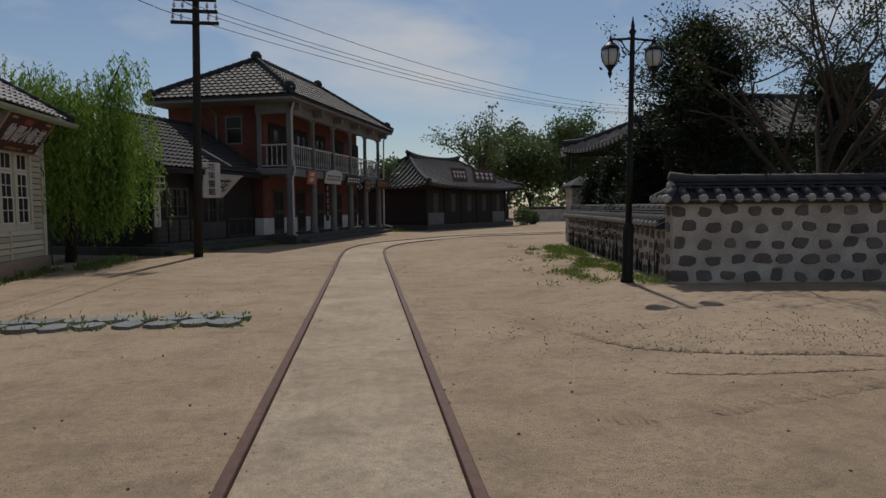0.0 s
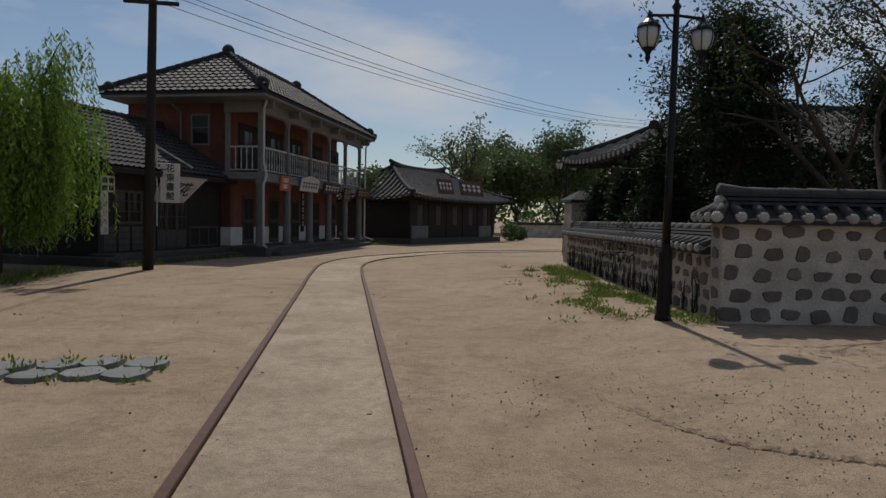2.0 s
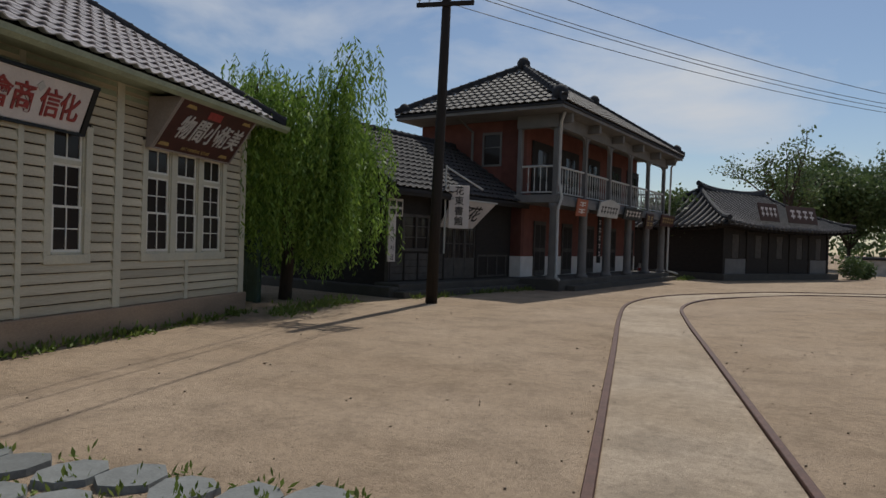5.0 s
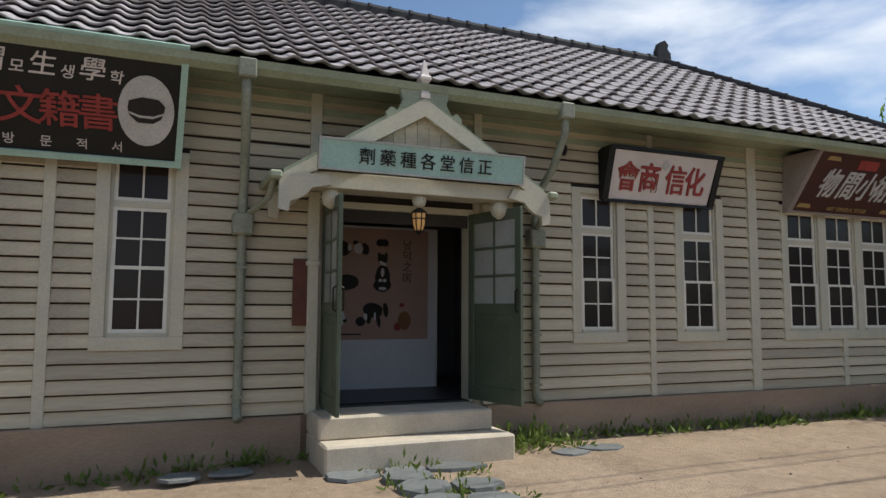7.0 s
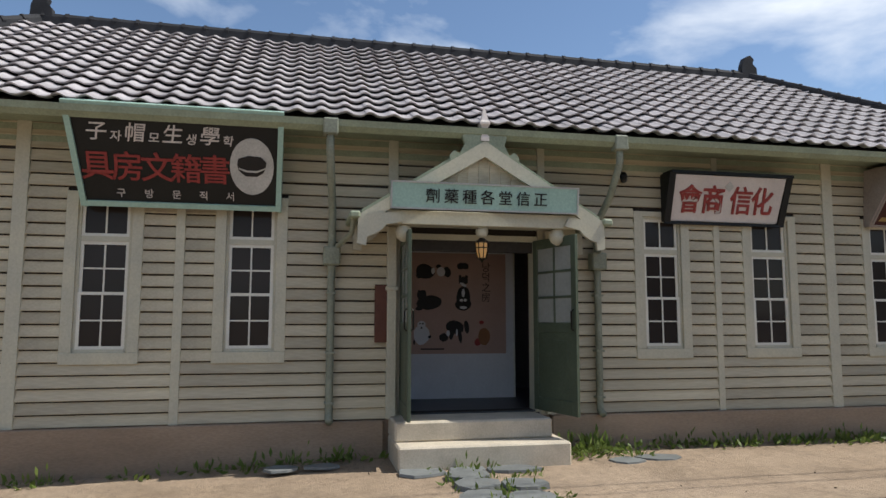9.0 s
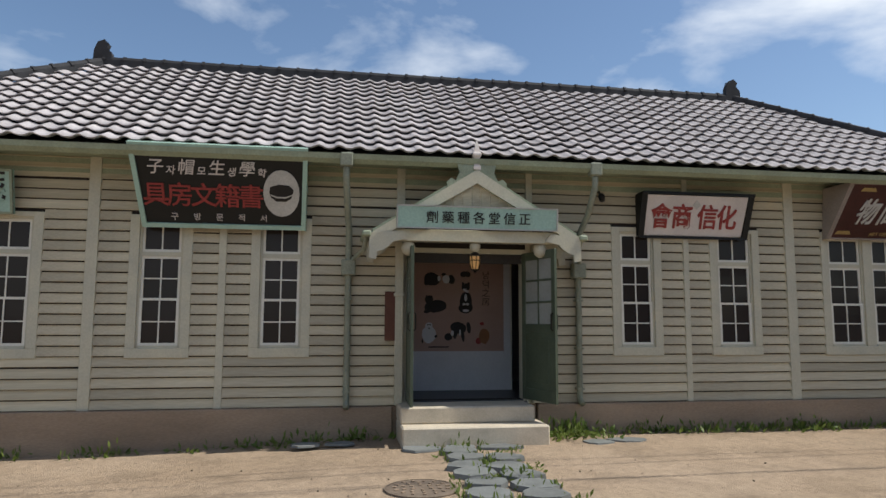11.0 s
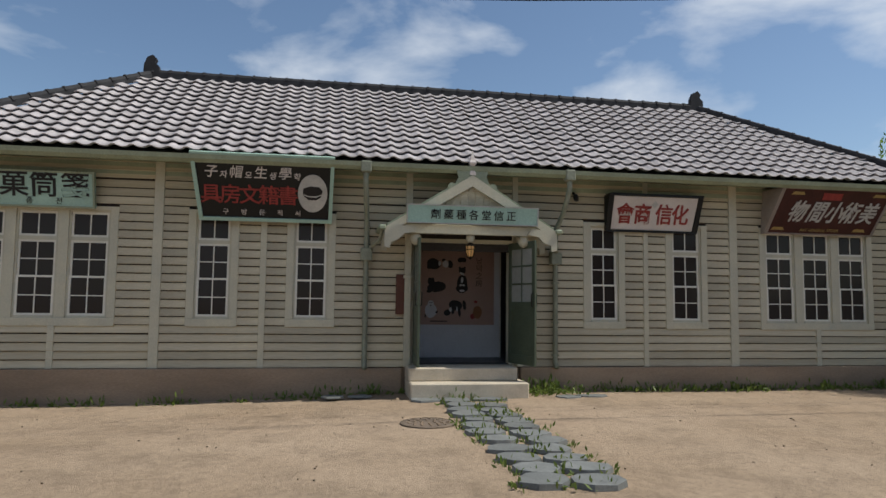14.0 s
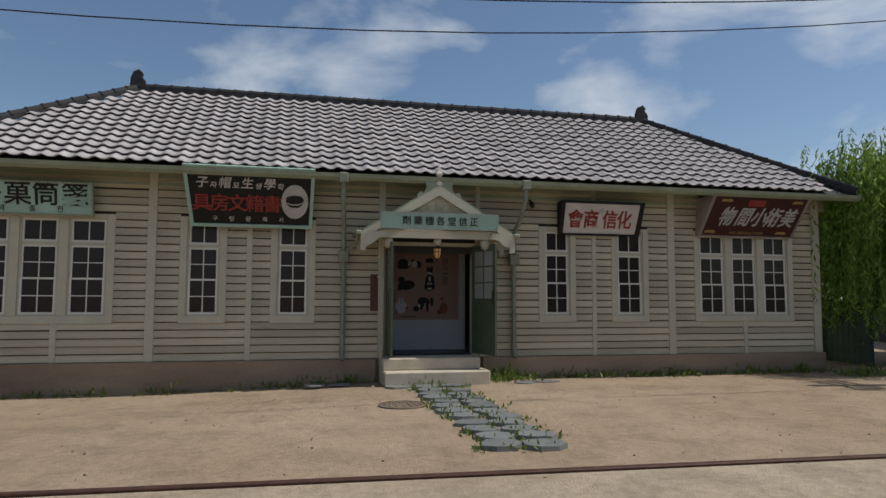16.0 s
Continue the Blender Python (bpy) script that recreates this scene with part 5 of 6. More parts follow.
part("top_strip", boxes(((0.6, 2.15, 2.86), (0.66, 4.65, 2.91))), GREY_PAINT, ob_)


# ---- tile-roofed hanok houses ----
def hanok(name, label, m, length, depth, ez, rz, over, ribs=0.34, wall=WOOD_DARK, bands=True):
    h = thing(name, label, "house", m=m)
    part("foundation", boxes(((-depth - 0.5, -0.5, -0.4), (0.5, length + 0.5, 0.35)), bevel=0.03), CONC_DARK, h)
    part("wall_front", boxes(((-0.2, 0, 0.35), (0, length, ez + 0.1))), wall, h)
    part("wall_back", boxes(((-depth, 0, 0.35), (-depth + 0.2, length, ez + 0.1))), wall, h)
    part("wall_side", boxes(((-depth + 0.2, 0, 0.35), (-0.2, 0.2, ez + 0.1))), wall, h)
    part("wall_side", boxes(((-depth + 0.2, length - 0.2, 0.35), (-0.2, length, ez + 0.1))), wall, h)
    n = max(2, round(length / 2.4))
    for i in range(n + 1):
        part("post", boxes(((-0.05, i * (length - 0.2) / n, 0.35), (0.09, i * (length - 0.2) / n + 0.2, ez))), WOOD_DARK, h)
    if bands:
        for i in range(n):
            a, b = i * (length - 0.2) / n + 0.2, (i + 1) * (length - 0.2) / n
            part("dado_panel", boxes(((0, a, 0.35), (0.05, b, 1.15))), CONC if i in (0, n - 1) else WOOD_DARK, h)
            for k in range(3):
                part("door_leaf", boxes(((0, a + (b - a) * k / 3 + 0.03, 1.2), (0.04, a + (b - a) * (k + 1) / 3 - 0.03, ez - 0.3))), WOOD_GREY if k == 1 else WOOD_DARK, h)
    # roof: dished slopes built in strips, with ribs of half-round tiles
    ex, ey, rx = over, over, -depth / 2
    hy = depth / 2 + over - 0.6
    K = 6
    def edge(k, t):
        """Height and inset at fraction k from eave to ridge, corner lift at t in 0..1 along."""
        z = ez + (rz - ez) * (0.62 * k + 0.38 * k * k)
        lift = 0.28 * (abs(2 * t - 1) ** 3) * (1 - k)
        return z + lift
    def pt(side, k, t):
        if side in "fb":
            y0, y1 = -ey + (hy) * k, length + ey - hy * k
            x = (ex + (rx - ex) * k) if side == "f" else (-depth - ex - (-depth - ex - rx) * k)
            return Vector((x, y0 + (y1 - y0) * t, edge(k, t)))
        x0, x1 = -depth - ex + (rx + depth + ex) * k, ex + (rx - ex) * k
        y = (-ey + hy * k) if side == "n" else (length + ey - hy * k)
        return Vector((x0 + (x1 - x0) * t, y, edge(k, t)))
    bm = bmesh.new()
    for side in "fbns":
        T = 14
        g = [[bm.verts.new(pt(side, i / K, j / T)) for j in range(T + 1)] for i in range(K + 1)]
        for i in range(K):
            for j in range(T):
                bm.faces.new((g[i][j], g[i][j + 1], g[i + 1][j + 1], g[i + 1][j]))
    rf = part("roof", bm, TILE_DARK, h, "upturned roof of dark half-round tiles")
    bm = bmesh.new()
    for side in "fn":
        L = (length + 2 * ey) if side == "f" else (depth + 2 * ex)
        c = int(L / ribs)
        for i in range(c + 1):
            t = i / c
            u = t * L
            kmax = min(1.0, min(u, L - u) / (hy if side == "f" else L / 2))
            if kmax < 0.08:
                continue
            pts = []
            for q in range(6):
                k = kmax * q / 5
                tt = (u - hy * k) / (L - 2 * hy * k) if side == "f" else (u - (L / 2) * k) / max(0.01, L - L * k)
                pts.append(pt(side, k, min(1, max(0, tt))) + Vector((0, 0, 0.075)))
            tube(bm, pts, 0.095, 6)
    part("tile_rib", bm, TILE_BROWN, rf)["kind"] = "stuff"
    bm, raft = bmesh.new(), bmesh.new()
    for side in "fn":
        L = (length + 2 * ey) if side == "f" else (depth + 2 * ex)
        c = int(L / ribs)
        for i in range(c + 1):
            p = pt(side, 0, i / c)
            d = Vector((0.03, 0, 0)) if side == "f" else Vector((0, -0.03, 0))
            tube(bm, [p + Vector((0, 0, 0.05)), p + Vector((0, 0, 0.05)) + d], 0.088, 6)
            tube(raft, [p + Vector((0, 0, -0.1)) - d * 30, p + Vector((0, 0, -0.12)) + d], 0.05, 5)
    part("rafter", raft, WOOD_DARK, rf)["kind"] = "stuff"
    part("eave_end", bm, DULL_WHITE if "white" in label else WOOD_GREY, rf)["kind"] = "stuff"
    bm = bmesh.new()
    T = 16
    y0, y1 = -ey + hy - 0.3, length + ey - hy + 0.3
    tube(bm, [(rx, y0 + (y1 - y0) * j / T, rz + 0.12 + 0.32 * abs(2 * j / T - 1) ** 3) for j in range(T + 1)], 0.14, 8)
    tube(bm, [(rx, y0 + 0.2 + (y1 - y0 - 0.4) * j / T, rz + 0.0 + 0.28 * abs(2 * j / T - 1) ** 3) for j in range(T + 1)], 0.19, 8)
    part("ridge", bm, TILE_DARK, rf)
    for side, t in (("f", 0), ("f", 1), ("b", 0), ("b", 1)):
        bm = tube(bmesh.new(), [pt(side, k / 6, t) + Vector((0, 0, 0.12 + (0.12 if k == 0 else 0))) for k in range(7)], 0.13, 8)
        part("hip_ridge", bm, TILE_DARK, rf)
    return h


far = hanok("corner_hanok", "single-storey dark wooden shop house with an upturned tile roof", pose(3.1, 45.6, 0, 0, 0, -38), 11.2, 6.0, 2.75, 5.0, 1.1, 0.42)
for y, wd, label in ((3.1, 1.9, "grey framed signboard on the tiled eave"), (6.6, 3.2, "wide brown signboard on the tiled eave")):
    s = street_sign("eave_sign", label, pose(3.1, 45.6, 0, 0, 0, -38) @ pose(0.7, y, 3.72, 0, -14, 0), wd, 1.0, BROWN, SIGN_WHITE, 1, 4)
    s["group"] = "signs on the corner house"
hanok("walled_hanok", "dark hanok behind the stone wall with white eave tile ends", pose(8.6, 20.6, 0.1, 0, 0, -90), 11.0, 5.0, 3.35, 4.95, 1.25, 0.36)
ch = thing("chimney", "dark stepped brick chimney behind the tiled roof", "chimney", m=pose(14.6, 20.4, 0))
part("stack", boxes(((-0.25, -0.25, 0.1), (0.25, 0.25, 4.9)), ((-0.34, -0.34, 4.9), (0.34, 0.34, 5.15)), ((-0.24, -0.24, 5.15), (0.24, 0.24, 5.6)), ((-0.3, -0.3, 5.6), (0.3, 0.3, 5.75)), bevel=0.02), WOOD_DARK, ch)


# ---- stone garden walls ----
def stone_wall(name, label, p, q, top, cap, thick, cols, rows, seed, end=True):
    """A mortared wall of field stones under a small tiled roof. p, q: its ends on the ground."""
    p, q = Vector(p), Vector(q)
    d = q - p
    L = d.length
    ang = math.degrees(math.atan2(d.y, d.x))
    m = pose(p.x, p.y, p.z, 0, 0, ang)     # local x along, y into the garden, z up
    w = thing(name, label, "wall", m=m, kind="structure")
    body = part("wall_body", boxes(((0, 0, -0.3), (L, thick, top)), bevel=0.02), LIME, w, "pale lime mortar")
    rnd = random.Random(seed)
    def stone(u, z, ru, rz, face):
        k = 8
        o = []
        for cx, cz in ((-1, -1), (1, -1), (1, 1), (-1, 1)):
            px, pz = cx * rnd.uniform(0.72, 1.15), cz * rnd.uniform(0.75, 1.18)
            cut, cut2 = rnd.uniform(0.2, 0.6), rnd.uniform(0.2, 0.6)
            ends = [(px - cx * cut, pz), (px, pz - cz * cut2)]
            for qx, qz in (ends if cx * cz < 0 else ends[::-1]):
                o.append((u + ru * qx, z + rz * qz))
        bm = bmesh.new()
        c0 = sum(x for x, _ in o) / k, sum(x for _, x in o) / k
        if face == "front":
            a = [bm.verts.new((x, 0.01, y)) for x, y in o]
            b = [bm.verts.new((c0[0] + (x - c0[0]) * 0.88, -0.022 + rnd.uniform(-0.006, 0.006), c0[1] + (y - c0[1]) * 0.88)) for x, y in o]
        else:
            a = [bm.verts.new((0.01, x, y)) for x, y in o]
            b = [bm.verts.new((-0.022, c0[0] + (x - c0[0]) * 0.88, c0[1] + (y - c0[1]) * 0.88)) for x, y in o]
        for i in range(k):
            bm.faces.new((a[i], a[(i + 1) % k], b[(i + 1) % k], b[i]))
        bm.faces.new(b[::-1])
        bmesh.ops.recalc_face_normals(bm, faces=bm.faces[:])
        part("stone", bm, WALL_STONE, body)
    rh = top / rows
    for r in range(rows):
        for c in range(cols):
            cw = L / cols
            u = (c + 0.5 + 0.35 * (r % 2) - 0.17) * cw + rnd.uniform(-0.05, 0.05) * cw
            if 0.12 < u < L - 0.12:
                stone(u, (r + 0.5) * rh + rnd.uniform(-0.03, 0.03), cw * rnd.uniform(0.24, 0.42), rh * rnd.uniform(0.26, 0.40), "front")
    # tiled coping, hipped at its free end
    over, h0 = 0.17, 0.05
    rx = 0.12 if end else -over
    cp = bmesh.new()
    e = [cp.verts.new(c) for c in ((-over, -over, top + h0), (L, -over, top + h0), (L, thick + over, top + h0), (-over, thick + over, top + h0))]
    lo = [cp.verts.new((c.co.x, c.co.y, top - 0.01)) for c in e]
    r0, r1 = cp.verts.new((rx, thick / 2, top + cap * 0.72)), cp.verts.new((L, thick / 2, top + cap * 0.72))
    for f in ((e[0], e[1], r1, r0), (e[1], e[2], r1), (e[2], e[3], r0, r1), (e[3], e[0], r0), (lo[3], lo[2], lo[1], lo[0])):
        cp.faces.new(f)
    for i in range(4):
        cp.faces.new((e[i], lo[i], lo[(i + 1) % 4], e[(i + 1) % 4]))
    bmesh.ops.recalc_face_normals(cp, faces=cp.faces[:])
    coping = part("coping", cp, TILE_DARK, w, "small dark tiled coping with white tile ends")
    g_ = 0.078 if end else 0.066
    dome = [(g_ * a, g_ * b) for a, b in ((0.97, -1.2), (1.0, 0.0), (0.9, 0.35), (0.62, 0.62), (0.25, 0.76), (0.03, 0.78))]
    z0, z1 = top + h0 + 0.035, top + cap * 0.70
    spots = [((u, -over), (u, thick / 2)) for u in [0.02 + (i + 0.5) * L / round(L / 0.31) for i in range(round(L / 0.31))]]
    if end:
        spots += [((-over, y), (rx, thick / 2)) for y in (0.10, 0.38)] + [((-over, -over), (rx, thick / 2)), ((-over, thick + over), (rx, thick / 2))]
    for (x0, y0), (x1, y1) in spots:
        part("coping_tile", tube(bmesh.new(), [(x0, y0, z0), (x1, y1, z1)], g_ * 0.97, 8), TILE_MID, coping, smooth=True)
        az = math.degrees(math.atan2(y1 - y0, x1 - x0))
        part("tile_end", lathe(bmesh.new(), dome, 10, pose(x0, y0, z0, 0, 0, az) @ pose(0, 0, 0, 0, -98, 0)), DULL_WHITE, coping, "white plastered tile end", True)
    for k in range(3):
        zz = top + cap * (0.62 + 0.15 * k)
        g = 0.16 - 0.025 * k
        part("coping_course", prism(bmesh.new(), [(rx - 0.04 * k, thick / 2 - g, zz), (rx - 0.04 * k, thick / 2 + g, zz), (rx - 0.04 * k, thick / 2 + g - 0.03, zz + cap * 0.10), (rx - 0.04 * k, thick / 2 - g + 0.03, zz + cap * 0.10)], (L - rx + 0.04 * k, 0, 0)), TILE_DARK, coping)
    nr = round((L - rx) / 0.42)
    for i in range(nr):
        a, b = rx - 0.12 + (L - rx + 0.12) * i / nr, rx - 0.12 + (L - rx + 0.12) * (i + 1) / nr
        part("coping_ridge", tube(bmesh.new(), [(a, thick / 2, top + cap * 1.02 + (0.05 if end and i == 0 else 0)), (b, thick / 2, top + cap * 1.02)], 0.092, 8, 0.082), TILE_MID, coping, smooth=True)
    if end:
        part("end_plaster", lathe(bmesh.new(), [(0.12, -0.05), (0.13, 0.05), (0.10, 0.12), (0.05, 0.2), (0.003, 0.21)], 10, pose(rx - 0.03, thick / 2, top + cap * 0.50, 0, -25, 0)), DULL_WHITE, coping, "white plaster lump at the hipped end", True)
    if end:
        for r in range(rows):
            stone(thick * 0.5, (r + 0.5) * rh, thick * 0.26, rh * 0.3, "end")
    return w


stone_wall("stone_wall_front", "garden wall of purple-grey stones in lime mortar with tiled coping", (5.42, 12.48, 0.17), (14.4, 11.6, 0.17), 1.44, 0.42, 0.42, 21, 5, 11)
stone_wall("stone_wall_side", "lower garden wall of rough stones in mortar with tiled coping", (7.15, 25.5, 0.17), (5.51, 12.92, 0.17), 0.98, 0.36, 0.40, 31, 4, 12, False)


def vine(m, u, z, height, seed, name="dry_vine"):
    """Dry creeper stems that wander up a wall face."""
    r_ = random.Random(seed)
    v = thing(name, "dark dry creeper clinging to the stone wall", "vine", "creepers on the wall", m)
    for k in range(5):
        p = Vector((u + r_.gauss(0, 0.09), -0.03, z))
        pts, lean = [p.copy()], r_.gauss(0, 0.25)
        n = r_.randint(5, 11)
        for i in range(n):
            lean = 0.6 * lean + r_.gauss(0, 0.4)
            p = p + Vector((0.09 * math.sin(lean), 0, abs(0.09 * math.cos(lean)))) * (height / 0.9)
            pts.append(p.copy())
        part("stem", tube(bmesh.new(), pts, r_.uniform(0.010, 0.02), 5, 0.005), VINE, v)


sw = pose(7.15, 25.5, 0.17, 0, 0, math.degrees(math.atan2(12.92 - 25.5, 5.51 - 7.15)))
for i in range(24):
    vine(sw, 0.7 + i * 0.49 + 0.15 * math.sin(i * 2.3), 0.0, 0.62 + 0.2 * math.sin(i * 1.7), 200 + i)
pier = thing("gate_pier", "plastered gate pier with a little tiled cap", "pier", m=pose(8.0, 26.9, 0.1, 0, 0, 5))
part("shaft", boxes(((-0.47, -0.35, -0.2), (0.47, 0.35, 2.15)), bevel=0.02), LIME, pier)
part("cap", lathe(bmesh.new(), [(0.85, 2.15), (0.8, 2.25), (0.2, 2.52), (0.08, 2.58)], 4, pose(0, 0, 0, 0, 0, 45)), TILE_DARK, pier)

# ---- street lamp ----
lx, ly, lz = 4.73, 12.82, ground_z(4.7, 12.7)
sl = thing("street_lamp", "black cast iron street lamp with two lanterns", "street lamp", m=pose(lx, ly, lz - 0.02, 0, 0.8, 0))
LS = 1.08
part("base", lathe(bmesh.new(), [(0.12, 0), (0.12, 0.07), (0.10, 0.12), (0.097, 0.95), (0.105, 1.0), (0.06, 1.12)], 12), IRON, sl, smooth=False)
part("pole", lathe(bmesh.new(), [(0.06, 1.12), (0.054, 2.0), (0.046, 4.0), (0.042, 4.45), (0.07, 4.5), (0.03, 4.56), (0.035, 4.6), (0.004, 4.78)], 12), IRON, sl, smooth=True)
part("cross_arm", tube(bmesh.new(), [(-0.40, 0, 4.36), (-0.3, 0, 4.36), (0, 0, 4.38), (0.3, 0, 4.36), (0.40, 0, 4.36)], 0.022, 8), IRON, sl)
for s in (-1, 1):
    part("scroll_brace", tube(bmesh.new(), [(0, 0, 4.1), (s * 0.12, 0, 4.2), (s * 0.2, 0, 4.32), (s * 0.3, 0, 4.36)], 0.012, 6), IRON, sl)
    lm_ = pose(s * 0.40, 0, 4.36 * (1 - LS)) @ Matrix.Diagonal((LS, LS, LS, 1))
    lt = part("lantern", lathe(bmesh.new(), [(0.012, 4.42), (0.025, 4.36), (0.05, 4.31), (0.13, 4.24), (0.155, 4.20), (0.15, 4.185)], 12, lm_), IRON, sl)
    part("lantern_glass", lathe(bmesh.new(), [(0.135, 4.185), (0.145, 4.10), (0.125, 4.0), (0.08, 3.93)], 12, lm_), FROST, lt, "frosted white glass", True)
    bm = bmesh.new()
    for i in range(6):
        q = i * math.pi / 3
        tube(bm, [lm_ @ Vector((r * math.cos(q), r * math.sin(q), z)) for r, z in ((0.145, 4.19), (0.155, 4.1), (0.135, 4.0), (0.085, 3.925))], 0.008, 5)
    part("lantern_rib", bm, IRON, lt)
    part("lantern_drop", lathe(bmesh.new(), [(0.09, 3.93), (0.05, 3.88), (0.03, 3.84), (0.04, 3.8), (0.005, 3.72)], 10, lm_), IRON, lt)

copy_thing(sl, pose(9.3, 33.0, 0.0, 0, 0, 20))

# ---- utility pole and wires ----
up_m = pose(-5.72, 23.6, -0.05, 0.6, 1.3, 0)
po = thing("utility_pole", "tall dark wooden utility pole with three cross arms", "utility pole", m=up_m)
part("pole", tube(bmesh.new(), [(0, 0, 0), (0, 0, 3), (0, 0, 6), (0, 0, 9.2)], 0.155, 12, 0.105), POLE_WOOD, po, smooth=True)
for z, wd in ((7.52, 0.74), (7.88, 0.7), (8.24, 0.66)):
    arm = part("cross_arm", boxes(((-wd, -0.17, z - 0.05), (wd, -0.09, z + 0.05))), POLE_WOOD, po)
    for x in (-wd + 0.06, -wd + 0.32, wd - 0.32, wd - 0.06):
        part("insulator", lathe(bmesh.new(), [(0.012, 0), (0.012, 0.06), (0.04, 0.07), (0.05, 0.12), (0.03, 0.17), (0.035, 0.2), (0.01, 0.22)], 8, pose(x, -0.13, z + 0.05)), FROST, arm)
part("footing", boxes(((0.1, -0.9, 0.045), (0.9, -0.3, 0.065)), bevel=0.005), MANHOLE, po, "iron cover plate at the foot")


def wire(a, b, sag, r=0.011):
    a, b = Vector(a), Vector(b)
    pts = [a.lerp(b, i / 24) - Vector((0, 0, sag * 4 * (i / 24) * (1 - i / 24))) for i in range(25)]
    w_ = part("overhead_wire", tube(bmesh.new(), pts, r, 5), WIRE)
    tagged(w_, "thin black overhead wire hung from the utility pole", "wire", "overhead wires")


for x, z, k in ((-0.55, 7.6, 0), (0.45, 7.62, 1), (-0.3, 8.0, 2), (0.5, 8.34, 3)):
    wire(up_m @ Vector((x, -0.13, z + 0.15)), (33 + 0.4 * k, 62, 10.9 + 0.35 * k), 1.9 + 0.15 * k)
for x, z, k in ((-0.55, 7.6, 0), (0.5, 7.62, 1), (-0.3, 8.0, 2), (0.45, 8.34, 3)):
    wire(up_m @ Vector((x, -0.13, z + 0.15)), (-3.4 + 0.5 * k, -26, 10.0 + 0.3 * k), (3.1, 3.0, 2.92, 2.8)[k])

# ---- trees and weeds ----
def leaf_mesh(name, points, size, mat, parent, seed, hang=0.0, slim=0.5, lift=0.0):
    """Many small leaves, two triangles each, at the points given, as one part."""
    rnd = np.random.RandomState(seed)
    p = np.array(points)
    n = len(p)
    a = rnd.normal(size=(n, 3))
    a[:, 2] = a[:, 2] * (1 - hang) - hang * 2.2
    a /= np.linalg.norm(a, axis=1)[:, None]
    b = np.cross(a, rnd.normal(size=(n, 3)))
    b /= np.linalg.norm(b, axis=1)[:, None]
    s = size * rnd.uniform(0.6, 1.3, size=(n, 1))
    v = np.stack([p, p + a * s * 0.5 + b * s * slim * 0.5, p + a * s, p + a * s * 0.5 - b * s * slim * 0.5], 1).reshape(-1, 3)
    i = np.arange(n) * 4
    me = bpy.data.meshes.new(name)
    me.from_pydata(v.tolist(), [], np.stack([i, i + 1, i + 2, i + 3], 1).tolist())
    me.materials.append(mat)
    ob = new(name, me)
    ob.parent = parent
    ob["kind"] = "stuff"
    return ob


def limbs(bm, rnd, p, d, length, r, depth, spread, tips, droop=0.0, seg=5, split=(2, 3)):
    """Branches that fork; collects the points along the thin ends."""
    pts, q, v = [p.copy()], p.copy(), d.copy()
    for i in range(4):
        v = (v + Vector((rnd.uniform(-1, 1), rnd.uniform(-1, 1), rnd.uniform(-0.6, 0.8))) * 0.16 + Vector((0, 0, -droop * 0.1))).normalized()
        q = q + v * length / 4
        pts.append(q.copy())
    tube(bm, pts, r, seg, r * 0.62, caps=False)
    if depth <= 1:
        tips.extend(pts[1:])
    if depth == 0:
        return
    for k in range(rnd.randint(*split)):
        nv = (v + Vector((rnd.gauss(0, 1), rnd.gauss(0, 1), rnd.gauss(0.15, 0.7))) * spread).normalized()
        limbs(bm, rnd, pts[rnd.choice((2, 3, 4))], nv, length * rnd.uniform(0.6, 0.85), r * 0.55, depth - 1, spread, tips, droop, seg, split)


def build_willow(x, y):
    rnd = random.Random(8)
    t = thing("willow_tree", "light green weeping willow beside the house", "tree", m=pose(x, y, 0))
    bm, tips = bmesh.new(), []
    tube(bm, [(0, 0, -0.1), (0.05, 0.02, 1.0), (-0.03, 0.08, 2.2), (0.06, 0.0, 3.6)], 0.17, 10, 0.12)
    for k in range(12):
        q = k * 2 * math.pi / 12 + rnd.uniform(-0.2, 0.2)
        limbs(bm, rnd, Vector((0.03, 0.02, rnd.uniform(2.7, 3.9))), Vector((math.cos(q), math.sin(q), rnd.uniform(0.35, 0.95))).normalized(), rnd.uniform(1.05, 1.45), 0.07, 2, 0.58, tips, 0.55)
    part("trunk", bm, BARK, t, smooth=True)
    leaves = []
    for p in tips:
        for k in range(6):
            L = rnd.uniform(0.9, 3.9) if p.z > 2.4 else rnd.uniform(0.4, 1.4)
            out = Vector((p.x, p.y, 0)) * 0.10
            q = p + Vector((rnd.gauss(0, 0.3), rnd.gauss(0, 0.3), rnd.gauss(0.1, 0.2)))
            q.z = min(q.z, 7.2 - 0.35 * (q.x ** 2 + q.y ** 2) ** 0.5 + rnd.gauss(0, 0.12))
            end = q + out + Vector((rnd.gauss(0, 0.08), rnd.gauss(0, 0.08), -L))
            end.z = max(end.z, rnd.uniform(0.5, 1.7))
            mid = q.lerp(end, 0.4) + out * 0.8 + Vector((0, 0, 0.12))
            n = int((q - end).length / 0.05)
            for i in range(n):
                f = i / n
                c = q * (1 - f) ** 2 + mid * 2 * f * (1 - f) + end * f * f
                leaves.append(c + Vector((rnd.gauss(0, 0.025), rnd.gauss(0, 0.025), 0)))
    leaf_mesh("crown", leaves, 0.15, WILLOW, t, 3, 0.75, 0.26)
    return t


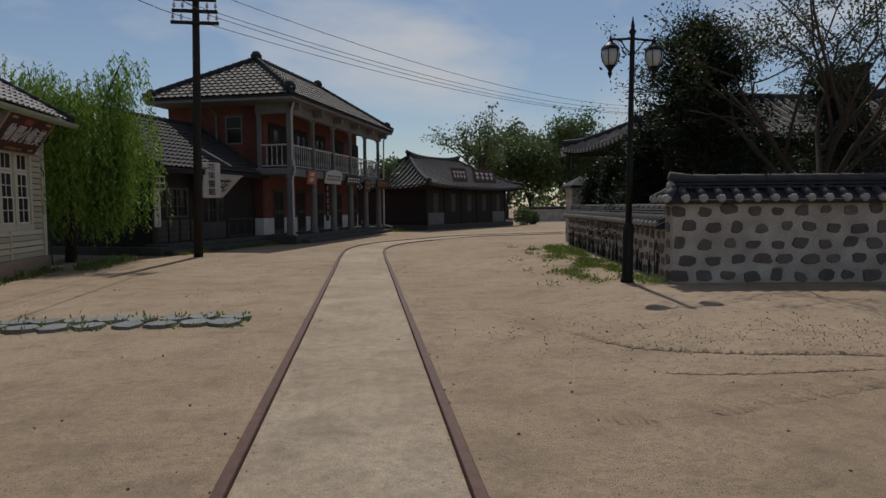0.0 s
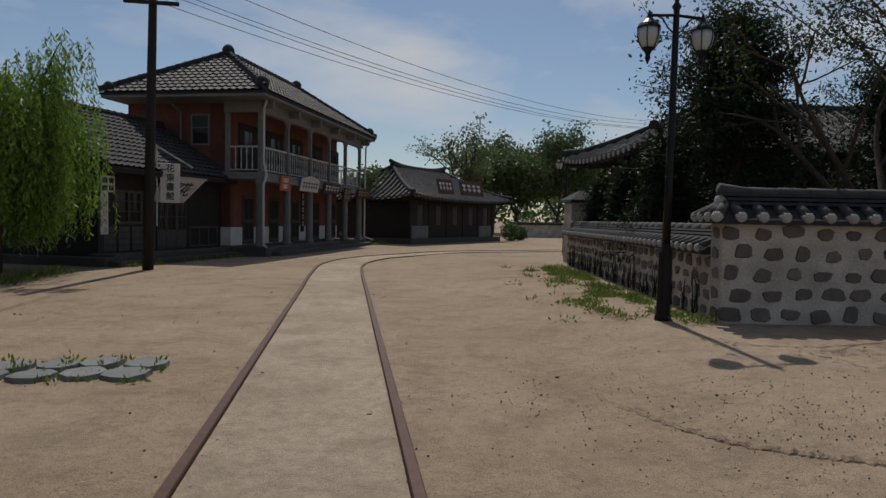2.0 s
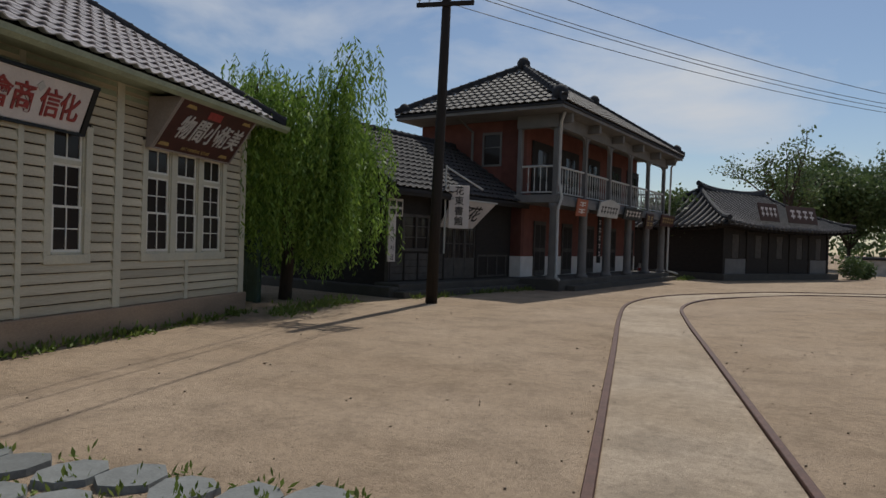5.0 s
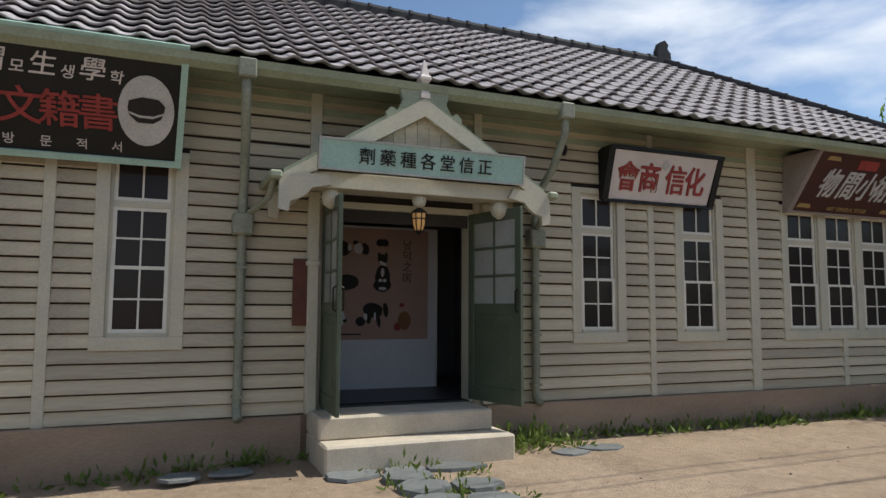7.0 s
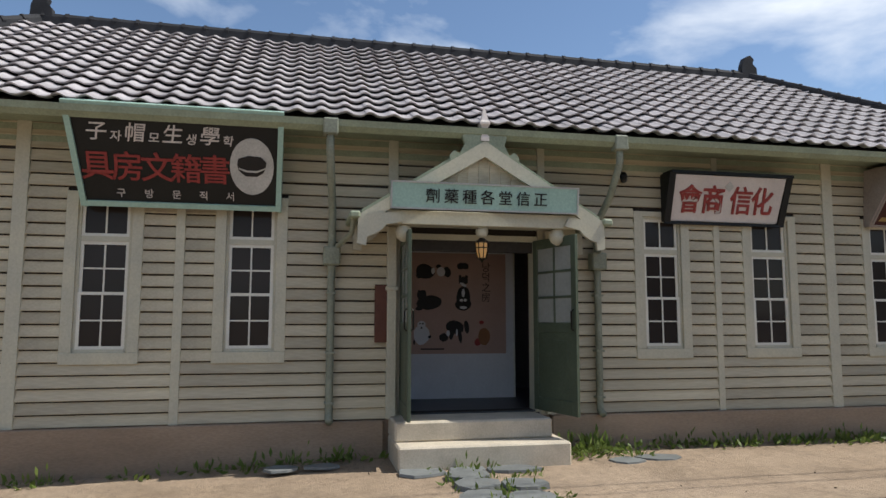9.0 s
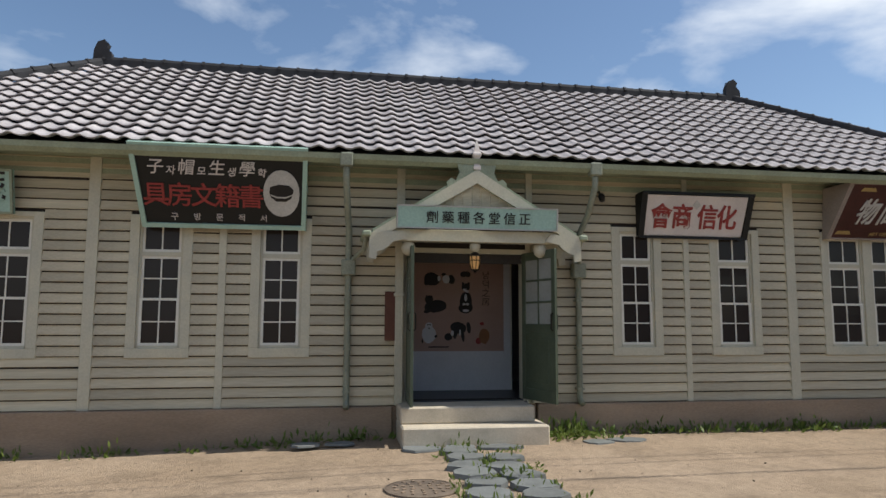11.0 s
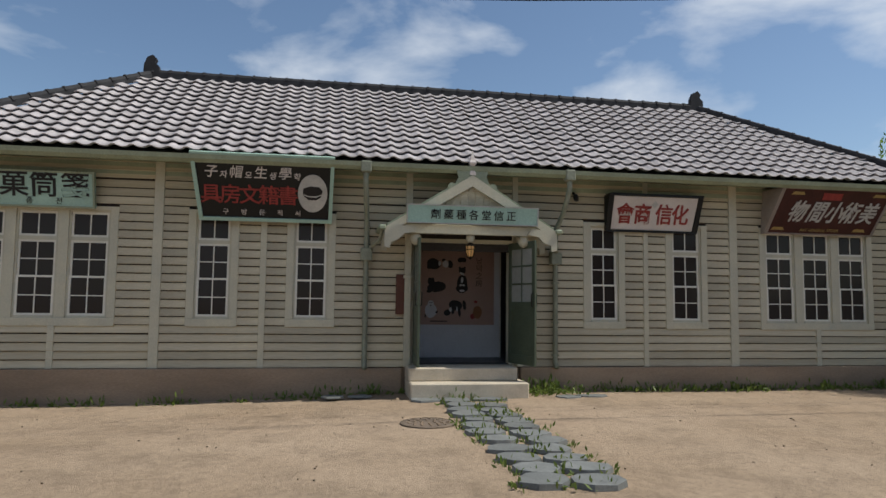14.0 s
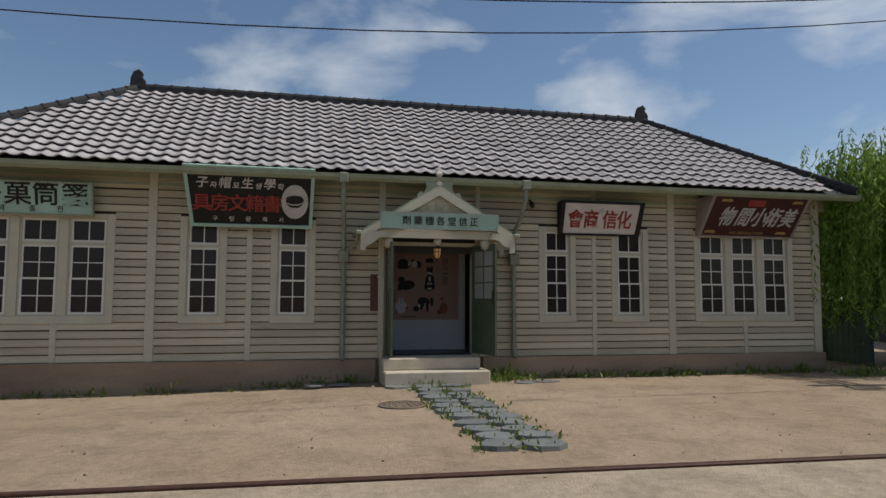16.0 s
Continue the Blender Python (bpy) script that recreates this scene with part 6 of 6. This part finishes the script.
def build_tree(name, label, m, seed, height, spread, leaf, size, per, depth=4, trunk=0.16, jitter=0.16, first=0.35, wood=None, n0=4, slim=0.6):
    rnd = random.Random(seed)
    t = thing(name, label, "tree", m=m)
    bm, tips = bmesh.new(), []
    h0 = height * first
    tube(bm, [(0, 0, -0.2), (0.04, 0.03, h0 * 0.5), (0, 0.05, h0)], trunk, 9, trunk * 0.75)
    for k in range(n0):
        q = k * 2 * math.pi / n0 + rnd.uniform(-0.4, 0.4)
        limbs(bm, rnd, Vector((0, 0.04, h0 * rnd.uniform(0.8, 1.0))), Vector((math.cos(q) * spread, math.sin(q) * spread, 1)).normalized(), height * 0.34, trunk * 0.55, depth - 1, 0.5, tips)
    part("trunk", bm, wood or BARK, t, smooth=True)
    pts = []
    for p in tips:
        for k in range(per):
            pts.append(p + Vector((rnd.gauss(0, jitter), rnd.gauss(0, jitter), rnd.gauss(0, jitter * 0.8))))
    leaf_mesh("crown", pts, size, leaf, t, seed, 0.15, slim)
    return t


def build_conifer(m, seed, height, radius, boughs=120):
    """A broad dark evergreen: whorls of boughs thick with needles."""
    rnd = random.Random(seed)
    t = thing("evergreen_tree", "broad dark evergreen behind the garden wall", "tree", m=m)
    bm, pts = bmesh.new(), []
    tube(bm, [(0, 0, -0.2), (0.05, 0, height * 0.5), (0, 0.05, height * 0.95)], 0.14, 8, 0.03)
    for k in range(boughs):
        f = rnd.uniform(0.05, 1.0)
        z = height * f
        R = radius * (1 - f) ** 0.42 * rnd.uniform(0.7, 1.12) * (0.75 + 0.5 * noise.noise((k * 0.3, z, seed)))
        q = rnd.uniform(0, 6.28)
        a, b = Vector((0, 0, z * 0.93)), Vector((R * math.cos(q), R * math.sin(q), z + rnd.uniform(-0.1, 0.35)))
        tube(bm, [a, a.lerp(b, 0.5), b], 0.025, 4, 0.006, caps=False)
        for i in range(150):
            c = a.lerp(b, rnd.uniform(0.25, 1.03))
            pts.append(c + Vector((rnd.gauss(0, 0.15), rnd.gauss(0, 0.15), rnd.gauss(0, 0.12))))
    part("trunk", bm, BARK, t)
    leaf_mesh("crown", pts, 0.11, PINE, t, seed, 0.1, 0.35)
    return t


build_willow(-9.15, 22.3)
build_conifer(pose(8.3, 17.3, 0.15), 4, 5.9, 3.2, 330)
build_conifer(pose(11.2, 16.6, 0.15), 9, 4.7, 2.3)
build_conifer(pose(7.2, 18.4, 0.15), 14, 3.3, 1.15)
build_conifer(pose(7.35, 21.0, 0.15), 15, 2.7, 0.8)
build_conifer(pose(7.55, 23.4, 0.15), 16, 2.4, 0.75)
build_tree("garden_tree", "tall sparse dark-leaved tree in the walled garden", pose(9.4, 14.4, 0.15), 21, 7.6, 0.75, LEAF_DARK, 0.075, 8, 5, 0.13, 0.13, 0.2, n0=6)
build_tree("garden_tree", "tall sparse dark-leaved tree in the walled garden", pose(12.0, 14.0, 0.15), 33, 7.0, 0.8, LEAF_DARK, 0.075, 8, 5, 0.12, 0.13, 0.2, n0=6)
for i, (x, y, h, s) in enumerate(((14.5, 78, 10.5, 0.55), (18.5, 84, 12.5, 0.6), (22.5, 80, 11.5, 0.6), (27, 88, 12.5, 0.6), (33, 90, 12, 0.65), (39, 84, 11, 0.65), (46, 82, 11, 0.6))):
    build_tree("street_tree", "leafy green tree at the far end of the street", pose(x, y, 0, 0, 0, 50 * i), 50 + i, h, s, LEAF_FAR, 0.36, 34, 4, 0.2, 0.75, 0.2, n0=6)
build_tree("pollarded_tree", "pruned tree with bare upright branches", pose(10.2, 70, 0), 70, 9.4, 0.3, LEAF_FAR, 0.3, 5, 4, 0.28, 0.4, 0.4)
build_tree("small_tree", "small tree between the two buildings", pose(0.9, 49.5, 0), 71, 4.6, 0.8, LEAF_FAR, 0.25, 20, 4, 0.1, 0.3, 0.3)


def tufts(name, label, spots, mat, size, seed, blades=12, spread=0.08):
    """Weeds at many spots, as one sheet of blades."""
    rnd = np.random.RandomState(seed)
    pts = []
    for x, y, k in spots:
        for i in range(int(blades * k)):
            a, b = x + rnd.normal() * spread, y + rnd.normal() * spread
            pts.append((a, b, ground_z(a, b) - 0.01 + abs(rnd.normal()) * 0.05 * k))
    ob = leaf_mesh(name, pts, size, mat, None, seed, -0.55, 0.35)
    return tagged(ob, label, "weeds", kind="stuff")


rg = random.Random(17)
tufts("weeds", "green weeds along the foot of the house plinth", [beside(rg.uniform(-7.93, -7.72), y) + (rg.uniform(0.3, 1.5),) for y in [rg.uniform(1.4, 9.2) for _ in range(60)] + [rg.uniform(11.3, 19.2) for _ in range(130)]] +
      [beside(rg.uniform(-7.75, -7.35), rg.uniform(11.3, 12.3)) + (2.0,) for _ in range(14)] + [beside(rg.uniform(-7.1, -6.9), rg.uniform(9.4, 11.1)) + (0.9,) for _ in range(4)] + [(rg.uniform(-7.9, -7.2), rg.uniform(19, 22.5), 1.5) for _ in range(60)], GRASS, 0.10, 5)
tufts("grass_verge", "patchy green grass at the foot of the garden wall", [s_ for s_ in [(5.12 + (y - 13) * 0.125 - abs(rg.gauss(0, 0.75)), y, rg.uniform(0.3, 1.2)) for y in [rg.uniform(13, 24) for _ in range(3600)]] if noise.noise((s_[0] * 2.3, s_[1] * 1.1, 4)) > 0.02 + 0.22 * max(0, 5.1 + (s_[1] - 13) * 0.125 - s_[0])] + [(rg.uniform(4.9, 5.3), rg.uniform(12.3, 13), 1.3) for _ in range(20)], GRASS, 0.07, 6, 12, 0.08)
tufts("weeds", "weeds along the shop terrace", [tuple((M3 @ Vector((rg.uniform(1.15, 1.4), rg.uniform(-0.6, 6), 0)))[:2]) + (rg.uniform(0.4, 1.2),) for _ in range(50)] + [tuple((M2 @ Vector((rg.uniform(0.35, 0.8), rg.uniform(13, 16), 0)))[:2]) + (1.3,) for _ in range(30)], GRASS, 0.12, 7)

# ---- slate path, covers, loose stones ----
path = thing("flagstone_path", "path of grey slate flags with weeds in the joints", "path", m=HOUSE)
rp = random.Random(23)


def flag(cx, cy, rx, ry, seed, parent, name="flagstone", z=0.0, t=0.05):
    r_ = random.Random(seed)
    o = []
    for i in range(8):
        a = 2 * math.pi * i / 8 + 0.39
        sq = 1 / max(abs(math.cos(a)), abs(math.sin(a))) ** 0.9
        k = r_.uniform(0.82, 1.04) * sq
        o.append((cx + rx * k * math.cos(a), cy + ry * k * math.sin(a), z))
    bm = bmesh.new()
    a = [bm.verts.new(p) for p in o]
    b = [bm.verts.new((cx + (p[0] - cx) * 0.97, cy + (p[1] - cy) * 0.97, z + t + r_.uniform(-0.006, 0.006))) for p in o]
    for i in range(8):
        bm.faces.new((a[i], a[(i + 1) % 8], b[(i + 1) % 8], b[i]))
    bm.faces.new(b)
    bmesh.ops.recalc_face_normals(bm, faces=bm.faces[:])
    return part(name, bm, SLATE, parent)


joints = []
for i in range(12):
    x = -6.75 + i * 0.425
    y0 = 9.80 + rp.uniform(-0.05, 0.05)
    for j in range(2):
        if i == 0 and j == 1:
            continue
        flag(x + rp.uniform(-0.04, 0.04) + 0.1 * j, y0 + 0.10 + j * 0.47 + rp.uniform(-0.04, 0.04), 0.212, 0.24, 100 + 7 * i + j, path)
    joints += [beside(x + 0.21 + rp.gauss(0, 0.03), y0 + rp.uniform(-0.2, 0.85)) + (rp.uniform(0.5, 1.1),) for _ in range(5)] + [beside(x + rp.uniform(-0.2, 0.2), y0 + rp.choice((-0.14, 0.34, 0.84))) + (rp.uniform(0.5, 1.2),) for _ in range(4)]
for x, y, rx, ry in ((-7.0, 9.55, 0.2, 0.25), (-7.02, 10.05, 0.16, 0.2), (-6.98, 10.55, 0.17, 0.3)):
    flag(x, y, rx, ry, int(x * 100 + y * 10), path, t=0.03)
tufts("weeds", "weeds growing in the joints of the slate path", joints, GRASS, 0.075, 8, 9, 0.035)
for x, y, rx, ry in ((-7.15, 11.95, 0.17, 0.2), (-7.25, 12.40, 0.17, 0.28), (-7.45, 8.1, 0.14, 0.2), (-7.5, 8.55, 0.12, 0.2)):
    st = thing("loose_slab", "loose pale flat slab lying near the plinth", "stone", "loose slabs", HOUSE)
    flag(x, y, rx, ry, int(y * 31), st, "slab", t=0.025)
mh = thing("manhole_cover", "round brown iron manhole cover in the sand", "manhole cover", m=HOUSE @ pose(-5.03, 9.30, 0.0))
part("cover", lathe(bmesh.new(), [(0.36, -0.02), (0.36, 0.012), (0.33, 0.02), (0.33, 0.014)], 28), MANHOLE, mh)
bm = bmesh.new()
for r_ in (0.1, 0.18, 0.26):
    k = int(r_ * 60)
    for i in range(k):
        q = 2 * math.pi * i / k
        box(bm, (-0.02, -0.014, 0.012), (0.02, 0.014, 0.024), pose(r_ * math.cos(q), r_ * math.sin(q), 0, 0, 0, math.degrees(q)))
part("stud", bm, PLINTH, mh)["kind"] = "stuff"
gr = bmesh.new()
for i in range(2000):
    x, y = rg.uniform(-7, 8), rg.uniform(1.5, 22)
    if i > 950:
        f = rg.random()
        x, y = 2.2 + 5.0 * f + rg.gauss(0, 0.8), 9.4 - 2.3 * f ** 0.6 + rg.gauss(0, 0.8)
    if i < 950 and rg.random() < 0.45:
        x, y = rg.choice((-0.6, 0.55)) - 0.0254 * (y - 8) + rg.gauss(0, 0.12), y
    r_ = (rg.uniform(0.003, 0.009) if i < 950 else rg.uniform(0.002, 0.006)) * (1.8 if rg.random() < 0.04 else 1)
    z = ground_z(x, y)
    box(gr, (-r_, -r_ * 0.8, -0.005), (r_, r_ * 0.8, r_ * 0.9), pose(x, y, z + 0.006, 0, 0, rg.uniform(0, 90)))
tagged(part("gravel", gr, GRIT), "loose dark gravel scattered on the sand", "gravel", kind="stuff")

def sand_ridge(pts, width, height, seed):
    """A low ragged ridge that wheels have pushed up."""
    r_ = random.Random(seed)
    line = spline([(x, y, 0) for x, y in pts], 34)
    t_ = thing("sand_ridge", "low ragged ridge of sand along a tyre track", "sand", "tyre tracks")
    bm, rows_ = bmesh.new(), []
    for i, p in enumerate(line):
        d = (line[min(i + 1, len(line) - 1)] - line[max(i - 1, 0)]).normalized()
        side = Vector((d.y, -d.x, 0))
        fade = min(1.0, i / 8, (len(line) - 1 - i) / 8)
        w_, h_ = width * r_.uniform(0.5, 1.3), height * fade * r_.uniform(0.15, 1.25)
        z_ = ground_z(p.x, p.y)
        rows_.append([bm.verts.new((*(p + side * q)[:2], z_ + k)) for q, k in ((-w_ * 1.8, -0.02), (-w_ * r_.uniform(0.3, 0.8), h_ * 0.7), (w_ * r_.uniform(-0.2, 0.2), h_), (w_ * 0.4, h_ * 0.3), (w_ * 0.6, -0.02))])
    for u_, v_ in zip(rows_, rows_[1:]):
        for j in range(4):
            bm.faces.new((u_[j], u_[j + 1], v_[j + 1], v_[j]))
    bmesh.ops.recalc_face_normals(bm, faces=bm.faces[:])
    part("ridge", bm, SAND, t_)


sand_ridge([(2.5, 9.4), (2.95, 8.1), (3.56, 7.4), (4.2, 6.97), (4.9, 6.66), (6.2, 6.2)], 0.10, 0.028, 1)
sand_ridge([(2.9, 6.9), (3.6, 6.5), (4.4, 6.25), (5.4, 6.0)], 0.10, 0.014, 2)
sand_ridge([(1.9, 5.65), (2.5, 5.62), (3.4, 5.72), (4.3, 5.83), (5.4, 6.1)], 0.16, 0.015, 3)

# ---- fence and far walls ----
fn = thing("green_fence", "dull green boarded fence behind the house corner", "fence", m=pose(-9.2, 21.3, 0, 0, 0, 178))
for i in range(26):
    part("board", boxes(((i * 0.2, 0, 0.0), (i * 0.2 + 0.185, 0.03, 1.55 if i % 2 else 1.6))), GREEN_FENCE, fn)
for z in (0.4, 1.3):
    part("rail", boxes(((0, 0.03, z), (5.2, 0.07, z + 0.09))), GREEN_FENCE, fn)
for i in range(4):
    part("post", boxes(((i * 1.7, 0.07, 0), (i * 1.7 + 0.1, 0.17, 1.75))), GREEN_FENCE, fn)
fw = thing("far_wall", "low pale garden wall with dark coping at the street's end", "wall", kind="structure")
part("wall_body", boxes(((14, 66, 0), (19, 66.4, 1.2)), ((19, 65.5, 0), (26, 65.9, 1.7)), ((26, 65, 0), (60, 65.4, 1.9))), LIME, fw)
part("coping", boxes(((13.9, 65.8, 1.2), (19, 66.6, 1.45)), ((18.9, 65.3, 1.7), (26, 66.1, 2.0)), ((26, 64.8, 1.9), (60, 65.6, 2.2)), bevel=0.08), TILE_DARK, fw)
for i, (x, y, r_) in enumerate(((11.6, 55.2, 0.75), (12.8, 57.0, 0.6), (21, 64, 1.0), (24.5, 63.6, 0.9))):
    b_ = thing("round_shrub", "clipped green shrub beside the far house", "shrub", "far shrubs", pose(x, y, 0))
    rr = random.Random(i)
    leaf_mesh("foliage", [Vector((rr.gauss(0, 1), rr.gauss(0, 1), rr.gauss(0, 1))).normalized() * r_ * rr.uniform(0.5, 1.05) + Vector((0, 0, r_ * 0.95)) for _ in range(1400)], 0.16, LEAF_FAR, b_, i, 0, 0.6)
rw = random.Random(2)
woods = []
for i in range(46):
    cx, cy = -110 + i * 5.2 + rw.uniform(-2, 2), 135 + rw.uniform(-10, 14)
    for k in range(420):
        v = Vector((rw.gauss(0, 1), rw.gauss(0, 1), rw.gauss(0, 1))).normalized() * rw.uniform(0.55, 1.05)
        woods.append(Vector((cx + v.x * 4.2, cy + v.y * 3, 4.2 + v.z * 4.2 * rw.uniform(0.9, 1.15))))
tagged(leaf_mesh("far_woods", woods, 0.9, LEAF_FAR, None, 90, 0, 0.7), "belt of distant green woods", "woods", kind="stuff")

# ---- small repeated pieces last ----
tile_field(Vector((EX + 0.03, EY0, EEZ - 0.005)), Vector((0, 1, 0)), SU,
           lambda u, s: EY0 + 0.02 + (RY0 - EY0) * s / SLEN < EY0 + u < EY1 - 0.02 - (EY1 - RY1) * s / SLEN, TW, TL, 66, TROWS,
           lambda c, r: r < 9 and 13 < c < 47, roof)
